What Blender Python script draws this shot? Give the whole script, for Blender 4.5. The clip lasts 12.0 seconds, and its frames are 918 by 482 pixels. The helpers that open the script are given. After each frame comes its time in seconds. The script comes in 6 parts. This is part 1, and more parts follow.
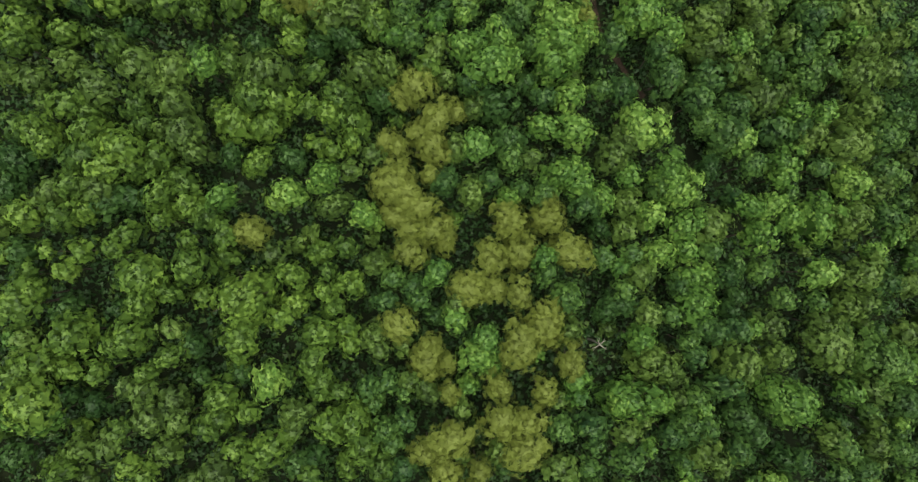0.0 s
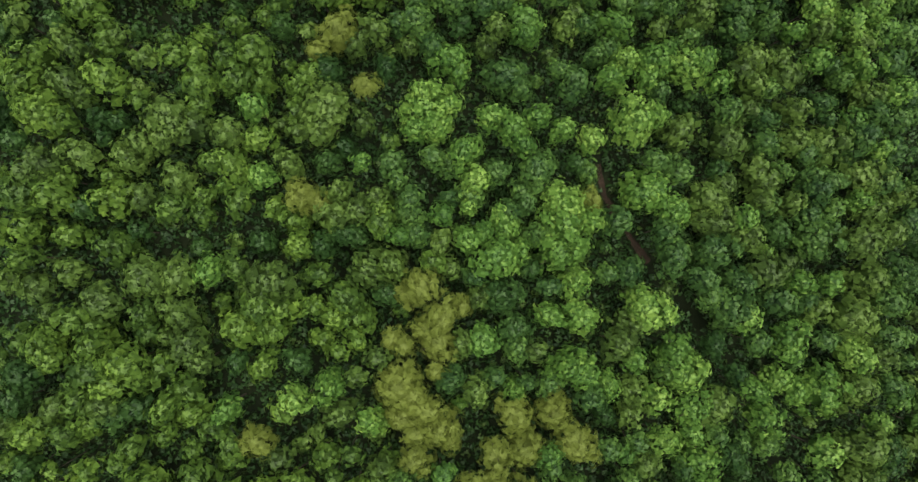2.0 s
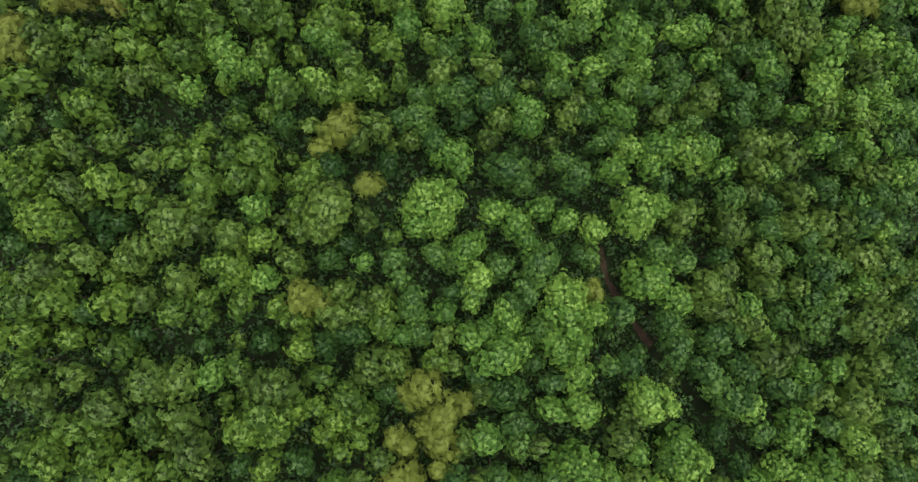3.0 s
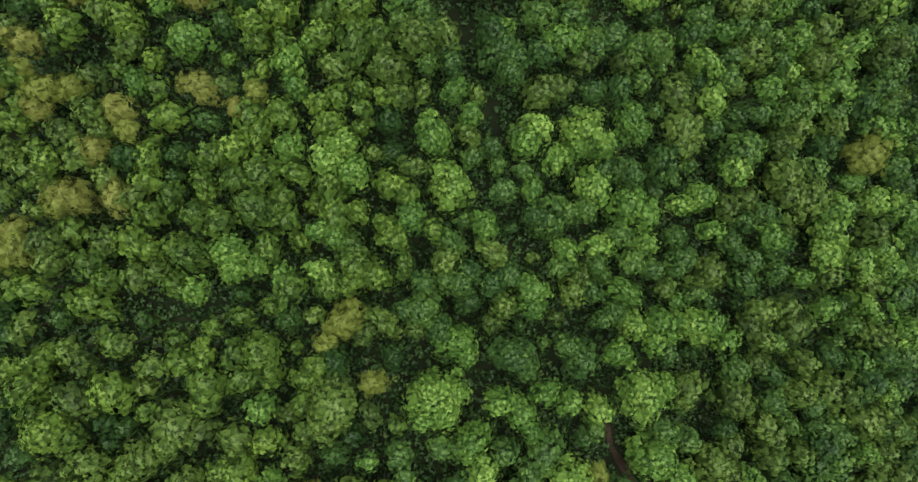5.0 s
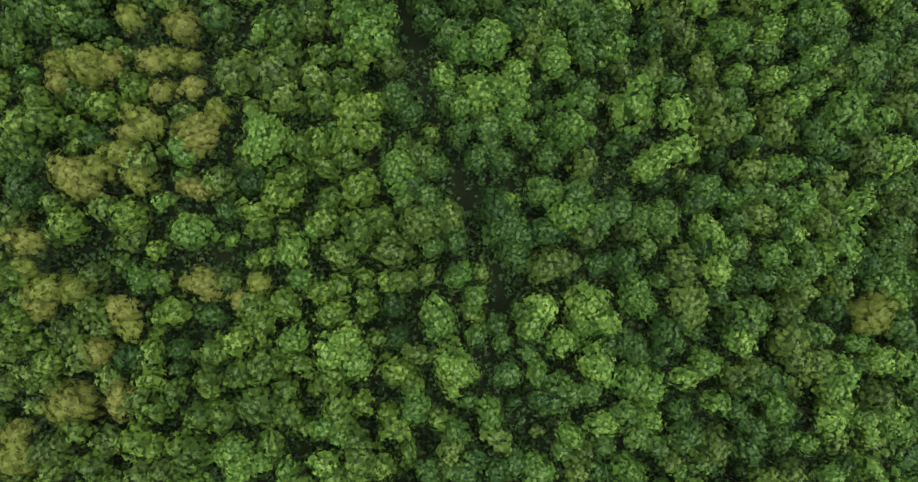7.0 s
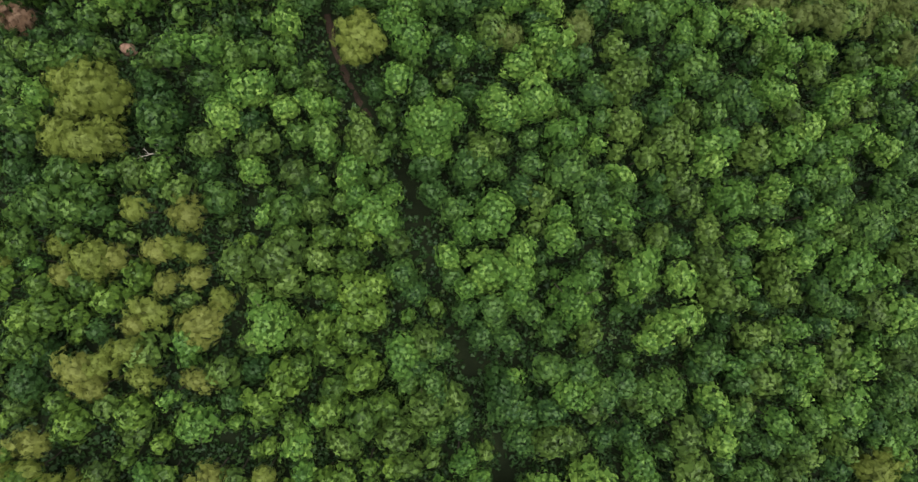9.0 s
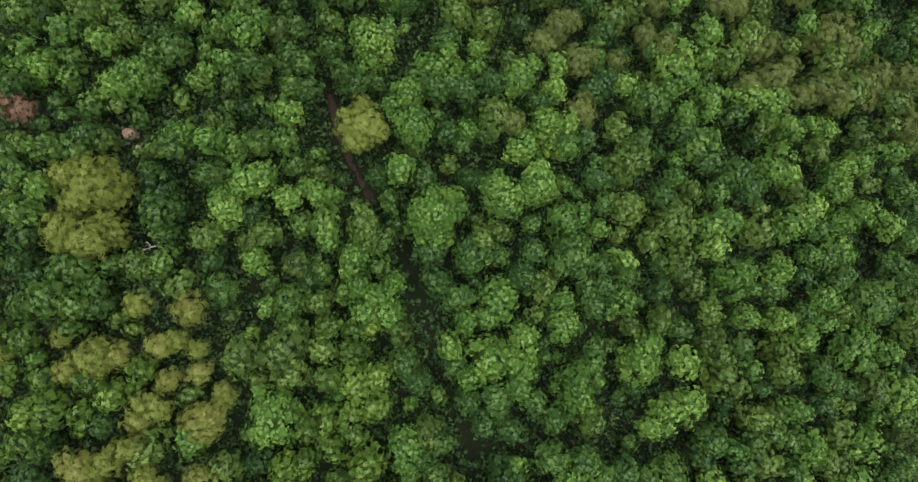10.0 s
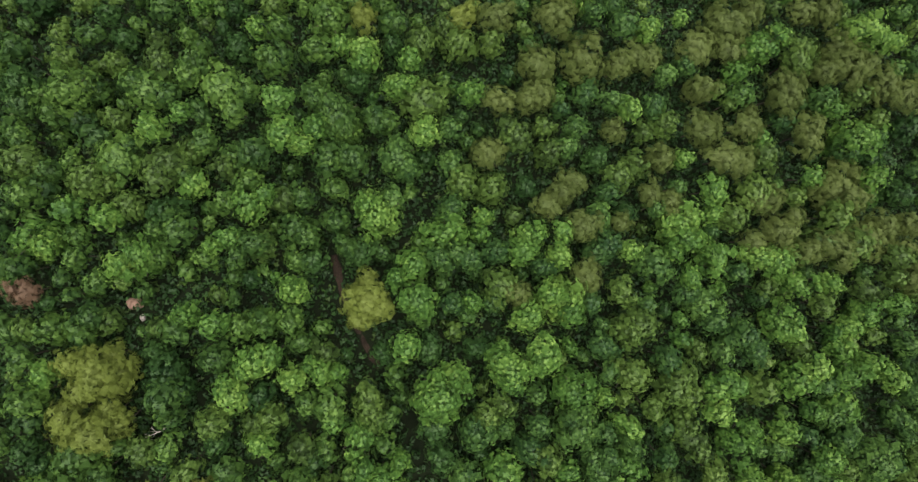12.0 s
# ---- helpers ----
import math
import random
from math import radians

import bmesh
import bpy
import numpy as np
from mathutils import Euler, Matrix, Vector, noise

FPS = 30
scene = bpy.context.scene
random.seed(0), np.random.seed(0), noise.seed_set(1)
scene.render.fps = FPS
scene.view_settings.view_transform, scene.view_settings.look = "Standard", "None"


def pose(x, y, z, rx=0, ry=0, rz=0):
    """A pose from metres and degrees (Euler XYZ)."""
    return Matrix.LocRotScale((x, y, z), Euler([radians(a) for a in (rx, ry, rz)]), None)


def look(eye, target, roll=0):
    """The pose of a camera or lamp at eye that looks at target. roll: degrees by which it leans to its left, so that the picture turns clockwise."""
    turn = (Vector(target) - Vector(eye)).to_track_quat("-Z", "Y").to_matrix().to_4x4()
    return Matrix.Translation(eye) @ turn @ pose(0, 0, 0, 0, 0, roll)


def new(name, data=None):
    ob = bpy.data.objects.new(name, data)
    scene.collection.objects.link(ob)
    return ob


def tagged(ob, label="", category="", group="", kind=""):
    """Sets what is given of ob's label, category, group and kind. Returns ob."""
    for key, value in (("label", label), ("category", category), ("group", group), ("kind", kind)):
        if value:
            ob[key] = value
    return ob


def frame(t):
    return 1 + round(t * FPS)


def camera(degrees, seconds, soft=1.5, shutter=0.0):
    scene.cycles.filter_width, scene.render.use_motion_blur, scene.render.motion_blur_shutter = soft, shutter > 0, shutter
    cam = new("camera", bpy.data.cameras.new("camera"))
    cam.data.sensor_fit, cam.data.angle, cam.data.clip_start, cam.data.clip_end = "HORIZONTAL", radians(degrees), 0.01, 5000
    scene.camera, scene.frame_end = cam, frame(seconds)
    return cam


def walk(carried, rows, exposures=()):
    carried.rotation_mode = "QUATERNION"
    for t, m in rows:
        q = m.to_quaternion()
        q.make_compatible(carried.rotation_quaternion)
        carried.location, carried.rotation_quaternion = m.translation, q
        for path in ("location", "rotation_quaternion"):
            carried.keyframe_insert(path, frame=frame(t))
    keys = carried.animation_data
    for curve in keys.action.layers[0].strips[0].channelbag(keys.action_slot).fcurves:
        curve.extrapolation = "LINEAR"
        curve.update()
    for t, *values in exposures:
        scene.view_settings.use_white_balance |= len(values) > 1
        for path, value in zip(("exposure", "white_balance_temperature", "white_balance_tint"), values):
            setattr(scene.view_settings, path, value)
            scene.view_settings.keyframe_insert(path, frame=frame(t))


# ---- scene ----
cam = camera(75.5, 12.0, soft=1.35)
METRES, EYE, TILT, LEAN, TURN = 150.0, 105.0, -88.7, -4.0, 0.0
ROWS = [
    (0.0, 0.0, 0.0, 0.0, 0.0, 0.0, -0.0),
    (0.5, -0.0011, 0.0004, 0.0418, 0.01, -0.08, -0.01),
    (1.0, -0.0023, 0.0007, 0.0833, 0.01, -0.12, -0.01),
    (1.5, -0.0035, 0.0012, 0.1251, 0.0, -0.21, -0.02),
    (2.0, -0.0047, 0.0017, 0.1669, -0.0, -0.29, -0.02),
    (2.5, -0.0058, 0.0023, 0.2084, 0.0, -0.32, -0.02),
    (3.0, -0.007, 0.0028, 0.25, -0.01, -0.37, -0.02),
    (5.0, -0.0116, 0.0059, 0.4182, -0.04, -0.81, -0.02),
    (5.5, -0.0127, 0.0069, 0.4602, -0.05, -0.92, -0.05),
    (6.0, -0.0137, 0.0079, 0.5014, -0.04, -0.93, -0.05),
    (6.5, -0.0146, 0.009, 0.5427, -0.03, -0.98, -0.05),
    (7.0, -0.0157, 0.0102, 0.5842, -0.04, -1.03, -0.06),
    (9.0, -0.0198, 0.0149, 0.7502, 0.0, -1.23, -0.06),
    (9.5, -0.021, 0.0161, 0.7919, 0.01, -1.29, -0.07),
    (10.0, -0.0223, 0.0174, 0.8337, 0.01, -1.38, -0.07),
    (10.5, -0.0235, 0.0187, 0.8746, 0.02, -1.39, -0.06),
    (11.0, -0.0246, 0.02, 0.9163, 0.04, -1.47, -0.06),
    (11.5, -0.0259, 0.0214, 0.958, 0.03, -1.53, -0.06),
    (12.0, -0.0274, 0.0229, 0.9993, 0.02, -1.57, -0.06),
]
walk(cam, [(t, pose(0, 0, EYE, TILT, LEAN, TURN) @ pose(METRES * x, METRES * y, METRES * z, 90 + pitch, roll, yaw)) for t, x, y, z, yaw, pitch, roll in ROWS], [(0.0, 0.88, 6500, 11), (12.0, 0.89, 6250, 17)])

# ---- light ----
SUN_ELEV, SUN_AZ = 87.0, 60.0  # degrees; azimuth from north (+y) towards east (+x)
world = bpy.data.worlds.new("sky")
scene.world = world
world.use_nodes = True
wn, wl = world.node_tree.nodes, world.node_tree.links
sky = wn.new("ShaderNodeTexSky")
sky.sky_type, sky.sun_disc = "NISHITA", False
sky.sun_elevation, sky.sun_rotation = radians(SUN_ELEV), radians(SUN_AZ)
sky.air_density, sky.dust_density = 1.0, 3.0
haze = wn.new("ShaderNodeHueSaturation")  # thin even cloud takes most of the blue out of the sky
haze.inputs["Saturation"].default_value = 1.0
wl.new(sky.outputs["Color"], haze.inputs["Color"])
wl.new(haze.outputs["Color"], wn["Background"].inputs["Color"])
wn["Background"].inputs["Strength"].default_value = 0.040
sun_data = bpy.data.lights.new("sun", "SUN")
sun_data.energy, sun_data.angle, sun_data.color = 4.0, radians(76), (1.0, 0.95, 0.84)
sun = new("sun", sun_data)
sun_dir = Vector((math.sin(radians(SUN_AZ)) * math.cos(radians(SUN_ELEV)), math.cos(radians(SUN_AZ)) * math.cos(radians(SUN_ELEV)), math.sin(radians(SUN_ELEV))))
sun.matrix_world = look(sun_dir * 400, (0, 0, 0))


# ---- materials ----
def ramp(nodes, stops):
    r = nodes.new("ShaderNodeValToRGB")
    while len(r.color_ramp.elements) < len(stops):
        r.color_ramp.elements.new(0.5)
    for e, (p, c) in zip(r.color_ramp.elements, stops):
        e.position, e.color = p, (*c, 1)
    return r


def noise_node(nodes, links, scale, detail=3.0, where=None):
    n = nodes.new("ShaderNodeTexNoise")
    n.inputs["Scale"].default_value, n.inputs["Detail"].default_value = scale, detail
    if where is not None:
        links.new(where, n.inputs["Vector"])
    return n


def calc(nodes, links, op, a, b):
    n = nodes.new("ShaderNodeMath")
    n.operation = op
    for k, v in enumerate((a, b)):
        if isinstance(v, (int, float)):
            n.inputs[k].default_value = v
        else:
            links.new(v, n.inputs[k])
    return n.outputs[0]


def leaf_material(name, dark, mid, light, glow=0.12, rough=0.55, grain=1.0):
    """Foliage: the tone of tree and clump, two scales of mottling, and some light let through."""
    m = bpy.data.materials.new(name)
    m.use_nodes = True
    nt, li = m.node_tree.nodes, m.node_tree.links
    pos = nt.new("ShaderNodeNewGeometry").outputs["Position"]
    att = nt.new("ShaderNodeAttribute")
    att.attribute_name = "tone"
    rnd = nt.new("ShaderNodeObjectInfo").outputs["Random"]
    big = noise_node(nt, li, 0.35, 2.0, pos).outputs["Fac"]
    small = noise_node(nt, li, 3.5, 2.0, pos).outputs["Fac"]
    f = calc(nt, li, "ADD", att.outputs["Fac"], calc(nt, li, "MULTIPLY", calc(nt, li, "SUBTRACT", rnd, 0.5), 0.36))
    f = calc(nt, li, "ADD", f, calc(nt, li, "MULTIPLY", calc(nt, li, "SUBTRACT", big, 0.5), 0.35 * grain))
    f = calc(nt, li, "ADD", f, calc(nt, li, "MULTIPLY", calc(nt, li, "SUBTRACT", small, 0.5), 0.25 * grain))
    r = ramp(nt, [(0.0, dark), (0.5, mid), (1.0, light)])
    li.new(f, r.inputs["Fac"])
    b = nt["Principled BSDF"]
    li.new(r.outputs["Color"], b.inputs["Base Color"])
    b.inputs["Roughness"].default_value = rough
    b.inputs["Specular IOR Level"].default_value = 0.2
    tr = nt.new("ShaderNodeBsdfTranslucent")
    li.new(r.outputs["Color"], tr.inputs["Color"])
    mix = nt.new("ShaderNodeMixShader")
    mix.inputs[0].default_value = glow
    li.new(b.outputs[0], mix.inputs[1])
    li.new(tr.outputs[0], mix.inputs[2])
    li.new(mix.outputs[0], nt["Material Output"].inputs["Surface"])
    return m


def rough_material(name, stops, scale, fine, rough=0.9, bump=0.4):
    m = bpy.data.materials.new(name)
    m.use_nodes = True
    nt, li = m.node_tree.nodes, m.node_tree.links
    pos = nt.new("ShaderNodeNewGeometry").outputs["Position"]
    a = noise_node(nt, li, scale, 4.0, pos).outputs["Fac"]
    c = noise_node(nt, li, fine, 4.0, pos).outputs["Fac"]
    f = calc(nt, li, "ADD", calc(nt, li, "MULTIPLY", a, 0.6), calc(nt, li, "MULTIPLY", c, 0.4))
    r = ramp(nt, stops)
    li.new(f, r.inputs["Fac"])
    b = nt["Principled BSDF"]
    li.new(r.outputs["Color"], b.inputs["Base Color"])
    b.inputs["Roughness"].default_value = rough
    b.inputs["Specular IOR Level"].default_value = 0.08
    bp = nt.new("ShaderNodeBump")
    bp.inputs["Strength"].default_value, bp.inputs["Distance"].default_value = bump, 0.1
    li.new(c, bp.inputs["Height"])
    li.new(bp.outputs[0], b.inputs["Normal"])
    return m


LEAF = {
    "g": leaf_material("leaf_green", (0.017, 0.049, 0.015), (0.049, 0.107, 0.022), (0.105, 0.201, 0.037)),
    "h": leaf_material("leaf_warm_green", (0.026, 0.058, 0.012), (0.067, 0.130, 0.019), (0.140, 0.233, 0.034)),
    "c": leaf_material("leaf_plain_green", (0.018, 0.047, 0.012), (0.050, 0.106, 0.019), (0.108, 0.196, 0.033)),
    "f": leaf_material("leaf_fresh_green", (0.026, 0.072, 0.015), (0.075, 0.164, 0.027), (0.186, 0.305, 0.056)),
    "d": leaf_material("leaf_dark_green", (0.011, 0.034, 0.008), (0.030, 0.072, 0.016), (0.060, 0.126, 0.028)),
    "o": leaf_material("leaf_olive", (0.026, 0.050, 0.013), (0.063, 0.117, 0.021), (0.118, 0.190, 0.039)),
    "y": leaf_material("leaf_yellow_olive", (0.098, 0.132, 0.024), (0.140, 0.186, 0.034), (0.185, 0.240, 0.048), 0.3, grain=0.5),
    "w": leaf_material("leaf_ochre_olive", (0.106, 0.130, 0.027), (0.154, 0.184, 0.039), (0.205, 0.240, 0.056), 0.3, grain=0.6),
    "p": leaf_material("needles_greyish_olive", (0.068, 0.097, 0.023), (0.096, 0.136, 0.033), (0.134, 0.176, 0.045), 0.3, grain=0.6),
    "r": leaf_material("leaf_pinkish_brown", (0.085, 0.055, 0.032), (0.145, 0.093, 0.055), (0.200, 0.135, 0.086), 0.3, grain=0.55),
}
BARK = rough_material("bark", [(0.3, (0.045, 0.036, 0.028)), (0.7, (0.13, 0.11, 0.09))], 1.5, 9.0)
PALE_WOOD = rough_material("bleached_wood", [(0.3, (0.13, 0.12, 0.10)), (0.7, (0.27, 0.25, 0.22))], 1.5, 9.0)
# litter near-black: deep shade under the canopy is put into its colour
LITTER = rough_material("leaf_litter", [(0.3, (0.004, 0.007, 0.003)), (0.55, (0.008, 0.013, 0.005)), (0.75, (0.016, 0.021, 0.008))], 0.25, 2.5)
SOIL = rough_material("reddish_soil", [(0.3, (0.014, 0.011, 0.008)), (0.5, (0.026, 0.019, 0.013)), (0.7, (0.048, 0.034, 0.024))], 0.5, 4.0)


# ---- land ----
CANOPY = (27.804, -5.726, -7.616, -2.126, 1.835, -2.323, 0.7, 0.554, 1.325, -2.506)
TREE = 8.2  # mean height of the canopy over the ground


def canopy(x, y):
    """Height of the smooth canopy of the wood: a hillside that falls to the east and north."""
    x = np.clip(x, -75, 90) / 60
    y = np.clip(y, -50, 205) / 100 - 0.8
    a = CANOPY
    return a[0] + a[1] * x + a[2] * y + a[3] * x * x + a[4] * x * y + a[5] * y * y + a[6] * x ** 3 + a[7] * x * x * y + a[8] * x * y * y + a[9] * y ** 3


TRACK = [(62, -60), (54, -25), (53.5, -4.1), (45.2, 9.4), (40.8, 15), (33.6, 23.4), (30.4, 27.5), (26.8, 33), (25.8, 38), (24.6, 46), (18, 55), (13, 63), (11.5, 70), (10, 79), (8, 87), (4.2, 95.5), (0, 107), (-2.5, 116.5), (-4.8, 123), (-9.9, 130.5), (-12.8, 135.5), (-15.4, 141), (-17, 148), (-20, 160), (-22, 175), (-24, 230)]


def track_distance(x, y):
    best = np.full(np.shape(x), 1e9)
    for (ax, ay), (bx, by) in zip(TRACK, TRACK[1:]):
        dx, dy = bx - ax, by - ay
        u = np.clip(((x - ax) * dx + (y - ay) * dy) / (dx * dx + dy * dy), 0, 1)
        best = np.minimum(best, np.hypot(x - ax - u * dx, y - ay - u * dy))
    return best


def ground_height(x, y):
    roll = 0.5 * np.sin(x * 0.21 + 1.3) * np.cos(y * 0.17) + 0.3 * np.sin(x * 0.53 + y * 0.41)
    cut = -0.3 * np.exp(-(track_distance(x, y) / 3.0) ** 2)
    return canopy(x, y) - TREE + roll + cut


def mesh_of(name, verts, polys, materials, slots=None, tone=None, smooth=False):
    """A mesh from arrays: polys is a list of index arrays (n, 3) or (n, 4)."""
    me = bpy.data.meshes.new(name)
    me.vertices.add(len(verts))
    me.vertices.foreach_set("co", np.asarray(verts, np.float32).ravel())
    corners = np.concatenate([p.ravel() for p in polys])
    sizes = np.concatenate([np.full(len(p), p.shape[1]) for p in polys])
    me.loops.add(len(corners))
    me.loops.foreach_set("vertex_index", corners.astype(np.int32))
    me.polygons.add(len(sizes))
    me.polygons.foreach_set("loop_start", np.concatenate([[0], np.cumsum(sizes)[:-1]]).astype(np.int32))
    for m in materials:
        me.materials.append(m)
    if slots is not None:
        me.polygons.foreach_set("material_index", slots.astype(np.int32))
    if tone is not None:
        me.attributes.new("tone", "FLOAT", "POINT").data.foreach_set("value", np.asarray(tone, np.float32))
    me.polygons.foreach_set("use_smooth", np.full(len(sizes), smooth))
    me.update(calc_edges=True)
    return me


def sheet(xs, ys, height, name, material):
    gx, gy = np.meshgrid(xs, ys)
    v = np.stack([gx.ravel(), gy.ravel(), height(gx.ravel(), gy.ravel())], 1)
    nx, ny = len(xs), len(ys)
    i = (np.arange(ny - 1)[:, None] * nx + np.arange(nx - 1)[None]).ravel()
    return mesh_of(name, v, [np.stack([i, i + 1, i + nx + 1, i + nx], 1)], [material], smooth=True)


far = np.array([300, 700, 1500, 3000])
xs = np.concatenate([-far[::-1], np.arange(-120, 140, 2.0), far])
ys = np.concatenate([-far[::-1] + 80, np.arange(-90, 250, 2.0), far + 80])
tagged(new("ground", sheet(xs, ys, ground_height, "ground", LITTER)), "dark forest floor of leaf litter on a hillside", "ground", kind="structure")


def ribbon(name, line, half, lift, material):
    """A worn track that lies on the ground along a line."""
    p = np.array(line, float)
    s = np.concatenate([[0], np.cumsum(np.hypot(*np.diff(p, axis=0).T))])
    u = np.arange(0, s[-1], 0.8)
    cx, cy = np.interp(u, s, p[:, 0]), np.interp(u, s, p[:, 1])
    tx, ty = np.gradient(cx), np.gradient(cy)
    n = np.hypot(tx, ty)
    v = []
    for k in np.linspace(-1, 1, 7):
        w = half * k * (1 + 0.25 * np.sin(u * 0.9) + 0.15 * np.sin(u * 2.3 + 2 * k))
        x, y = cx + ty / n * w, cy - tx / n * w
        v.append(np.stack([x, y, ground_height(x, y) + lift * (1 - k * k) - 0.02 + 0.10 * (abs(k) < 0.9)], 1))
    v = np.concatenate(v)
    m = len(u)
    i = (np.arange(6)[:, None] * m + np.arange(m - 1)[None]).ravel()
    return mesh_of(name, v, [np.stack([i, i + m, i + m + 1, i + 1], 1)], [material], smooth=True)


for low, high in ((20, 41), (124, 150)):  # bare only in two stretches, overgrown elsewhere
    tagged(new("track", ribbon("track", [p for p in TRACK if low < p[1] < high], 0.55, 0.05, SOIL)), "narrow reddish bare-soil track between the trees", "track", kind="structure")


# ---- trees ----
PHI = (1 + 5 ** 0.5) / 2
ICO_V = np.array([(-1, PHI, 0), (1, PHI, 0), (-1, -PHI, 0), (1, -PHI, 0), (0, -1, PHI), (0, 1, PHI), (0, -1, -PHI), (0, 1, -PHI), (PHI, 0, -1), (PHI, 0, 1), (-PHI, 0, -1), (-PHI, 0, 1)]) / math.hypot(1, PHI)
ICO_F = np.array([(0, 11, 5), (0, 5, 1), (0, 1, 7), (0, 7, 10), (0, 10, 11), (1, 5, 9), (5, 11, 4), (11, 10, 2), (10, 7, 6), (7, 1, 8), (3, 9, 4), (3, 4, 2), (3, 2, 6), (3, 6, 8), (3, 8, 9), (4, 9, 5), (2, 4, 11), (6, 2, 10), (8, 6, 7), (9, 8, 1)])


def unit(v):
    return v / np.linalg.norm(v, axis=-1, keepdims=True)


def dome(rng, n, reach, jitter):
    """n directions spread evenly from the zenith down to z = 1 - reach."""
    k = np.arange(n) + 0.5
    z = 1 - reach * k / n
    a = math.pi * (3 - 5 ** 0.5) * k + rng.uniform(0, 6.28)
    s = np.sqrt(np.clip(1 - z * z, 0, 1))
    return unit(np.stack([s * np.cos(a), s * np.sin(a), z], 1) + rng.normal(0, jitter, (n, 3)))


OCT_V = np.array([(1, 0, 0), (-1, 0, 0), (0, 1, 0), (0, -1, 0), (0, 0, 1), (0, 0, -1)], float)
OCT_F = np.array([(0, 2, 4), (2, 1, 4), (1, 3, 4), (3, 0, 4), (2, 0, 5), (1, 2, 5), (3, 1, 5), (0, 3, 5)])
# per habit: crown height to width, bough radius (share of R, plus metres), boughs, clump radius, clumps, leaves a clump, leaf length
HABITS = {
    "domed": ((1.6, 2.2), (0.22, 0.34), 1.5, 0.36, 1.15, 12, 0.235),
    "clumpy": ((1.4, 1.9), (0.27, 0.32), 1.45, 0.42, 1.15, 12, 0.28),
    "feathery": ((0.95, 1.3), (0.22, 0.30), 1.6, 0.46, 1.2, 30, 0.46),
}


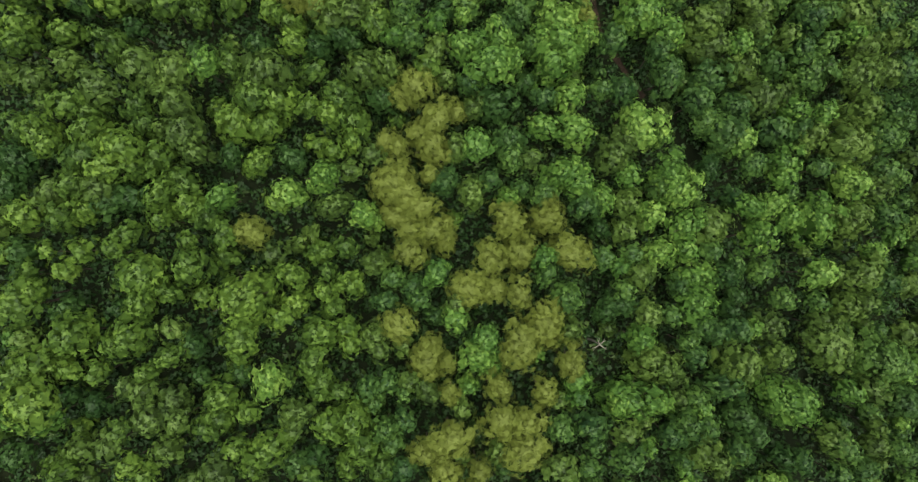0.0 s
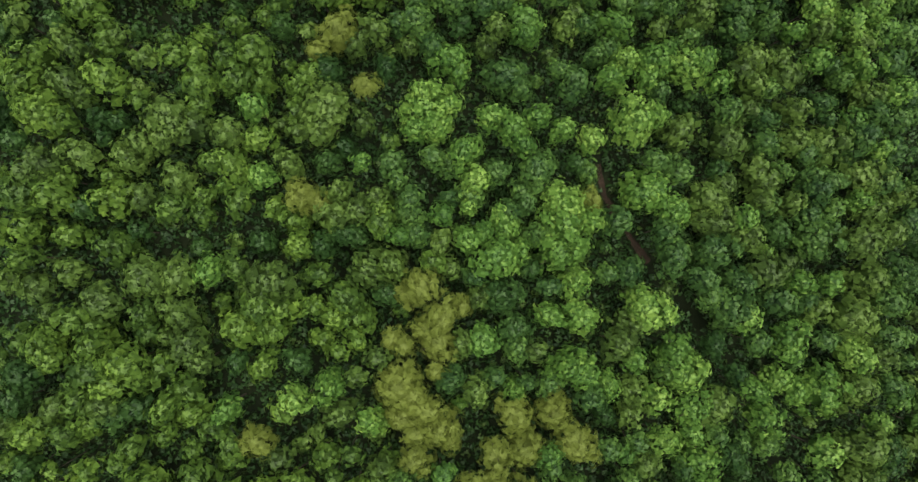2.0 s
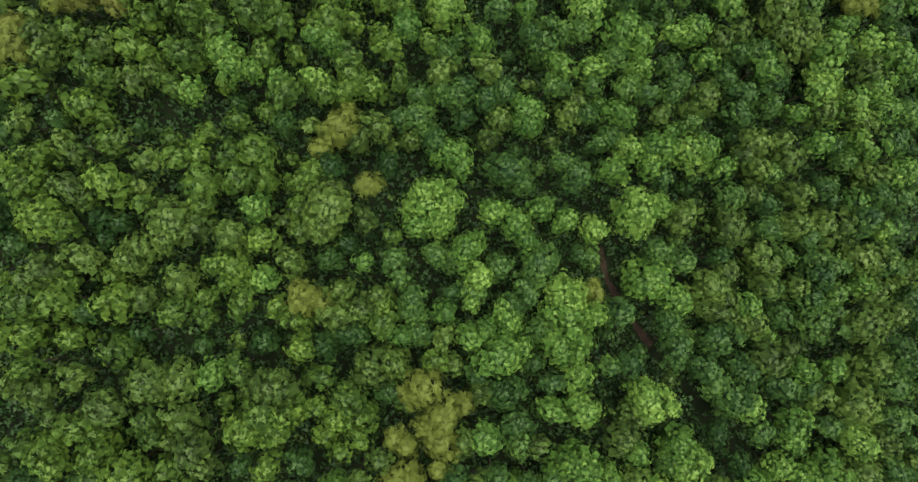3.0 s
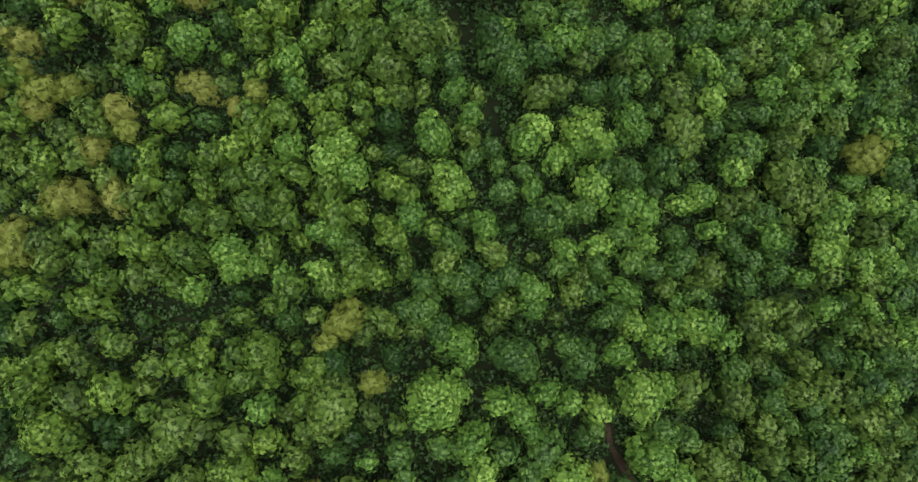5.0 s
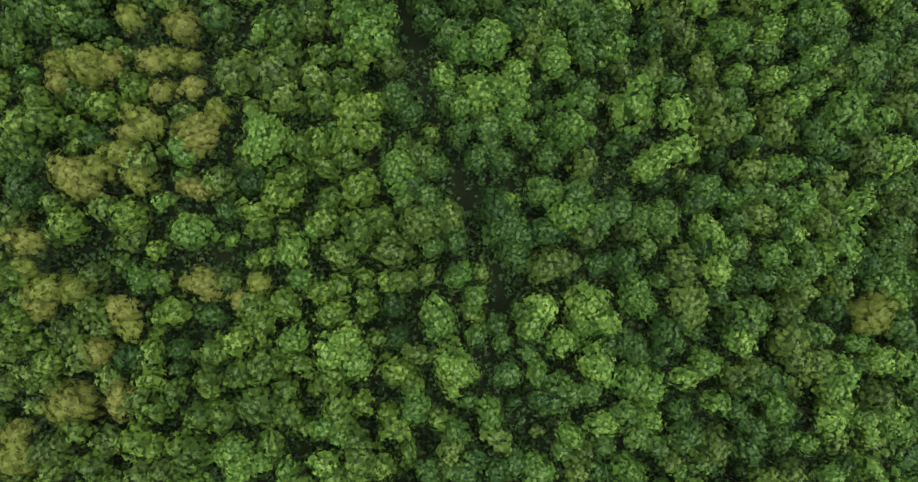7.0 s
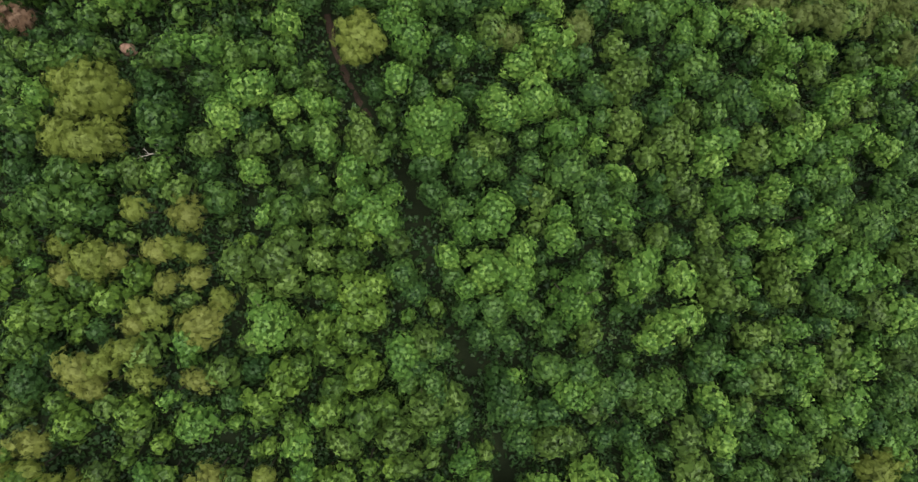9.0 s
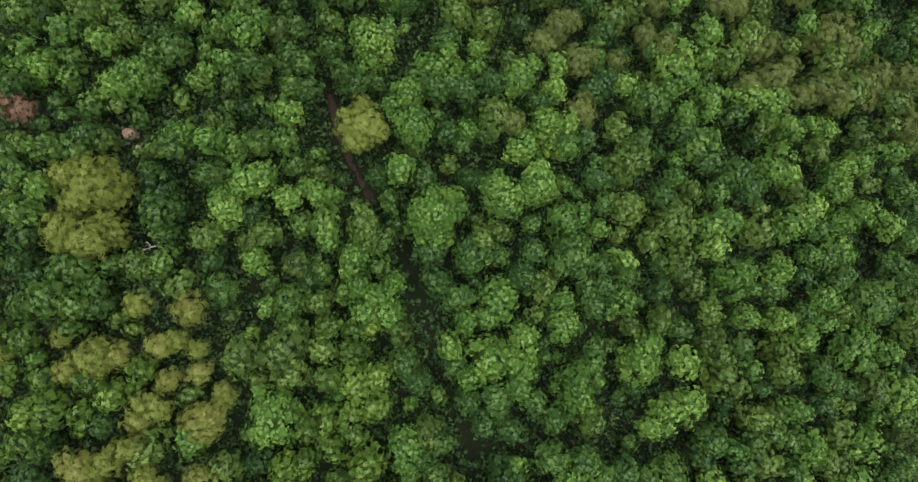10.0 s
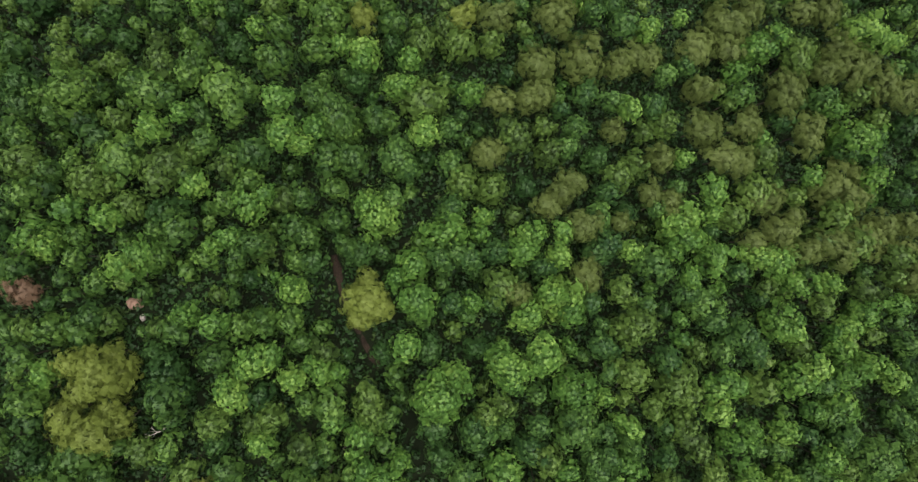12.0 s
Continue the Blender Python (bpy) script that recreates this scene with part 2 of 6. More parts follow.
def crown(rng, R, habit):
    """A crown of radius R: boughs round the trunk, clumps on each bough, a rosette of leaves on each clump.
    Returns verts, tris and tone; the apex lies 0.9 R over the origin."""
    (t0, t1), (ba, bb), many, lobe, lobes, per, leaf = HABITS[habit]
    feathery = habit == "feathery"
    tip_highlight = 0.0 if feathery else 0.5  # highlight put into leaf tone: clump tips paler, rims darker
    tall = rng.uniform(t0, t1)
    rb = ba * R + bb
    nb = max(6, int(many * (R / rb) ** 2 * tall ** 0.6))
    d = dome(rng, nb, 1.15, 0.10)
    br = rb * rng.uniform(0.75, 1.2, nb)
    turn = np.arctan2(d[:, 1], d[:, 0])
    wild = {"clumpy": 1.0, "domed": 1.0, "feathery": 1.2}[habit]
    swell = 1 + wild * (0.11 * np.sin(2 * turn + rng.uniform(0, 6.28)) + 0.08 * np.sin(3 * turn + rng.uniform(0, 6.28)) + rng.normal(0, 0.05, nb))
    bc = d * ((R * swell - 0.8 * br - 0.4 * lobe) * rng.uniform(0.74, 1.14, nb))[:, None] * (1, 1, tall)
    bt = rng.normal(0.5, 0.07, nb)
    # the core's low tone paints shade into the gaps between boughs
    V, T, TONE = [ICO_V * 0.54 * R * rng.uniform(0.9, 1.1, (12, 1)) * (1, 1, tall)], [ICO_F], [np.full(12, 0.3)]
    base = 12
    for c, r, t, o in zip(bc, br, bt, d):
        e = unit(o / (1, 1, tall))  # outwards at this bough
        V.append(c + OCT_V * 0.74 * r * rng.uniform(0.85, 1.1, (6, 1)))
        T.append(OCT_F + base)
        # bough cores slightly darker, shade between the clumps put into the tone
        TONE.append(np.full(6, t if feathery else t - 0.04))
        base += 6
        n = max(3, int(lobes * (r / lobe) ** 2))
        u = dome(rng, n, 1.15, 0.2)
        q = Vector((0, 0, 1)).rotation_difference(Vector(unit(e * 0.8 + (0, 0, 0.5)))).to_matrix()
        u = u @ np.array(q).T
        lc = c + u * (r * rng.uniform(0.70, 1.10, (n, 1)))
        lr = lobe * rng.uniform(0.7, 1.25, n)
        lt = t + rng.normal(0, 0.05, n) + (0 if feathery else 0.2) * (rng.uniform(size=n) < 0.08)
        axis = unit(u * 0.8 + e * 0.45 + (0, 0, 0.45))[:, None]
        w = unit(rng.normal(0, 0.62, (n, per, 3)) + axis)
        at = lc[:, None] + w * (lr[:, None, None] * rng.uniform(0.72, 1.06, (n, per, 1)))
        nor = unit((0.3 if feathery else 0.34) * w + (0.4 if feathery else 0.5) * u[:, None] + 0.75 * e + rng.normal(0, 0.22 if feathery else 0.12, (n, per, 3)))
        if feathery:  # plumes that lie over the crown, away from its head
            fwd = unit(e) - (0, 0, 0.35) + 1.2 * (w - axis) + rng.normal(0, 0.35, (n, per, 3))
            la, lb = 1.0, 0.12
        else:
            fwd = w - axis + rng.normal(0, 0.25, (n, per, 3))
            la, lb = 0.95, 0.44
        side = unit(np.cross(nor, fwd))
        fwd = np.cross(side, nor)
        size = leaf * rng.uniform(0.65, 1.3, (n, per, 1))
        tri = np.stack([at - fwd * size * 0.45 + side * size * lb, at - fwd * size * 0.45 - side * size * lb, at + fwd * size * la], 2)
        m = n * per
        V.append(tri.reshape(-1, 3))
        T.append(np.arange(m * 3).reshape(m, 3) + base)
        TONE.append(np.repeat((lt[:, None] + tip_highlight * ((w * axis).sum(-1) - 0.75) + rng.normal(0, 0.05, (n, per))).ravel(), 3))
        base += m * 3
    V = np.concatenate(V)
    V[:, 2] += 0.9 * R - np.percentile(V[:, 2], 99.5)
    return V, np.concatenate(T), np.concatenate(TONE)


def tube(pts, radii, sides=6):
    """A bent tapering limb along pts. Returns verts and quads."""
    pts = np.array(pts, float)
    t = unit(np.gradient(pts, axis=0))
    a = unit(np.cross(t, (0.31, 0.87, 0.12)))
    b = np.cross(t, a)
    w = np.arange(sides) / sides * 2 * math.pi
    v = pts[:, None] + (a[:, None] * np.cos(w)[None, :, None] + b[:, None] * np.sin(w)[None, :, None]) * np.array(radii)[:, None, None]
    n = len(pts)
    i = (np.arange(n - 1)[:, None] * sides + np.arange(sides)[None])
    j = (np.arange(n - 1)[:, None] * sides + (np.arange(sides)[None] + 1) % sides)
    return v.reshape(-1, 3), np.stack([i, j, j + sides, i + sides], 2).reshape(-1, 4)


# variants: radius of the model, from saplings to spreading trees
SIZES = (1.2, 1.7, 2.3, 3.0, 3.8, 4.8)
BIG = np.random.default_rng(11)
SHAPES = {}
for size in SIZES:
    for rep in range(4):
        for habit in HABITS:
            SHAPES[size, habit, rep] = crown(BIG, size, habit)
HABIT = {"g": "domed", "c": "clumpy", "f": "domed", "d": "domed", "h": "clumpy", "o": "clumpy", "y": "feathery", "p": "feathery", "w": "feathery", "r": "feathery"}

PLANTED = []  # x, y, crown radius, height over the smooth canopy, species


def open_track(y):
    """Where the track stays open to the sky; crowns close over it elsewhere."""
    return y < 42 or 77 < y < 85 or 93 < y < 98 or 116 < y < 124 or 131 < y < 150


def plant(kind, x, y, r, up=0.0):
    for _ in range(2):  # trees stand clear of the open track
        here = float(track_distance(x, y))
        if open_track(y) and here < 0.7 * r + 0.8:
            gx, gy = float(track_distance(x + 0.1, y)) - here, float(track_distance(x, y + 0.1)) - here
            n = math.hypot(gx, gy) or 1.0
            k = 0.5 * min(0.7 * r + 0.8 - here, 1.2)
            x, y = x + gx / n * k, y + gy / n * k
    PLANTED.append((x, y, r, up, kind))


# trees about -24 m north
plant("d", -44.3, -22.3, 2.1, -1.5)
plant("h", -38.2, -23.5, 1.5, 0.3)
plant("o", -36.8, -21.4, 1.7, -0.5)
plant("o", -36.2, -24.6, 1.5, -1.5)
plant("o", -33.5, -20.8, 1.9, 0.7)
plant("h", -32.6, -19.4, 1.5, 0.3)
plant("h", -31.6, -23.2, 1.9, 0.1)
plant("o", -30.3, -18.7, 2.2, -1.2)
plant("h", -30.3, -24.5, 1.7, -1.4)
plant("o", -27.8, -21.9, 2.2, -0.8)
plant("o", -26.5, -18.7, 1.7, 0.5)
plant("h", -24.3, -19.9, 1.6, -1.5)
plant("h", -22.8, -19.0, 2.2, -1.2)
plant("o", -22.0, -24.2, 2.1, 0.6)
plant("h", -20.2, -21.7, 1.9, 0.5)
plant("h", -18.7, -24.2, 1.6, -1.2)
plant("h", -16.8, -21.9, 3.0, 0.9)
plant("o", -14.0, -19.8, 1.9, 0.7)
plant("d", -13.8, -24.3, 1.9, -1.5)
plant("h", -12.0, -25.1, 1.6, -0.1)
plant("d", -11.5, -23.1, 1.8, -0.5)
plant("h", -10.2, -19.7, 2.2, 0.5)
plant("h", -8.3, -24.9, 2.0, -1.3)
plant("h", -7.6, -19.7, 3.1, 0.3)
plant("h", -6.2, -22.3, 2.4, 1.0)
plant("h", -4.3, -25.1, 2.5, -1.0)
plant("g", -3.6, -20.3, 2.2, 0.6)
plant("g", -2.9, -22.1, 1.9, 0.0)
plant("g", -1.6, -25.6, 1.7, -1.5)
plant("g", -1.5, -19.4, 1.6, 0.5)
plant("y", 1.2, -23.2, 2.3, -0.2)
plant("y", 3.3, -26.1, 2.0, -0.9)
plant("y", 3.9, -21.4, 2.7, 1.9)
plant("o", 5.4, -18.5, 1.8, -0.0)
plant("y", 7.4, -25.6, 2.0, 0.4)
plant("o", 9.8, -23.9, 2.1, -1.2)
plant("y", 10.0, -20.0, 2.5, 0.9)
plant("y", 13.1, -23.5, 3.0, 1.4)
plant("y", 13.2, -20.2, 2.6, 0.7)
plant("g", 17.5, -21.3, 2.2, 1.0)
plant("o", 17.7, -26.6, 2.5, -0.6)
plant("o", 18.1, -18.4, 2.2, -1.2)
plant("g", 21.4, -21.3, 2.4, 0.7)
plant("g", 21.4, -26.4, 1.7, -0.4)
plant("g", 22.5, -23.9, 1.8, -1.1)
plant("f", 25.8, -19.0, 2.0, -0.6)
plant("g", 26.3, -25.5, 2.7, 1.5)
plant("o", 26.8, -23.0, 1.9, -0.8)
plant("f", 27.9, -18.9, 3.9, 0.9)
plant("f", 30.8, -18.9, 2.0, 0.8)
plant("g", 33.0, -23.5, 2.1, -0.9)
plant("g", 33.6, -26.2, 1.6, 0.6)
plant("o", 33.9, -18.7, 1.8, -0.7)
plant("g", 35.5, -22.5, 2.5, -0.5)
plant("g", 36.3, -18.7, 2.1, -0.2)
plant("f", 37.1, -20.1, 1.5, 0.2)
plant("g", 37.6, -22.1, 1.8, 0.8)
plant("o", 38.2, -26.3, 3.1, -0.5)
plant("g", 42.6, -26.0, 2.1, -0.9)
plant("d", 44.0, -22.0, 3.0, -1.5)
plant("d", 45.8, -24.5, 2.2, -1.5)
plant("d", 49.5, -27.6, 1.9, -1.5)
plant("f", 50.3, -20.1, 4.3, 1.5)
plant("g", 52.0, -28.2, 2.2, -1.1)
plant("f", 52.1, -19.3, 2.1, 1.6)
plant("o", 56.5, -25.5, 2.8, -0.1)
plant("g", 57.1, -29.7, 1.7, 0.3)
plant("g", 58.1, -26.5, 2.4, 0.9)
plant("f", 60.9, -19.3, 2.2, -0.3)
plant("g", 61.7, -29.9, 2.2, -0.5)
plant("o", 63.3, -24.0, 1.9, 0.6)
plant("o", 63.8, -19.1, 2.4, 0.8)
plant("g", 64.3, -22.8, 1.8, -1.4)
plant("o", 64.3, -26.8, 2.4, -0.7)
plant("g", 66.7, -27.1, 1.9, 0.8)
plant("d", 69.4, -21.3, 2.7, -0.2)

# trees about -12 m north
plant("f", -44.1, -17.8, 2.1, -0.1)
plant("h", -43.7, -13.0, 2.7, 0.8)
plant("o", -43.5, -9.4, 1.7, -0.3)
plant("h", -41.9, -11.8, 1.9, 0.1)
plant("h", -41.7, -16.0, 3.2, 1.5)
plant("h", -40.7, -12.1, 2.0, -1.4)
plant("f", -40.6, -17.9, 2.1, -0.3)
plant("d", -39.9, -6.3, 2.3, -1.3)
plant("d", -38.8, -15.8, 1.4, -0.8)
plant("h", -38.0, -8.9, 3.1, 1.5)
plant("h", -37.9, -12.8, 1.7, 0.6)
plant("d", -36.1, -17.0, 1.6, -1.5)
plant("h", -35.8, -13.3, 1.9, -0.5)
plant("h", -34.1, -10.2, 1.9, -0.4)
plant("o", -31.9, -14.5, 1.4, 0.3)
plant("h", -31.6, -9.0, 3.1, 1.6)
plant("o", -30.6, -15.3, 1.9, -0.0)
plant("h", -30.1, -13.2, 1.5, 0.5)
plant("h", -27.9, -11.5, 2.0, 0.2)
plant("o", -27.8, -16.9, 2.3, -0.9)
plant("o", -27.8, -8.6, 1.9, -0.0)
plant("d", -25.6, -10.4, 1.8, -1.0)
plant("h", -22.1, -16.1, 2.4, 0.4)
plant("h", -20.5, -10.0, 2.8, -0.6)
plant("d", -20.3, -13.8, 1.3, -1.1)
plant("h", -19.2, -17.8, 1.7, 0.3)
plant("f", -16.5, -14.1, 2.5, 2.0)
plant("h", -15.6, -7.4, 1.6, 0.5)
plant("h", -15.2, -14.1, 1.6, -1.5)
plant("o", -13.7, -17.9, 2.2, 0.6)
plant("h", -12.3, -12.5, 2.0, 0.1)
plant("h", -11.6, -9.3, 2.5, -0.6)
plant("h", -11.3, -15.3, 2.3, -0.1)
plant("h", -9.7, -6.2, 1.5, 0.4)
plant("h", -8.9, -15.9, 1.6, 0.2)
plant("h", -8.3, -8.8, 1.9, -1.5)
plant("h", -7.9, -10.8, 1.7, -1.3)
plant("g", -5.9, -15.6, 1.6, 0.4)
plant("o", -5.1, -9.8, 2.1, -0.6)
plant("g", -5.0, -17.4, 1.6, -0.0)
plant("o", -4.4, -11.5, 1.6, -0.6)
plant("g", -3.6, -15.2, 1.9, -0.3)
plant("y", -2.3, -8.3, 2.3, 1.4)
plant("g", -1.6, -16.7, 1.7, -1.4)
plant("o", -0.9, -14.9, 1.6, -0.1)
plant("o", 1.2, -16.4, 2.1, -0.1)
plant("y", 1.2, -12.7, 2.7, -0.2)
plant("y", 1.6, -11.1, 1.7, -1.3)
plant("y", 3.6, -13.1, 1.3, 0.5)
plant("y", 3.9, -16.3, 1.4, 0.5)
plant("f", 4.7, -7.8, 1.8, 0.6)
plant("o", 4.7, -6.0, 1.7, 0.4)
plant("f", 6.2, -16.0, 1.7, -0.8)
plant("f", 7.1, -12.2, 2.3, 1.7)
plant("f", 8.2, -10.2, 2.0, 1.6)
plant("f", 9.1, -14.0, 2.0, -0.5)
plant("y", 9.7, -15.9, 2.3, 0.8)
plant("y", 12.5, -11.0, 2.7, 1.7)
plant("y", 15.7, -17.0, 2.1, -0.1)
plant("y", 15.9, -8.5, 3.4, 0.4)
plant("y", 19.0, -13.4, 2.4, 0.9)
plant("o", 19.4, -10.1, 2.6, -0.6)
plant("f", 20.1, -17.8, 1.7, 0.2)
plant("f", 20.1, -15.7, 1.9, 0.2)
plant("d", 24.8, -7.4, 2.1, -1.5)
plant("d", 26.5, -6.5, 2.1, -1.0)
plant("f", 28.4, -10.8, 2.4, 1.0)
plant("o", 30.0, -8.0, 2.2, 0.3)
plant("o", 31.0, -14.0, 3.4, 0.5)
plant("o", 32.6, -15.5, 2.5, 1.0)
plant("g", 33.2, -8.0, 1.7, 0.4)
plant("g", 35.7, -11.5, 1.7, -0.1)
plant("g", 36.2, -13.3, 2.3, 0.7)
plant("f", 36.6, -6.5, 2.5, 1.7)
plant("g", 37.8, -9.8, 1.7, -0.6)
plant("g", 40.0, -10.5, 2.1, 0.3)
plant("g", 40.6, -17.2, 2.9, 1.1)
plant("d", 42.4, -7.6, 1.7, -0.7)
plant("o", 42.6, -14.7, 4.2, 1.4)
plant("g", 42.7, -10.1, 2.4, 1.1)
plant("f", 45.8, -10.4, 1.6, -1.0)
plant("o", 48.5, -13.7, 2.8, 1.3)
plant("o", 48.7, -10.1, 2.7, -0.5)
plant("g", 51.7, -6.3, 2.0, -1.3)
plant("g", 55.2, -6.5, 1.8, 0.5)
plant("o", 56.8, -12.5, 3.8, 1.2)
plant("o", 56.0, -9.7, 2.7, 0.8)
plant("o", 57.8, -13.4, 2.9, 0.9)
plant("o", 61.2, -7.5, 2.8, -0.2)
plant("o", 62.9, -7.0, 2.9, 1.3)
plant("g", 64.9, -14.8, 4.3, 1.7)
plant("g", 67.7, -15.7, 3.2, 1.4)

# trees about 0 m north
plant("d", -45.1, 0.2, 1.8, -1.5)
plant("h", -44.3, 4.5, 2.4, 0.2)
plant("h", -43.6, -5.4, 2.7, 1.3)
plant("h", -43.2, -2.3, 1.4, -0.2)
plant("h", -42.1, -4.2, 1.7, 0.5)
plant("h", -41.4, 0.4, 1.1, -0.1)
plant("h", -40.2, 4.2, 2.3, 0.9)
plant("h", -39.9, -1.8, 1.7, -0.6)
plant("h", -38.4, 5.0, 2.0, -0.4)
plant("h", -37.8, 0.3, 1.7, 0.1)
plant("h", -34.9, 0.6, 1.6, -0.9)
plant("h", -33.8, 2.3, 2.3, -0.9)
plant("h", -31.7, -2.4, 3.0, 0.2)
plant("h", -31.3, -5.6, 2.2, 0.2)
plant("h", -29.5, 4.0, 1.6, 0.1)
plant("h", -28.9, -4.4, 2.0, -1.3)
plant("h", -27.6, 5.8, 2.6, -0.9)
plant("h", -26.6, -1.4, 2.6, -0.7)
plant("h", -24.6, 4.4, 2.4, -0.1)
plant("h", -22.5, 2.3, 2.0, 0.2)
plant("h", -20.0, -5.1, 4.4, 2.2)
plant("y", -19.8, 2.7, 2.5, -0.3)
plant("h", -14.8, -2.4, 2.0, 0.3)
plant("h", -14.4, -5.9, 2.1, -1.1)
plant("h", -11.8, 0.3, 2.1, -1.3)
plant("h", -10.9, -4.5, 1.8, -0.5)
plant("h", -10.7, -2.1, 1.5, -0.9)
plant("o", -9.9, 5.8, 2.4, 1.1)
plant("h", -8.5, 1.0, 1.7, 0.5)
plant("h", -8.0, -3.5, 2.1, 0.1)
plant("f", -6.5, 4.8, 2.1, 0.8)
plant("h", -5.3, 4.1, 1.7, -1.5)
plant("o", -5.1, -1.1, 2.0, 0.7)
plant("h", -4.2, -0.4, 1.5, -1.5)
plant("g", -3.8, -5.7, 1.7, -1.4)
plant("g", -3.0, -2.8, 1.7, -0.1)
plant("y", -2.4, 4.7, 2.4, -0.6)
plant("y", -0.9, 2.8, 1.7, 0.5)
plant("y", -0.9, 0.3, 2.0, 1.1)
plant("g", -0.2, -4.0, 1.9, -0.7)
plant("g", 0.1, -5.4, 1.7, 0.6)
plant("y", 0.5, 5.8, 2.0, 1.1)
plant("y", 1.9, 3.2, 2.6, -0.3)
plant("f", 2.3, -2.2, 1.9, 0.4)
plant("y", 3.4, 1.1, 1.3, -1.5)
plant("y", 3.6, 2.4, 1.7, -1.2)
plant("y", 6.2, -4.0, 2.7, 0.9)
plant("y", 9.1, -0.4, 2.6, 1.4)
plant("y", 9.2, -4.2, 2.1, -0.4)
plant("y", 11.6, 4.4, 2.8, -0.1)
plant("y", 12.3, -4.7, 2.2, 1.4)
plant("y", 12.9, 0.3, 2.7, 0.6)
plant("f", 15.7, -0.4, 2.0, 1.4)
plant("g", 16.3, -2.6, 1.8, 0.1)
plant("y", 16.5, 4.8, 2.8, 0.5)
plant("g", 18.9, -5.6, 2.6, 0.6)
plant("y", 19.7, 0.3, 2.7, -0.3)
plant("d", 24.0, 3.5, 2.1, -1.5)
plant("g", 24.0, -0.4, 1.6, 0.6)
plant("f", 26.5, -1.6, 1.7, -0.9)
plant("g", 26.9, -4.6, 1.8, 0.1)
plant("o", 27.9, 3.4, 2.6, -0.4)
plant("g", 28.2, -0.0, 1.7, 0.3)
plant("o", 29.2, -2.7, 2.2, 0.9)
plant("f", 31.3, 5.4, 2.6, -0.1)
plant("f", 31.5, 0.3, 2.3, 1.6)
plant("g", 35.2, -4.3, 2.1, -0.6)
plant("f", 36.1, 0.7, 1.9, -0.1)
plant("f", 36.2, 3.9, 2.7, 0.3)
plant("f", 37.2, -3.2, 3.4, 0.5)
plant("g", 39.4, 0.4, 1.9, 0.8)
plant("o", 40.0, 4.0, 2.8, -0.2)
plant("g", 42.2, -2.8, 2.2, -0.3)
plant("g", 43.8, -1.2, 1.6, -0.9)
plant("f", 46.3, 2.7, 3.1, 3.2)
plant("f", 52.2, 5.3, 2.3, 0.1)
plant("f", 55.2, -2.8, 2.5, 2.4)
plant("f", 57.0, 4.5, 3.4, 0.6)
plant("o", 60.8, -3.0, 2.2, -1.2)
plant("o", 63.1, -2.9, 3.7, 1.4)
plant("o", 63.1, 5.0, 3.6, 0.4)
plant("f", 65.6, 0.4, 2.0, 1.0)
plant("g", 68.3, -3.9, 2.3, 0.1)
plant("g", 68.3, 5.5, 2.6, 1.2)

# trees about 12 m north
plant("d", -47.0, 7.8, 2.2, -1.5)
plant("h", -46.4, 14.8, 2.4, -1.0)
plant("d", -45.9, 10.9, 2.2, -0.3)
plant("h", -43.6, 14.0, 2.8, -0.1)
plant("h", -42.5, 12.5, 2.0, -0.3)
plant("o", -42.3, 6.9, 2.5, -0.3)
plant("h", -40.2, 17.3, 2.5, 1.0)
plant("h", -39.4, 8.2, 2.2, 0.9)
plant("h", -38.5, 16.7, 2.5, -0.9)
plant("h", -38.4, 11.2, 2.4, 1.0)
plant("h", -38.1, 14.2, 3.3, -0.1)
plant("o", -36.4, 7.5, 2.2, 0.8)
plant("d", -36.1, 6.4, 2.6, -1.1)
plant("h", -35.6, 9.9, 2.5, 0.9)
plant("h", -33.9, 12.2, 3.0, 1.6)
plant("d", -33.5, 6.5, 1.9, -1.5)
plant("h", -32.9, 17.5, 2.0, 0.5)
plant("h", -32.9, 10.4, 2.0, -0.2)
plant("h", -32.4, 15.4, 2.1, -0.8)
plant("h", -30.8, 11.3, 2.5, -0.9)
plant("o", -30.4, 14.9, 1.6, -1.5)
plant("h", -29.6, 7.0, 2.3, 0.4)
plant("o", -28.6, 17.9, 2.6, 1.2)
plant("h", -27.8, 8.6, 2.3, -1.2)
plant("o", -27.3, 14.2, 2.8, 1.0)
plant("o", -26.3, 12.0, 2.0, -0.5)
plant("f", -22.7, 6.7, 2.1, 1.1)
plant("d", -22.1, 11.8, 1.5, -0.8)
plant("h", -22.0, 15.8, 3.0, -0.6)
plant("h", -19.2, 11.2, 2.1, -1.3)
plant("h", -18.4, 15.6, 2.5, -0.1)
plant("h", -16.6, 6.1, 1.6, 0.4)
plant("f", -15.5, 7.2, 2.6, 0.3)
plant("d", -15.2, 11.7, 1.9, -1.5)
plant("f", -11.1, 9.1, 2.8, 2.7)
plant("h", -10.8, 17.1, 2.1, 0.6)
plant("h", -10.3, 12.6, 1.7, -1.5)
plant("h", -8.2, 14.1, 1.9, -1.4)
plant("h", -8.2, 17.0, 2.6, -0.8)
plant("o", -7.9, 10.1, 1.7, 0.6)
plant("o", -5.6, 12.0, 1.7, 0.4)
plant("y", -3.9, 14.2, 1.7, -1.3)
plant("y", -3.1, 8.9, 3.3, 0.8)
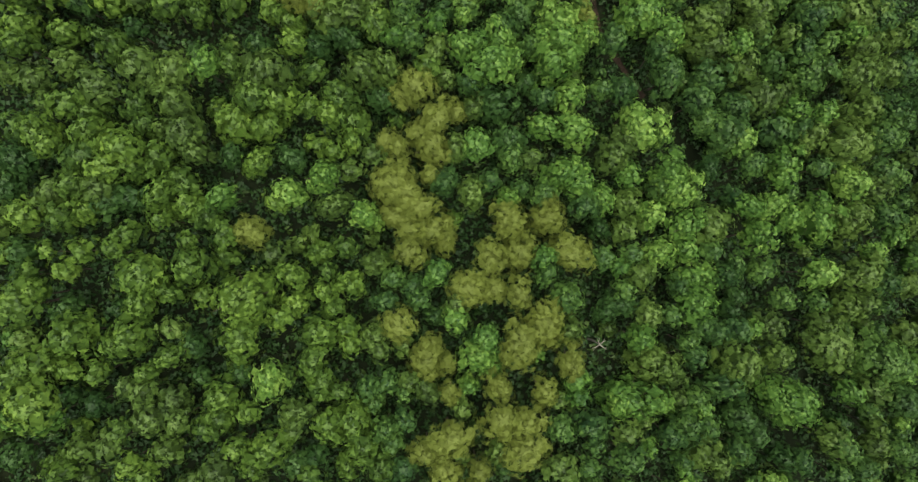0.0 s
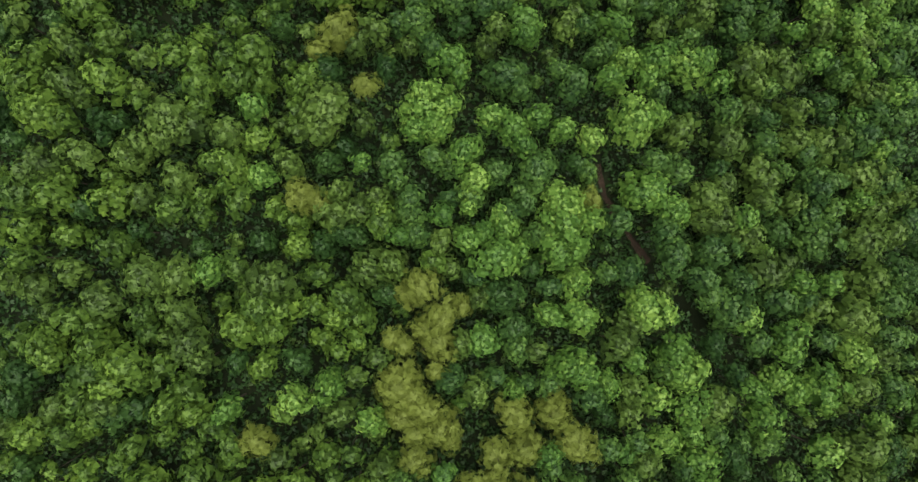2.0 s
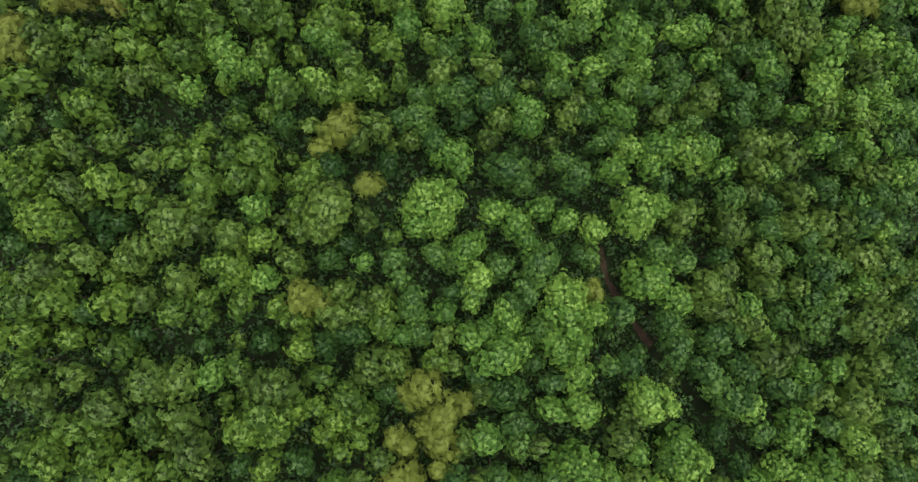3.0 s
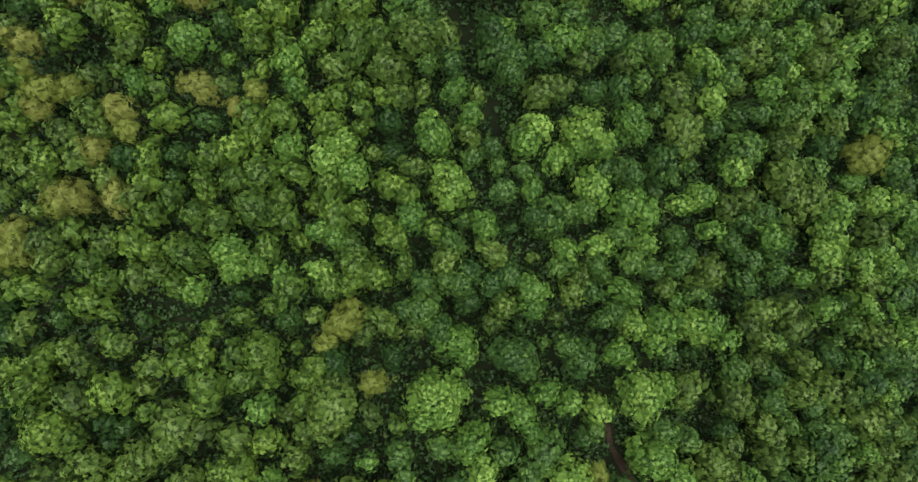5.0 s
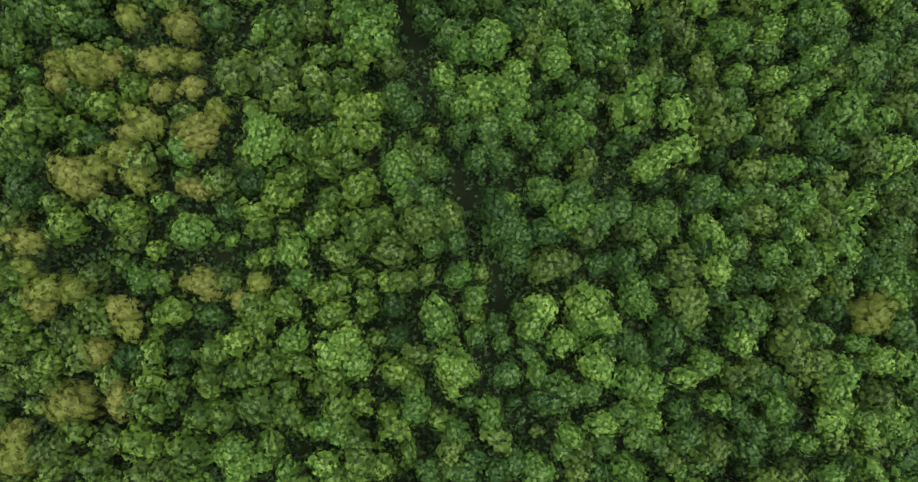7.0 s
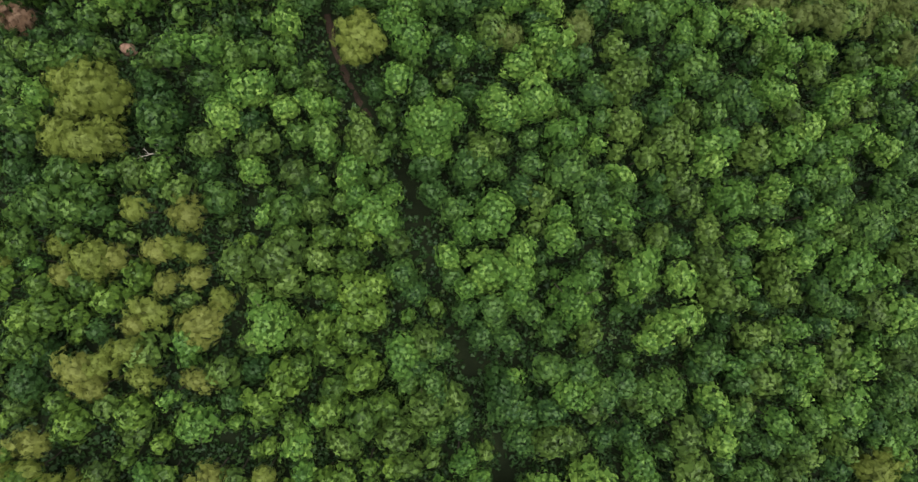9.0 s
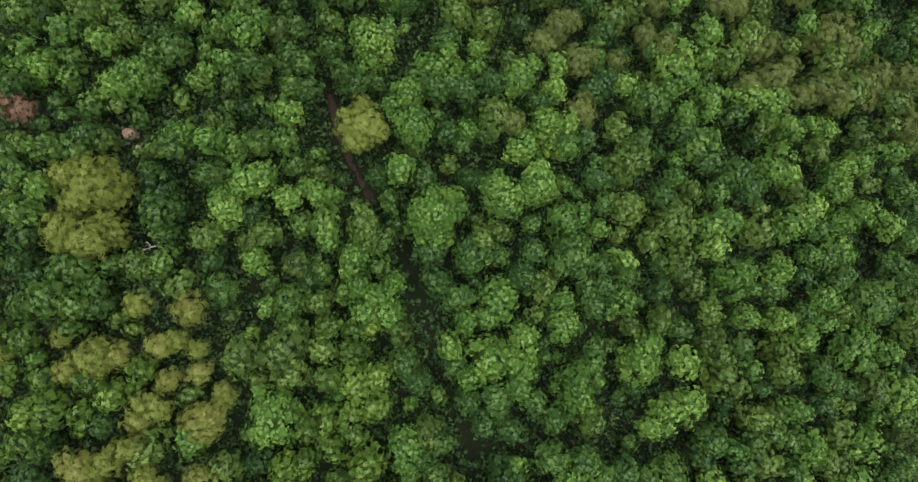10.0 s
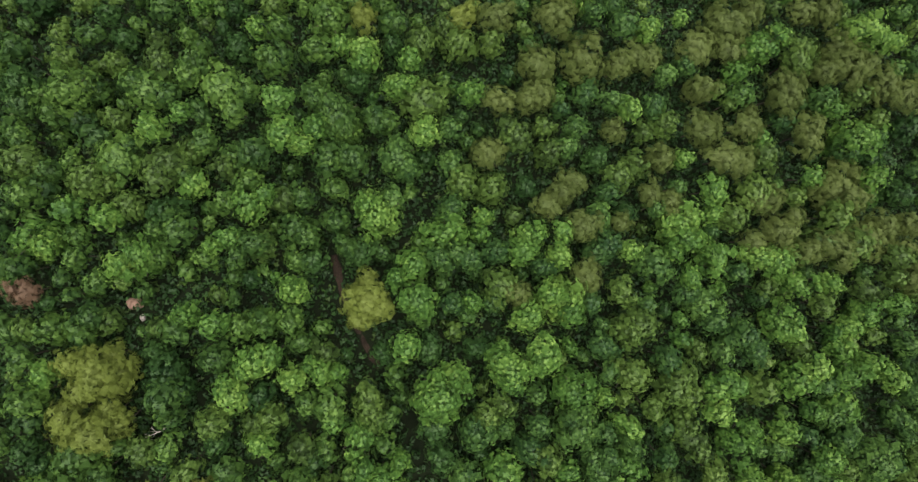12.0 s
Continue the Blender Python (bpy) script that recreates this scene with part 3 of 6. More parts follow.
plant("y", -2.4, 13.2, 1.4, -0.6)
plant("y", -1.5, 7.3, 2.4, 0.5)
plant("y", 0.5, 15.7, 2.1, -0.8)
plant("y", 1.6, 9.9, 1.4, -1.2)
plant("y", 1.9, 13.6, 2.7, -0.2)
plant("y", 2.3, 17.0, 2.6, 1.1)
plant("g", 3.4, 9.0, 2.2, 0.5)
plant("o", 4.8, 13.4, 2.1, 0.7)
plant("o", 6.6, 7.6, 2.6, 1.0)
plant("f", 7.4, 13.8, 2.4, 1.0)
plant("g", 8.9, 9.1, 1.8, 0.5)
plant("f", 11.7, 7.4, 2.0, -0.7)
plant("d", 12.0, 14.9, 2.5, -1.5)
plant("g", 12.2, 12.5, 2.3, -1.0)
plant("g", 13.0, 8.4, 1.6, 0.4)
plant("o", 14.6, 12.3, 1.8, 0.4)
plant("g", 16.3, 7.9, 2.1, -0.5)
plant("f", 16.5, 16.7, 2.5, -0.1)
plant("f", 18.6, 10.3, 3.1, 2.1)
plant("f", 20.8, 9.2, 2.5, 1.0)
plant("f", 20.8, 16.5, 2.9, 0.4)
plant("g", 21.4, 6.2, 2.0, 0.9)
plant("f", 24.3, 7.3, 2.3, -0.3)
plant("o", 25.6, 12.9, 2.7, 1.3)
plant("o", 27.2, 15.1, 2.7, 0.6)
plant("o", 27.6, 6.9, 2.3, 0.6)
plant("f", 28.2, 10.5, 2.1, -0.5)
plant("f", 30.3, 17.0, 3.2, 1.7)
plant("g", 32.7, 9.0, 2.1, -0.2)
plant("f", 33.1, 16.1, 2.2, -0.4)
plant("f", 34.2, 10.9, 3.6, 1.2)
plant("f", 35.2, 8.7, 2.9, 1.9)
plant("g", 40.4, 18.6, 2.2, -0.8)
plant("d", 40.6, 12.1, 2.2, -0.9)
plant("g", 43.4, 15.5, 2.8, -0.5)
plant("g", 42.6, 17.0, 3.1, 0.8)
plant("g", 43.9, 7.8, 2.2, 0.2)
plant("f", 45.0, 16.0, 2.5, 0.8)
plant("f", 44.7, 6.6, 2.2, 3.1)
plant("g", 46.4, 12.5, 2.2, 1.1)
plant("f", 49.7, 6.8, 2.7, -0.1)
plant("f", 51.5, 10.9, 2.2, 0.3)
plant("g", 51.6, 18.0, 2.6, -0.4)
plant("f", 51.9, 13.0, 3.1, 1.7)
plant("o", 56.2, 16.8, 2.7, 1.2)
plant("g", 57.4, 12.4, 1.8, 0.8)
plant("f", 57.7, 7.1, 2.3, 0.1)
plant("o", 61.4, 15.8, 4.1, 2.5)
plant("f", 61.8, 10.3, 2.9, 2.3)
plant("o", 66.6, 9.5, 3.0, 1.3)
plant("g", 68.8, 12.3, 2.3, 1.2)
plant("g", 69.5, 17.5, 2.6, 1.1)

# trees about 24 m north
plant("h", -47.3, 27.6, 2.5, -0.7)
plant("h", -45.7, 24.2, 2.0, 0.8)
plant("o", -45.4, 20.7, 2.4, -1.0)
plant("o", -41.4, 22.6, 2.4, -1.0)
plant("o", -36.9, 19.3, 2.8, 1.4)
plant("o", -32.6, 21.9, 3.0, 1.3)
plant("o", -29.5, 22.0, 2.7, -0.7)
plant("h", -26.9, 29.6, 2.1, -1.3)
plant("f", -25.6, 22.6, 2.3, -0.1)
plant("h", -22.5, 23.2, 2.1, 0.4)
plant("h", -19.2, 18.5, 2.3, 2.1)
plant("o", -18.0, 21.5, 3.2, 2.4)
plant("h", -16.9, 18.7, 2.9, 1.1)
plant("h", -16.0, 29.1, 2.6, -0.2)
plant("h", -15.0, 25.7, 2.1, 0.9)
plant("h", -14.0, 22.0, 1.7, -1.5)
plant("h", -13.5, 18.2, 2.1, -0.8)
plant("d", -12.6, 25.8, 2.4, -0.9)
plant("h", -12.6, 22.2, 1.9, 0.6)
plant("o", -11.1, 29.5, 2.6, 0.3)
plant("d", -9.7, 27.2, 2.0, -0.4)
plant("h", -9.5, 19.3, 3.0, 0.3)
plant("d", -8.4, 26.9, 2.0, -1.5)
plant("o", -6.8, 22.9, 3.0, -0.0)
plant("h", -5.3, 28.5, 2.2, 0.8)
plant("d", -4.4, 19.7, 2.3, -1.5)
plant("o", -3.9, 23.4, 2.8, 0.4)
plant("f", -3.1, 26.9, 1.6, 1.2)
plant("g", -1.8, 29.7, 2.4, 0.4)
plant("y", -1.7, 19.7, 1.9, -0.3)
plant("g", -1.0, 27.2, 2.3, 0.1)
plant("y", -0.3, 20.8, 2.6, 1.8)
plant("h", 1.2, 23.5, 1.9, 0.2)
plant("f", 2.3, 29.6, 1.8, 0.2)
plant("o", 2.3, 26.1, 2.2, -0.5)
plant("o", 3.5, 22.9, 1.8, -1.3)
plant("y", 4.6, 18.2, 1.6, -0.7)
plant("f", 5.6, 26.5, 2.4, 1.3)
plant("g", 6.4, 21.8, 1.8, 0.2)
plant("o", 7.3, 19.2, 2.2, -1.2)
plant("f", 7.6, 27.3, 2.0, 0.4)
plant("f", 9.6, 24.2, 3.2, 2.4)
plant("d", 10.2, 19.4, 3.1, 0.7)
plant("f", 10.7, 28.5, 2.7, 0.2)
plant("f", 12.4, 25.1, 2.0, 0.9)
plant("d", 14.0, 22.7, 1.9, -1.3)
plant("g", 14.8, 27.2, 2.1, 0.8)
plant("g", 16.4, 20.4, 1.7, 0.3)
plant("f", 17.7, 25.1, 3.8, 2.7)
plant("f", 18.7, 28.5, 4.0, 2.1)
plant("f", 20.1, 21.1, 2.5, 0.2)
plant("f", 22.0, 28.9, 2.5, 1.2)
plant("g", 24.5, 22.1, 1.7, 0.2)
plant("g", 26.6, 29.2, 2.6, 0.3)
plant("g", 27.5, 22.3, 2.1, 0.3)
plant("f", 28.9, 19.0, 2.2, -0.5)
plant("g", 32.8, 27.6, 2.2, 0.5)
plant("g", 33.1, 24.0, 3.3, 1.7)
plant("g", 38.4, 21.1, 2.4, 1.1)
plant("o", 41.0, 29.1, 3.1, 0.4)
plant("g", 41.5, 25.0, 3.2, 0.1)
plant("g", 44.5, 20.6, 2.7, 0.6)
plant("f", 45.5, 29.7, 2.2, 1.1)
plant("o", 46.6, 27.0, 2.9, 0.1)
plant("o", 48.4, 22.1, 3.1, 1.3)
plant("d", 52.0, 27.9, 2.3, -1.5)
plant("o", 52.5, 23.1, 2.2, -0.1)
plant("f", 53.3, 20.6, 2.3, 1.4)
plant("g", 54.3, 18.0, 2.0, 0.9)
plant("g", 58.1, 26.7, 3.7, 1.3)
plant("f", 58.9, 20.6, 1.8, 0.8)
plant("o", 64.8, 20.9, 3.6, 1.7)
plant("o", 65.2, 26.7, 3.6, 1.2)
plant("o", 71.6, 28.0, 2.6, -0.3)
plant("g", 72.5, 21.8, 2.7, -0.5)
plant("g", 74.0, 20.0, 2.4, -0.6)

# trees about 36 m north
plant("d", -48.5, 38.1, 1.9, -0.9)
plant("h", -46.7, 31.8, 2.8, 1.1)
plant("o", -46.2, 34.2, 1.9, 0.7)
plant("o", -44.6, 35.2, 2.7, 1.2)
plant("h", -44.5, 41.0, 3.4, 1.6)
plant("h", -44.3, 33.9, 1.8, -1.5)
plant("h", -43.1, 31.5, 2.7, 1.2)
plant("h", -42.6, 33.7, 1.8, -1.4)
plant("h", -42.2, 40.4, 2.3, 0.8)
plant("o", -41.2, 36.8, 2.3, -0.2)
plant("d", -40.2, 30.2, 1.9, -0.8)
plant("d", -39.3, 41.4, 1.7, -1.5)
plant("h", -37.4, 31.3, 2.8, -0.6)
plant("d", -36.9, 40.8, 1.6, -1.5)
plant("o", -35.6, 36.6, 2.8, -0.6)
plant("o", -34.3, 31.7, 2.1, -1.3)
plant("o", -33.6, 37.9, 1.9, 0.8)
plant("o", -31.5, 38.7, 2.0, 0.5)
plant("o", -30.7, 40.9, 3.5, -0.1)
plant("h", -30.1, 30.2, 2.1, -0.2)
plant("o", -29.8, 33.8, 2.5, -0.6)
plant("o", -27.9, 40.1, 2.5, -0.3)
plant("h", -27.2, 31.7, 2.1, -1.1)
plant("h", -25.4, 35.8, 2.0, 0.5)
plant("o", -23.7, 39.4, 2.3, 1.1)
plant("h", -23.4, 35.5, 2.7, 0.9)
plant("h", -22.4, 31.3, 2.5, 0.2)
plant("h", -20.3, 38.9, 2.1, 0.0)
plant("f", -19.5, 34.1, 2.1, 1.4)
plant("h", -18.4, 30.5, 1.7, -1.5)
plant("o", -16.9, 36.1, 2.4, -0.7)
plant("o", -15.4, 40.0, 1.9, 0.2)
plant("y", -15.1, 31.7, 2.3, 1.4)
plant("y", -13.3, 31.2, 1.9, -0.4)
plant("o", -12.9, 40.3, 2.4, 0.5)
plant("d", -12.2, 36.4, 2.0, -1.5)
plant("o", -10.6, 32.5, 2.4, 1.0)
plant("o", -8.3, 30.1, 2.1, 0.1)
plant("f", -7.8, 36.1, 1.4, 1.0)
plant("o", -7.6, 41.4, 2.2, 0.3)
plant("o", -6.1, 31.8, 2.1, 0.3)
plant("h", -5.5, 30.3, 2.1, -1.1)
plant("g", -4.0, 36.3, 2.0, -0.0)
plant("g", -3.2, 34.0, 1.7, 0.7)
plant("g", -1.8, 31.5, 2.2, 0.9)
plant("f", -1.1, 40.7, 2.3, 0.4)
plant("g", 1.2, 37.1, 1.8, 0.7)
plant("f", 1.9, 41.6, 2.8, 1.2)
plant("g", 3.5, 32.0, 1.7, -1.4)
plant("g", 3.5, 36.4, 2.1, -1.0)
plant("f", 5.2, 37.8, 2.9, 1.8)
plant("f", 5.7, 30.7, 1.5, -0.1)
plant("g", 6.1, 32.4, 2.1, -0.6)
plant("f", 6.7, 34.1, 2.4, 1.8)
plant("g", 9.6, 35.5, 2.3, -0.4)
plant("g", 11.2, 30.1, 2.3, -0.8)
plant("f", 11.7, 41.1, 2.9, 1.8)
plant("f", 12.9, 39.0, 2.0, 1.5)
plant("g", 13.3, 32.9, 2.1, -1.1)
plant("d", 13.5, 31.5, 2.1, -0.2)
plant("g", 14.9, 35.8, 3.0, 1.4)
plant("f", 18.9, 41.6, 2.4, -0.2)
plant("f", 19.0, 31.3, 3.5, 0.7)
plant("d", 20.5, 36.9, 1.7, -0.5)
plant("y", 22.6, 32.0, 1.9, -0.7)
plant("f", 23.2, 40.4, 2.5, -0.2)
plant("f", 30.1, 33.1, 3.3, -0.1)
plant("f", 31.9, 33.5, 2.6, 0.0)
plant("g", 32.1, 37.5, 2.1, 0.5)
plant("f", 34.5, 30.4, 2.8, 0.9)
plant("g", 35.4, 35.9, 2.4, 1.1)
plant("o", 39.9, 32.4, 3.7, 0.5)
plant("d", 41.9, 36.6, 1.8, -0.4)
plant("o", 42.9, 34.5, 2.9, -0.1)
plant("o", 43.0, 30.4, 2.5, -1.0)
plant("o", 43.7, 40.9, 3.6, -0.2)
plant("o", 48.3, 32.4, 2.4, 1.1)
plant("o", 48.4, 36.7, 2.5, -0.0)
plant("g", 48.9, 40.4, 2.3, 1.0)
plant("o", 49.8, 35.3, 2.8, -0.5)
plant("g", 49.8, 31.9, 2.3, -0.9)
plant("g", 52.4, 36.8, 2.0, -0.3)
plant("o", 54.1, 41.1, 2.8, 0.6)
plant("o", 54.3, 32.3, 2.5, -0.9)
plant("g", 56.1, 39.4, 1.9, 0.7)
plant("g", 56.9, 34.1, 2.8, 1.8)
plant("g", 57.2, 30.7, 2.4, -0.9)
plant("g", 57.4, 36.1, 2.3, -0.3)
plant("g", 59.4, 35.2, 2.3, 1.7)
plant("o", 60.1, 41.3, 3.9, 1.1)
plant("g", 60.2, 31.0, 1.9, 0.7)
plant("f", 63.8, 32.5, 2.1, 1.6)
plant("o", 65.5, 36.3, 2.6, -0.2)
plant("o", 66.1, 31.4, 2.6, 1.2)
plant("o", 67.8, 36.2, 2.9, 1.4)
plant("o", 68.8, 31.4, 2.6, 0.4)
plant("f", 69.4, 40.6, 1.9, 0.9)
plant("g", 69.6, 35.4, 2.4, 1.2)
plant("o", 74.4, 33.8, 3.0, -0.4)

# trees about 48 m north
plant("o", -48.6, 53.0, 2.0, 0.3)
plant("h", -48.4, 45.6, 2.8, -0.8)
plant("h", -47.7, 42.5, 2.0, -1.3)
plant("h", -47.3, 48.9, 2.7, -0.9)
plant("o", -42.7, 50.2, 1.8, 0.6)
plant("o", -42.0, 44.9, 2.6, 1.0)
plant("h", -41.3, 43.2, 1.7, -1.1)
plant("o", -41.2, 49.0, 2.1, 0.9)
plant("h", -38.9, 50.8, 2.1, -0.8)
plant("h", -37.7, 45.7, 2.6, 1.3)
plant("o", -36.6, 50.8, 1.6, 0.4)
plant("o", -35.2, 45.3, 1.9, -1.5)
plant("h", -34.0, 43.1, 1.3, 0.1)
plant("o", -33.5, 48.4, 1.8, 0.5)
plant("h", -31.3, 51.3, 1.7, -1.4)
plant("h", -30.1, 48.8, 2.1, 0.9)
plant("h", -27.9, 49.4, 2.1, 0.5)
plant("h", -27.6, 43.3, 2.2, -1.1)
plant("h", -27.3, 45.7, 2.4, 1.1)
plant("h", -24.5, 49.2, 2.6, -0.5)
plant("h", -23.4, 46.3, 2.6, 0.5)
plant("h", -21.0, 49.6, 2.8, 1.1)
plant("f", -20.9, 42.8, 2.5, 0.7)
plant("h", -20.4, 46.5, 2.5, -1.0)
plant("d", -17.9, 53.5, 2.0, -0.3)
plant("h", -16.0, 46.0, 2.2, -0.3)
plant("h", -15.7, 42.9, 1.8, -1.3)
plant("h", -14.6, 47.3, 2.2, -0.6)
plant("o", -13.6, 44.4, 2.4, -0.7)
plant("y", -13.3, 50.5, 1.8, -0.9)
plant("d", -12.2, 48.2, 2.0, -0.8)
plant("o", -11.9, 42.7, 3.6, 0.9)
plant("o", -11.8, 45.3, 2.2, -1.2)
plant("y", -10.9, 53.3, 3.3, 0.2)
plant("o", -8.5, 51.6, 2.1, -0.1)
plant("y", -7.3, 45.8, 1.7, 0.8)
plant("o", -6.2, 53.3, 2.4, 1.1)
plant("d", -4.8, 48.5, 2.0, -0.4)
plant("o", -1.8, 52.0, 2.0, -1.3)
plant("f", -0.3, 44.9, 2.2, 2.4)
plant("f", 0.4, 43.5, 3.9, 1.5)
plant("g", 1.2, 51.8, 2.3, 0.1)
plant("f", 3.1, 44.0, 2.0, 0.5)
plant("f", 3.5, 50.2, 2.6, 0.7)
plant("f", 4.6, 48.5, 1.7, 0.3)
plant("o", 8.2, 52.4, 2.0, -0.7)
plant("f", 8.7, 42.5, 2.5, 1.6)
plant("g", 10.8, 48.2, 3.3, 1.1)
plant("g", 12.8, 46.6, 2.1, 0.5)
plant("f", 15.3, 43.1, 2.4, -0.3)
plant("g", 18.4, 49.3, 2.0, 0.7)
plant("g", 20.1, 47.7, 3.1, 1.7)
plant("f", 25.2, 48.4, 2.3, 1.6)
plant("g", 24.1, 52.5, 2.0, -1.3)
plant("g", 25.8, 53.6, 2.2, -1.0)
plant("f", 26.4, 48.1, 1.8, -0.8)
plant("f", 28.2, 42.8, 3.7, 3.4)
plant("f", 28.1, 51.8, 2.8, 0.1)
plant("f", 31.4, 49.3, 2.2, -0.1)
plant("f", 31.8, 43.7, 2.4, 1.8)
plant("f", 32.3, 51.7, 2.8, 1.4)
plant("g", 33.4, 47.7, 2.2, -0.7)
plant("o", 36.8, 42.3, 3.1, -0.3)
plant("f", 37.8, 51.5, 3.3, 0.5)
plant("f", 39.6, 52.0, 2.2, 1.7)
plant("f", 42.3, 49.2, 2.2, 0.0)
plant("g", 43.8, 45.0, 2.7, 0.5)
plant("o", 46.1, 51.5, 2.5, 0.1)
plant("o", 47.7, 45.7, 2.4, 0.2)
plant("o", 48.1, 49.4, 2.5, -0.1)
plant("o", 48.3, 53.1, 3.2, 0.1)
plant("g", 49.4, 44.3, 2.3, 0.4)
plant("g", 50.3, 48.6, 1.7, 0.5)
plant("o", 53.0, 53.5, 2.6, -0.6)
plant("o", 53.6, 50.8, 2.5, 1.2)
plant("o", 54.8, 45.7, 2.8, 1.3)
plant("g", 58.5, 46.8, 2.1, 0.9)
plant("f", 58.6, 53.5, 2.4, 0.7)
plant("g", 63.0, 50.8, 2.1, 0.0)
plant("f", 65.7, 44.8, 2.1, -0.5)
plant("g", 66.1, 42.3, 3.2, 1.2)
plant("f", 67.0, 53.2, 3.4, 1.0)
plant("g", 68.2, 45.9, 2.3, 1.0)
plant("o", 68.3, 48.8, 2.9, 0.6)
plant("f", 72.4, 49.5, 2.7, 2.0)
plant("g", 73.6, 45.5, 2.4, -0.2)

# trees about 60 m north
plant("w", -50.6, 64.7, 1.9, -0.8)
plant("y", -49.9, 62.4, 2.8, 0.0)
plant("h", -47.7, 57.5, 2.5, 1.1)
plant("o", -46.0, 63.0, 2.8, 1.3)
plant("o", -45.3, 60.8, 2.3, 1.0)
plant("h", -44.6, 64.6, 2.4, -1.0)
plant("h", -41.6, 60.3, 2.6, -0.5)
plant("o", -40.4, 63.1, 2.4, -0.6)
plant("h", -39.4, 58.7, 2.0, -0.6)
plant("o", -36.7, 58.8, 2.1, -1.2)
plant("h", -36.6, 63.1, 2.6, -0.5)
plant("h", -35.1, 62.4, 2.1, -1.3)
plant("o", -33.9, 59.6, 2.0, -1.1)
plant("h", -31.8, 62.6, 1.9, -0.8)
plant("h", -31.1, 57.8, 2.1, -0.2)
plant("h", -29.7, 61.7, 2.9, 0.6)
plant("f", -29.2, 57.4, 2.2, -0.5)
plant("h", -27.4, 65.8, 2.5, -0.5)
plant("f", -24.8, 62.0, 2.8, 2.0)
plant("f", -23.9, 60.1, 2.2, 1.5)
plant("f", -22.0, 60.3, 1.9, -0.6)
plant("h", -20.7, 62.5, 2.3, -0.8)
plant("f", -18.7, 58.8, 2.2, -0.2)
plant("h", -17.7, 57.2, 2.4, 0.8)
plant("f", -14.1, 59.5, 2.3, -0.4)
plant("f", -13.9, 64.7, 1.9, 1.3)
plant("h", -12.8, 57.7, 2.2, 0.4)
plant("f", -12.1, 63.9, 2.7, 1.5)
plant("h", -10.4, 58.0, 2.0, 0.0)
plant("h", -10.0, 62.9, 2.1, 0.6)
plant("h", -9.6, 60.3, 2.6, 1.3)
plant("h", -7.2, 58.8, 2.3, -1.0)
plant("h", -6.0, 65.6, 2.0, 0.0)
plant("h", -4.9, 63.7, 2.2, 0.7)
plant("h", -3.4, 60.3, 2.0, -0.4)
plant("g", -3.3, 54.5, 1.8, 0.3)
plant("g", -1.1, 58.0, 1.8, -0.6)
plant("g", -1.1, 54.7, 2.8, 1.5)
plant("h", 0.4, 64.8, 1.8, 0.6)
plant("o", 1.9, 60.9, 2.5, 0.7)
plant("g", 2.0, 58.0, 1.8, 0.2)
plant("g", 2.6, 63.3, 2.3, 1.1)
plant("g", 3.9, 57.8, 2.3, 0.3)
plant("g", 5.1, 59.5, 2.1, -0.6)
plant("d", 5.1, 55.1, 1.9, -1.0)
plant("f", 7.2, 65.3, 2.5, 1.5)
plant("o", 8.1, 61.8, 2.3, 0.4)
plant("g", 8.2, 57.8, 2.4, 0.0)
plant("o", 9.7, 54.8, 2.3, 0.7)
plant("g", 10.4, 58.8, 2.1, 0.8)
plant("f", 13.8, 54.4, 2.1, -0.1)
plant("f", 13.9, 56.5, 3.1, -0.7)
plant("g", 17.0, 59.8, 1.7, 0.4)
plant("f", 17.9, 62.2, 2.1, 1.7)
plant("g", 19.0, 60.3, 1.9, -1.1)
plant("o", 19.9, 56.3, 2.7, -0.6)
plant("o", 21.2, 58.7, 2.1, -1.2)
plant("g", 22.3, 56.5, 2.1, -0.8)
plant("g", 22.9, 60.3, 1.9, 0.4)
plant("f", 23.1, 62.7, 2.5, -0.2)
plant("g", 26.2, 64.3, 2.2, 0.8)
plant("f", 26.9, 56.4, 2.5, 0.9)
plant("g", 28.5, 60.5, 2.2, -0.8)
plant("f", 30.0, 63.2, 2.9, 0.2)
plant("g", 30.9, 59.5, 1.9, 0.9)
plant("o", 33.5, 56.8, 2.0, -0.4)
plant("g", 34.8, 64.0, 2.2, 0.2)
plant("g", 34.8, 59.3, 1.8, -0.1)
plant("g", 35.4, 60.8, 2.7, 1.2)
plant("g", 38.5, 56.4, 2.4, -0.9)
plant("o", 39.4, 59.0, 3.4, 1.3)
plant("f", 40.3, 64.9, 2.3, 0.3)
plant("d", 44.6, 63.3, 2.3, -1.5)
plant("g", 45.9, 57.7, 2.6, -0.5)
plant("g", 47.2, 60.7, 2.8, -0.7)
plant("f", 49.3, 64.1, 2.6, 1.8)
plant("g", 51.4, 59.2, 2.8, -0.4)
plant("g", 51.6, 63.0, 2.4, 0.0)
plant("f", 55.7, 58.1, 2.1, -0.6)
plant("f", 58.2, 61.5, 2.6, 1.8)
plant("o", 59.4, 58.3, 2.6, 0.7)
plant("f", 60.4, 62.5, 2.3, 0.1)
plant("f", 61.1, 65.2, 3.1, 0.3)
plant("f", 66.2, 60.5, 3.4, 0.6)
plant("o", 66.8, 64.7, 3.1, 1.5)
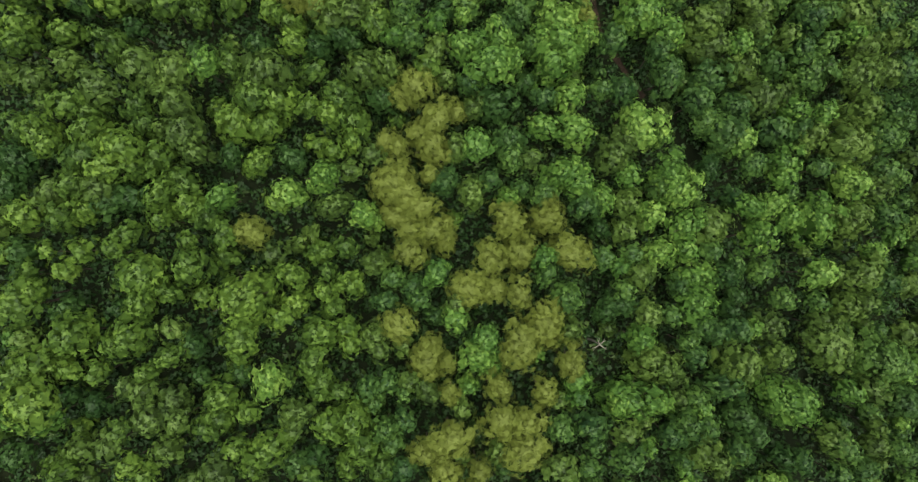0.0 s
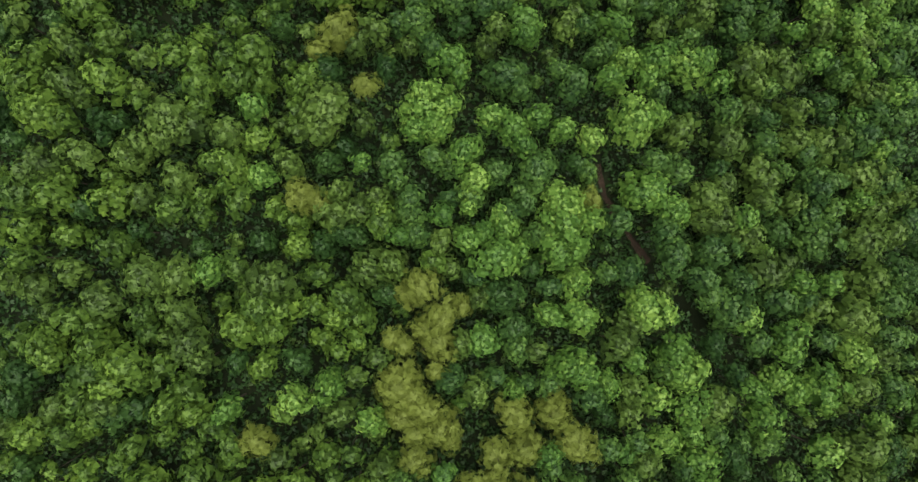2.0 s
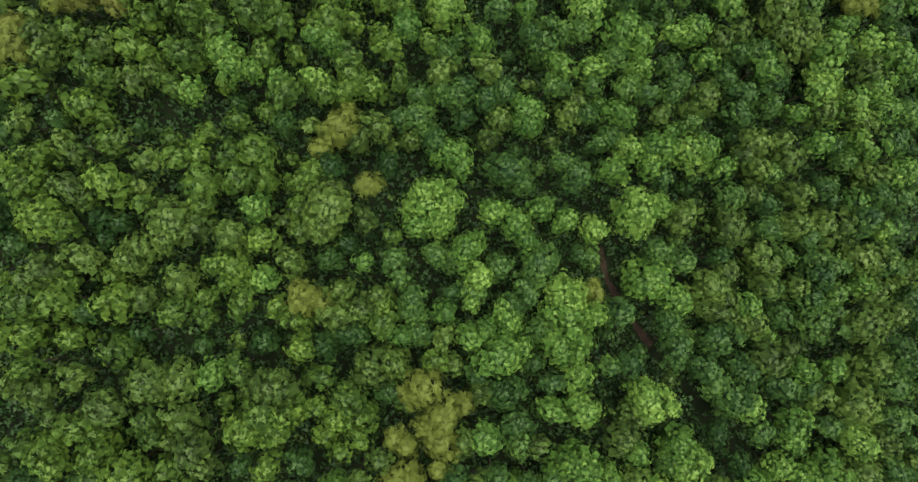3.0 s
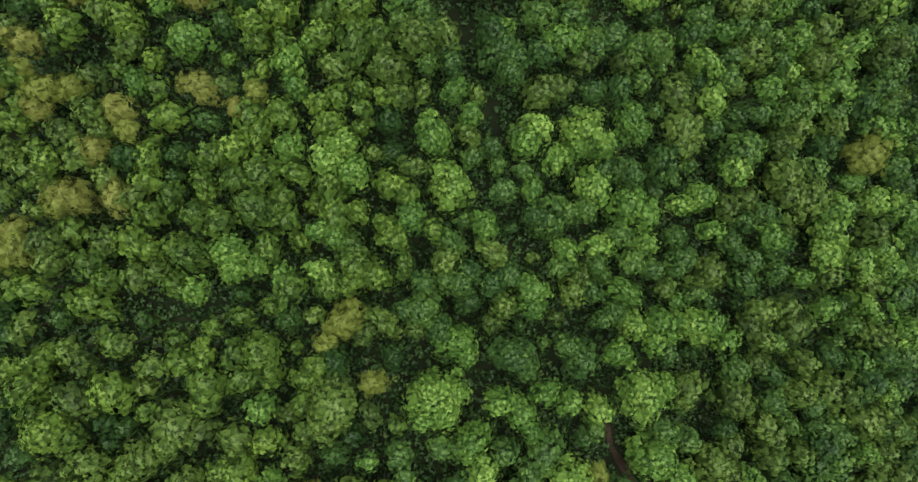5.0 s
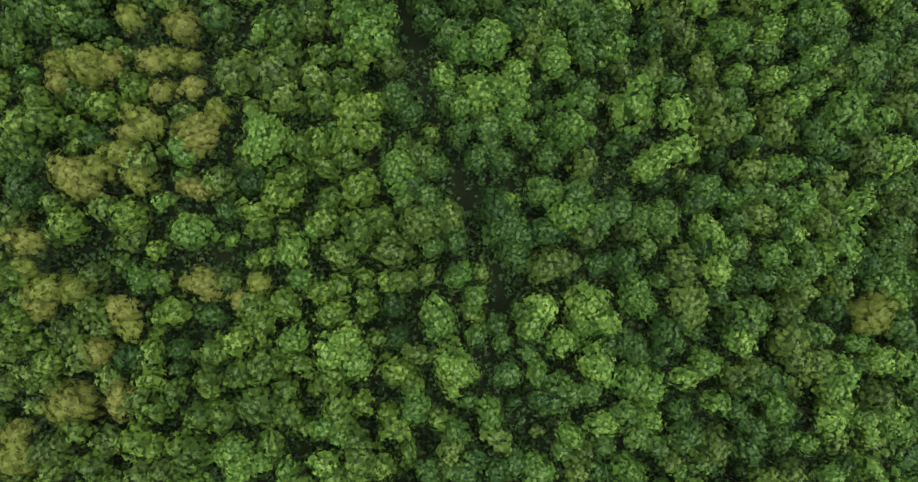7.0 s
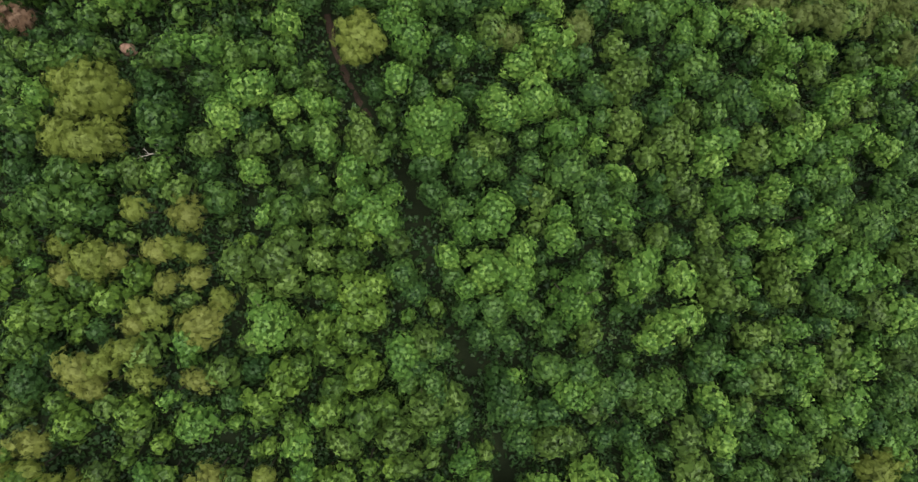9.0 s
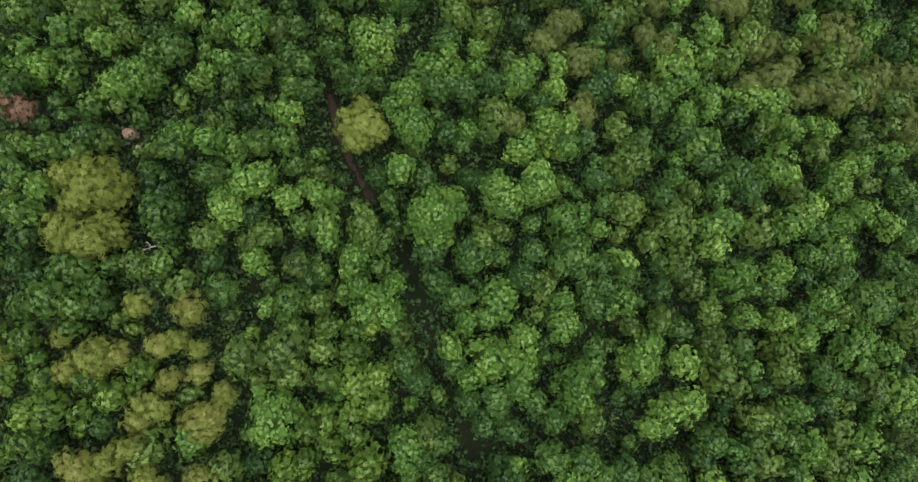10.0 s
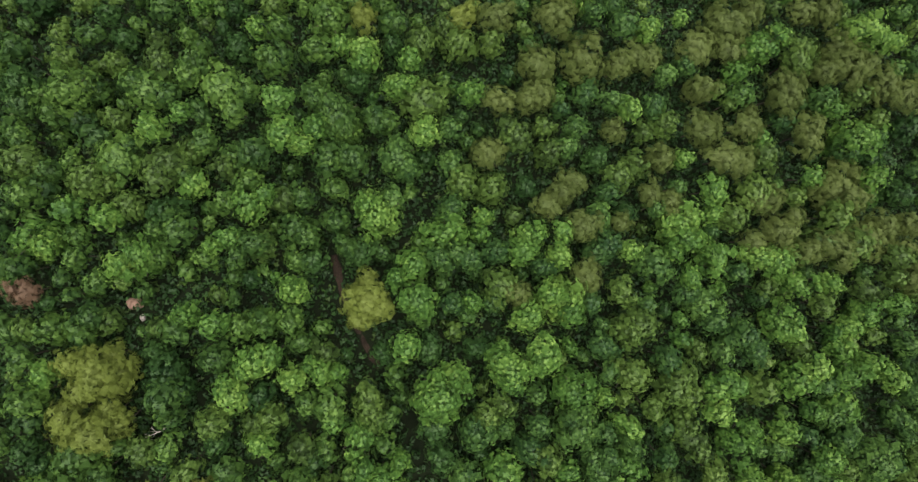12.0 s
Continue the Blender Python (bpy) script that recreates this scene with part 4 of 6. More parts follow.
plant("o", 67.1, 57.0, 2.6, 0.1)
plant("f", 68.8, 62.3, 2.7, 2.1)
plant("f", 71.1, 59.4, 2.7, 0.6)
plant("g", 73.8, 54.9, 2.5, -0.8)
plant("g", 76.2, 59.3, 2.5, -0.8)
plant("g", 76.6, 65.0, 2.5, -0.8)

# trees about 72 m north
plant("o", -49.0, 71.7, 2.9, -0.6)
plant("h", -47.4, 70.1, 2.1, -0.6)
plant("h", -46.7, 73.3, 2.0, 0.3)
plant("o", -45.3, 76.7, 2.1, 0.1)
plant("y", -44.8, 67.8, 1.6, 0.7)
plant("o", -43.4, 73.9, 2.4, -0.2)
plant("w", -43.3, 68.7, 2.6, 1.0)
plant("o", -41.4, 76.8, 2.2, -0.1)
plant("w", -41.1, 74.6, 1.9, 0.3)
plant("o", -40.0, 71.1, 2.0, -0.6)
plant("w", -38.4, 68.5, 2.1, 0.3)
plant("y", -37.8, 77.4, 1.8, -0.4)
plant("d", -37.5, 73.8, 1.9, 0.6)
plant("o", -36.5, 68.8, 2.0, 0.7)
plant("h", -35.6, 70.8, 1.9, -0.9)
plant("h", -35.5, 73.7, 2.4, -0.9)
plant("h", -35.3, 66.8, 2.4, -1.1)
plant("h", -32.5, 69.0, 2.1, -0.9)
plant("d", -32.2, 74.3, 2.0, -1.4)
plant("h", -29.0, 66.7, 2.6, 0.9)
plant("h", -28.2, 69.1, 1.9, -0.8)
plant("h", -28.1, 70.7, 2.1, 0.7)
plant("h", -27.8, 74.0, 2.6, 1.0)
plant("h", -25.3, 75.1, 2.5, -0.7)
plant("h", -24.8, 71.2, 2.4, 0.5)
plant("h", -22.1, 77.1, 2.5, -0.7)
plant("h", -22.1, 67.5, 3.1, 1.4)
plant("h", -21.8, 72.1, 3.0, 0.2)
plant("h", -19.4, 68.5, 2.5, -0.7)
plant("h", -18.4, 66.1, 2.1, 0.3)
plant("f", -18.1, 75.4, 2.4, 0.9)
plant("h", -17.5, 72.2, 2.2, -0.1)
plant("f", -13.4, 74.0, 2.3, 1.2)
plant("h", -13.1, 70.7, 2.2, 0.3)
plant("h", -12.2, 66.9, 2.8, 1.4)
plant("f", -11.1, 75.8, 2.4, 1.8)
plant("f", -10.2, 72.3, 3.0, 0.5)
plant("h", -9.4, 67.1, 2.0, -0.3)
plant("d", -5.0, 75.2, 2.1, -1.5)
plant("h", -5.0, 70.7, 2.6, -1.0)
plant("h", -3.0, 69.4, 2.0, 0.7)
plant("f", -2.6, 66.6, 2.1, 1.6)
plant("o", -2.3, 73.2, 2.1, 0.9)
plant("f", 0.4, 77.7, 3.0, 0.8)
plant("f", 2.7, 70.7, 3.9, 1.3)
plant("g", 11.8, 78.1, 1.8, -1.2)
plant("g", 9.8, 70.2, 2.0, 0.7)
plant("g", 12.6, 72.9, 1.7, 0.7)
plant("f", 12.9, 76.8, 2.4, 1.4)
plant("g", 14.1, 66.8, 2.1, 0.3)
plant("f", 13.6, 70.4, 1.9, 1.3)
plant("g", 16.5, 66.7, 3.3, -0.2)
plant("f", 16.9, 74.4, 2.4, 1.8)
plant("g", 18.6, 67.4, 2.2, 1.1)
plant("f", 20.2, 76.3, 2.1, 0.3)
plant("g", 21.1, 67.5, 2.1, 1.0)
plant("f", 22.4, 70.7, 3.3, 1.4)
plant("f", 23.7, 76.8, 2.6, 1.5)
plant("g", 24.4, 73.5, 2.2, -1.1)
plant("g", 27.0, 73.8, 2.2, -1.0)
plant("f", 27.9, 68.5, 3.2, 0.5)
plant("g", 28.1, 72.9, 2.2, 1.0)
plant("f", 30.2, 67.1, 2.5, 0.8)
plant("g", 33.2, 74.8, 3.1, 0.9)
plant("f", 35.4, 68.6, 2.2, 0.3)
plant("o", 36.7, 77.4, 2.4, 1.0)
plant("f", 39.6, 70.1, 3.0, -0.4)
plant("o", 43.5, 68.4, 2.4, -0.2)
plant("d", 44.0, 75.7, 2.3, -1.5)
plant("f", 44.1, 73.6, 2.6, 1.7)
plant("g", 45.3, 76.4, 3.3, 1.8)
plant("g", 45.6, 66.3, 2.2, 0.1)
plant("o", 46.3, 69.6, 2.4, 0.8)
plant("g", 50.2, 67.3, 2.3, -0.9)
plant("o", 52.2, 78.0, 2.5, 1.2)
plant("o", 52.9, 73.3, 3.3, 1.0)
plant("o", 54.0, 70.4, 2.5, -0.5)
plant("o", 56.1, 69.8, 3.5, 1.9)
plant("g", 57.6, 74.3, 2.3, 1.1)
plant("g", 60.7, 78.0, 2.3, 0.0)
plant("f", 60.9, 68.6, 3.2, 1.5)
plant("f", 64.8, 72.4, 2.0, -0.4)
plant("y", 68.3, 76.9, 4.0, -0.5)
plant("f", 69.2, 69.7, 2.7, 0.8)
plant("g", 72.0, 74.8, 2.4, 0.7)
plant("f", 74.2, 68.1, 3.0, 0.6)

# trees about 84 m north
plant("h", -51.3, 83.6, 2.1, 0.9)
plant("h", -50.7, 78.0, 2.1, 0.1)
plant("w", -50.4, 88.0, 2.3, 1.4)
plant("y", -50.2, 84.7, 1.6, -0.2)
plant("w", -49.0, 79.9, 1.9, -1.3)
plant("y", -48.2, 82.0, 2.4, -0.7)
plant("h", -47.6, 89.4, 2.1, -0.7)
plant("y", -43.9, 82.0, 2.3, 0.6)
plant("o", -42.5, 83.9, 2.1, -0.4)
plant("o", -42.3, 79.6, 2.5, 0.5)
plant("w", -38.3, 79.6, 1.9, 0.9)
plant("o", -38.3, 88.4, 2.1, -0.9)
plant("f", -37.0, 83.3, 2.0, -0.3)
plant("h", -35.0, 83.0, 1.8, -1.5)
plant("h", -33.0, 79.1, 2.6, 0.5)
plant("f", -31.3, 89.2, 3.1, 0.2)
plant("w", -29.0, 82.7, 2.8, 0.9)
plant("d", -28.4, 78.7, 1.8, -0.5)
plant("o", -26.0, 83.0, 1.9, 0.7)
plant("w", -25.1, 80.6, 1.5, -1.3)
plant("h", -23.6, 79.4, 2.9, -0.7)
plant("h", -23.0, 89.8, 2.2, -1.2)
plant("y", -22.4, 82.6, 1.4, -0.2)
plant("h", -19.1, 79.8, 2.3, -0.3)
plant("h", -19.1, 89.2, 1.8, 0.4)
plant("f", -18.4, 86.6, 2.5, 0.5)
plant("f", -17.4, 83.2, 1.8, 1.2)
plant("f", -16.2, 89.2, 1.2, -0.7)
plant("h", -14.8, 81.6, 2.3, -0.5)
plant("h", -13.3, 78.5, 2.7, -0.1)
plant("o", -12.6, 86.3, 2.3, -0.1)
plant("h", -12.1, 82.2, 1.8, 0.2)
plant("h", -10.2, 89.4, 3.1, 1.6)
plant("h", -9.2, 78.5, 2.0, -0.7)
plant("h", -9.1, 80.8, 1.4, -0.0)
plant("h", -9.1, 83.4, 1.8, 0.5)
plant("h", -6.5, 82.6, 1.7, -0.3)
plant("h", -6.5, 89.1, 2.2, -0.7)
plant("o", -5.8, 86.7, 3.3, 0.2)
plant("d", -5.5, 79.7, 2.2, -1.5)
plant("o", -4.2, 82.7, 2.3, 0.1)
plant("o", -1.1, 83.5, 1.9, -0.9)
plant("g", -0.4, 87.2, 2.1, 0.2)
plant("d", 2.2, 89.8, 2.5, -1.5)
plant("g", 2.9, 87.9, 2.2, -1.1)
plant("f", 3.1, 83.4, 2.1, 1.3)
plant("o", 5.2, 78.1, 2.2, -0.8)
plant("f", 5.4, 80.5, 1.9, 0.8)
plant("g", 10.6, 86.2, 2.7, 2.0)
plant("g", 9.5, 89.8, 3.0, 0.1)
plant("g", 11.8, 88.7, 2.5, -0.5)
plant("f", 14.7, 78.9, 2.4, 1.0)
plant("g", 15.3, 89.3, 2.5, 0.8)
plant("o", 15.7, 84.6, 3.3, -1.1)
plant("o", 18.3, 84.9, 2.1, -0.1)
plant("f", 21.4, 78.6, 3.8, 2.7)
plant("o", 21.9, 89.2, 2.4, -0.1)
plant("g", 23.4, 84.9, 2.3, -1.0)
plant("g", 27.1, 85.3, 2.5, -0.2)
plant("o", 28.4, 89.9, 2.5, -0.9)
plant("f", 28.7, 80.7, 2.9, 0.1)
plant("f", 29.5, 79.0, 2.0, 1.0)
plant("g", 32.8, 82.4, 1.8, -1.2)
plant("g", 33.7, 89.5, 2.3, -0.6)
plant("o", 35.4, 84.7, 3.2, 0.7)
plant("o", 36.1, 79.8, 3.3, 1.8)
plant("g", 39.4, 87.1, 2.1, -1.1)
plant("f", 39.8, 89.5, 2.9, 1.5)
plant("f", 40.8, 83.8, 2.6, 1.7)
plant("g", 41.7, 80.1, 1.9, -0.7)
plant("g", 43.5, 87.1, 2.2, 1.1)
plant("d", 46.4, 82.3, 2.7, -1.5)
plant("g", 48.3, 78.1, 2.3, -0.4)
plant("g", 49.1, 82.4, 1.9, 0.1)
plant("f", 50.3, 85.9, 2.6, 1.1)
plant("g", 53.7, 82.6, 2.7, 0.9)
plant("f", 54.8, 89.2, 2.1, -0.4)
plant("o", 55.6, 80.2, 2.9, 0.2)
plant("g", 56.5, 86.1, 2.3, -0.0)
plant("o", 62.2, 80.7, 2.7, 0.2)
plant("f", 62.9, 87.2, 3.7, 1.0)
plant("g", 63.2, 83.5, 2.4, -0.9)
plant("g", 67.2, 84.6, 2.4, 0.7)
plant("f", 70.0, 81.3, 2.5, -0.2)
plant("g", 71.2, 84.3, 2.4, 1.0)
plant("g", 71.3, 87.9, 3.4, 0.4)
plant("f", 72.0, 78.6, 2.5, -0.2)

# trees about 96 m north
plant("h", -52.2, 99.7, 3.0, 0.6)
plant("d", -51.9, 94.6, 2.7, -0.1)
plant("d", -51.2, 98.4, 2.3, -1.5)
plant("h", -47.5, 92.7, 1.7, 0.2)
plant("w", -45.6, 96.2, 2.9, -0.2)
plant("h", -45.0, 90.2, 2.4, 1.0)
plant("d", -44.0, 101.2, 1.6, -1.4)
plant("w", -42.6, 94.4, 1.9, 1.4)
plant("y", -42.5, 96.9, 2.4, 0.2)
plant("o", -41.4, 92.2, 2.0, 0.9)
plant("y", -39.5, 99.0, 2.1, 0.7)
plant("w", -39.4, 101.8, 1.8, -1.1)
plant("h", -38.4, 91.0, 3.0, 0.9)
plant("o", -37.9, 98.1, 2.6, -0.4)
plant("y", -37.1, 95.6, 2.1, 0.8)
plant("f", -34.0, 92.8, 1.4, 1.0)
plant("f", -32.9, 100.0, 1.6, 0.2)
plant("f", -32.2, 98.8, 1.6, -0.9)
plant("w", -31.0, 94.8, 2.0, -0.6)
plant("w", -30.5, 101.7, 3.4, 0.4)
plant("o", -28.3, 95.7, 2.5, -0.9)
plant("d", -27.1, 91.9, 2.1, -1.5)
plant("d", -24.2, 95.8, 2.1, -1.5)
plant("h", -23.3, 91.8, 2.5, 0.7)
plant("f", -22.4, 101.5, 4.3, 0.5)
plant("h", -20.4, 94.2, 3.3, -0.0)
plant("h", -18.0, 96.4, 2.2, 0.6)
plant("h", -17.7, 100.2, 2.2, 0.8)
plant("h", -15.7, 100.9, 2.8, -0.2)
plant("h", -14.7, 97.8, 2.4, 1.0)
plant("h", -14.5, 90.5, 2.3, -0.0)
plant("h", -13.9, 93.4, 2.2, 0.7)
plant("h", -12.4, 101.5, 2.1, -1.3)
plant("h", -11.9, 99.0, 2.2, -0.6)
plant("h", -10.2, 95.0, 3.1, 0.7)
plant("h", -7.3, 91.0, 2.3, 0.8)
plant("f", -4.9, 97.7, 3.0, 1.9)
plant("g", -4.1, 93.6, 2.1, -0.8)
plant("g", -3.4, 95.8, 2.1, -0.5)
plant("o", -1.9, 90.4, 3.5, 1.6)
plant("o", -1.8, 99.0, 3.1, 1.5)
plant("g", -1.0, 93.9, 2.4, 1.1)
plant("g", -0.3, 91.8, 2.0, 0.9)
plant("g", -0.1, 98.1, 2.0, 1.0)
plant("o", 2.0, 91.5, 2.6, 0.2)
plant("g", 5.9, 99.5, 2.5, -0.9)
plant("d", 8.5, 92.2, 3.0, 0.5)
plant("g", 8.0, 101.9, 2.1, -1.1)
plant("g", 9.4, 99.0, 2.1, 0.1)
plant("f", 10.3, 93.7, 1.8, -1.5)
plant("g", 15.0, 95.0, 2.4, 1.3)
plant("g", 15.9, 99.7, 2.5, -0.7)
plant("f", 18.2, 91.4, 3.0, 1.4)
plant("g", 19.6, 94.6, 2.5, 1.3)
plant("f", 20.6, 93.1, 2.2, -0.5)
plant("o", 21.6, 99.1, 2.8, -0.8)
plant("g", 22.7, 91.9, 2.1, 0.5)
plant("g", 23.3, 90.5, 2.1, 1.0)
plant("g", 25.9, 92.4, 2.2, 1.1)
plant("g", 29.5, 91.1, 2.2, 1.0)
plant("f", 30.0, 98.2, 2.2, 0.4)
plant("g", 32.5, 91.5, 3.4, 1.8)
plant("f", 32.6, 100.0, 3.1, 1.1)
plant("f", 36.0, 101.4, 2.6, 0.6)
plant("g", 38.0, 93.3, 1.8, 0.4)
plant("g", 39.2, 96.2, 2.6, 1.3)
plant("g", 40.1, 94.7, 2.7, -0.6)
plant("d", 42.6, 101.1, 2.3, -1.5)
plant("f", 43.2, 94.3, 2.1, 0.5)
plant("d", 45.7, 91.3, 2.3, -1.5)
plant("g", 46.4, 95.4, 1.9, 0.6)
plant("o", 47.1, 96.9, 2.5, -0.9)
plant("o", 47.2, 98.7, 2.5, 0.5)
plant("o", 48.6, 92.1, 3.3, -0.2)
plant("o", 50.4, 98.8, 2.1, 0.1)
plant("o", 50.4, 90.9, 2.3, -1.1)
plant("g", 50.4, 95.9, 1.9, -1.0)
plant("g", 52.6, 90.4, 2.3, 0.1)
plant("g", 53.4, 94.4, 2.1, -1.0)
plant("f", 53.7, 99.3, 2.7, 0.6)
plant("f", 55.0, 93.0, 2.1, 1.6)
plant("f", 55.8, 94.4, 2.3, 1.4)
plant("o", 58.8, 90.8, 2.6, 1.2)
plant("g", 59.1, 99.5, 2.2, -0.6)
plant("o", 60.9, 91.0, 3.0, -0.6)
plant("o", 60.9, 96.1, 2.3, 0.7)
plant("f", 65.6, 93.7, 3.1, 1.1)
plant("o", 68.4, 101.6, 3.7, 0.2)
plant("f", 72.1, 101.4, 3.3, 2.5)
plant("o", 72.3, 92.7, 2.6, -0.9)
plant("g", 73.0, 96.7, 2.0, -0.9)
plant("g", 73.3, 90.6, 2.4, 0.3)
plant("o", 73.7, 94.2, 2.7, 1.2)

# trees about 108 m north
plant("h", -53.7, 112.3, 2.2, 0.5)
plant("h", -52.9, 102.9, 2.5, -1.0)
plant("h", -49.6, 103.5, 2.8, -0.0)
plant("w", -48.1, 108.3, 2.0, -0.8)
plant("h", -46.6, 103.0, 1.8, -1.4)
plant("h", -46.2, 106.8, 2.5, -0.6)
plant("y", -44.1, 110.2, 2.9, 1.6)
plant("h", -42.2, 105.1, 2.5, 0.1)
plant("w", -41.6, 110.4, 2.0, 0.4)
plant("h", -39.1, 108.1, 2.3, -0.6)
plant("y", -37.9, 103.5, 2.4, -0.4)
plant("w", -36.8, 111.3, 1.8, -0.8)
plant("w", -35.2, 107.2, 1.8, 0.1)
plant("y", -34.8, 111.9, 1.6, -1.2)
plant("o", -33.0, 104.8, 1.8, -1.1)
plant("w", -31.5, 107.9, 2.1, -0.4)
plant("y", -31.4, 111.0, 1.6, 0.8)
plant("y", -28.6, 105.0, 1.8, -1.2)
plant("o", -26.5, 109.8, 2.9, 0.5)
plant("h", -25.6, 112.7, 1.4, -1.5)
plant("o", -21.4, 110.4, 3.1, 0.7)
plant("o", -20.3, 107.4, 2.7, 0.0)
plant("h", -20.0, 113.3, 2.3, 0.2)
plant("o", -16.4, 110.2, 2.3, -1.1)
plant("h", -15.3, 106.6, 2.2, 0.4)
plant("h", -15.3, 113.5, 2.4, -1.0)
plant("h", -12.1, 109.9, 2.7, -0.8)
plant("h", -12.0, 113.1, 1.7, 0.3)
plant("h", -11.6, 105.5, 2.8, -0.7)
plant("h", -9.8, 112.9, 1.9, -1.0)
plant("h", -9.3, 102.3, 2.6, -0.5)
plant("h", -8.9, 106.4, 2.4, -1.0)
plant("o", -5.8, 112.4, 2.3, -0.2)
plant("g", -5.1, 108.0, 3.2, -1.5)
plant("g", -3.4, 105.6, 2.1, -1.1)
plant("f", 1.1, 110.6, 2.2, 0.4)
plant("g", 1.8, 107.6, 2.1, -0.6)
plant("g", 3.5, 103.0, 2.1, 0.4)
plant("f", 3.3, 113.9, 2.2, 1.7)
plant("f", 3.7, 106.4, 2.2, 0.9)
plant("f", 6.7, 108.3, 4.1, 1.1)
plant("g", 7.3, 103.6, 2.4, 1.3)
plant("f", 8.7, 109.2, 2.1, 0.3)
plant("f", 10.6, 104.8, 2.1, 1.2)
plant("f", 11.1, 107.6, 2.5, 0.9)
plant("f", 11.5, 111.2, 2.8, 1.4)
plant("g", 12.8, 102.7, 2.1, 0.5)
plant("f", 16.9, 113.4, 3.0, 2.1)
plant("f", 18.6, 104.2, 4.4, 3.3)
plant("f", 21.5, 107.4, 2.2, -0.1)
plant("g", 21.9, 109.8, 1.8, 0.3)
plant("o", 27.5, 112.5, 2.0, 0.8)
plant("f", 28.6, 107.8, 3.8, 1.9)
plant("f", 30.6, 110.0, 2.2, -0.2)
plant("o", 32.8, 113.3, 2.5, -0.7)
plant("g", 35.7, 111.8, 1.9, -1.2)
plant("f", 35.9, 107.1, 2.6, 0.3)
plant("o", 39.9, 110.1, 2.4, 0.9)
plant("o", 41.0, 108.4, 3.0, 1.5)
plant("o", 42.0, 104.8, 4.0, 2.4)
plant("g", 45.1, 109.5, 1.9, 0.6)
plant("f", 46.2, 106.0, 1.9, 0.9)
plant("f", 46.3, 113.4, 2.7, 0.2)
plant("g", 47.6, 103.0, 1.7, 0.7)
plant("f", 51.9, 113.1, 2.7, 0.7)
plant("o", 52.5, 108.5, 3.0, -0.6)
plant("o", 52.6, 105.2, 3.0, -0.3)
plant("g", 56.1, 114.0, 2.3, 0.9)
plant("f", 56.3, 109.9, 2.5, -0.2)
plant("g", 58.7, 105.4, 2.2, -0.5)
plant("g", 59.8, 103.6, 2.7, 0.2)
plant("f", 60.1, 112.2, 2.0, -0.5)
plant("g", 62.9, 102.2, 2.0, 0.4)
plant("f", 64.7, 108.3, 4.0, 0.9)
plant("g", 67.6, 105.0, 1.8, -1.3)
plant("f", 70.5, 107.5, 2.5, 0.8)
plant("o", 76.2, 110.0, 3.1, -0.4)

# trees about 120 m north
plant("d", -55.2, 122.0, 2.0, -1.0)
plant("c", -55.2, 125.9, 2.6, -0.8)
plant("c", -53.6, 116.9, 2.2, 0.7)
plant("d", -52.8, 120.5, 2.0, -0.7)
plant("c", -50.6, 117.4, 3.0, 0.5)
plant("c", -50.5, 120.1, 2.0, -1.4)
plant("y", -48.7, 125.4, 1.9, 0.1)
plant("c", -48.5, 121.3, 3.1, -0.3)
plant("c", -47.2, 116.7, 2.5, 0.4)
plant("c", -45.6, 119.0, 2.2, -0.4)
plant("y", -45.5, 125.2, 3.2, 2.7)
plant("d", -45.2, 116.3, 2.0, -1.4)
plant("y", -43.0, 125.8, 2.3, -0.0)
plant("o", -40.6, 121.7, 2.7, -0.8)
plant("y", -39.3, 116.7, 2.1, 0.5)
plant("c", -37.2, 122.1, 2.0, -0.7)
plant("c", -36.6, 125.7, 1.9, -0.8)
plant("o", -34.3, 119.4, 2.5, 0.9)
plant("w", -32.9, 116.0, 2.4, 0.3)
plant("o", -31.1, 125.5, 2.9, 1.4)
plant("d", -31.0, 122.3, 2.1, -1.5)
plant("c", -29.6, 118.3, 2.6, -0.7)
plant("o", -26.1, 125.1, 2.2, -0.8)
plant("f", -25.3, 122.3, 2.4, -0.7)
plant("f", -23.5, 116.0, 1.7, -0.9)
plant("c", -20.3, 116.7, 2.8, 1.0)
plant("o", -19.5, 121.8, 2.3, 0.9)
plant("c", -18.1, 119.2, 2.4, -1.1)
plant("c", -16.8, 120.8, 2.3, -1.1)
plant("o", -16.4, 116.8, 2.2, 0.8)
plant("f", -15.5, 125.1, 2.1, 0.4)
plant("c", -13.3, 117.9, 1.9, -0.6)
plant("f", -12.1, 122.4, 2.9, 0.2)
plant("f", -11.2, 118.8, 2.1, 0.9)
plant("f", -10.4, 115.3, 1.9, 0.9)
plant("f", -8.9, 117.3, 2.6, 0.9)
plant("c", -8.6, 121.3, 1.9, -1.0)
plant("c", -8.7, 125.0, 2.3, -1.1)
plant("f", -7.3, 115.1, 2.6, 1.1)
plant("f", -6.6, 119.2, 2.1, -0.6)
plant("d", -1.2, 119.3, 2.5, -0.6)
plant("d", -1.7, 123.4, 2.5, -0.6)
plant("g", 2.3, 116.9, 2.5, 0.1)
plant("g", 4.3, 122.9, 3.2, 1.6)
plant("o", 5.6, 125.1, 2.1, 0.5)
plant("f", 6.0, 114.4, 2.1, 1.3)
plant("f", 8.0, 116.9, 3.2, 0.5)
plant("g", 8.3, 122.8, 2.0, -1.1)
plant("g", 12.2, 119.6, 3.1, 0.6)
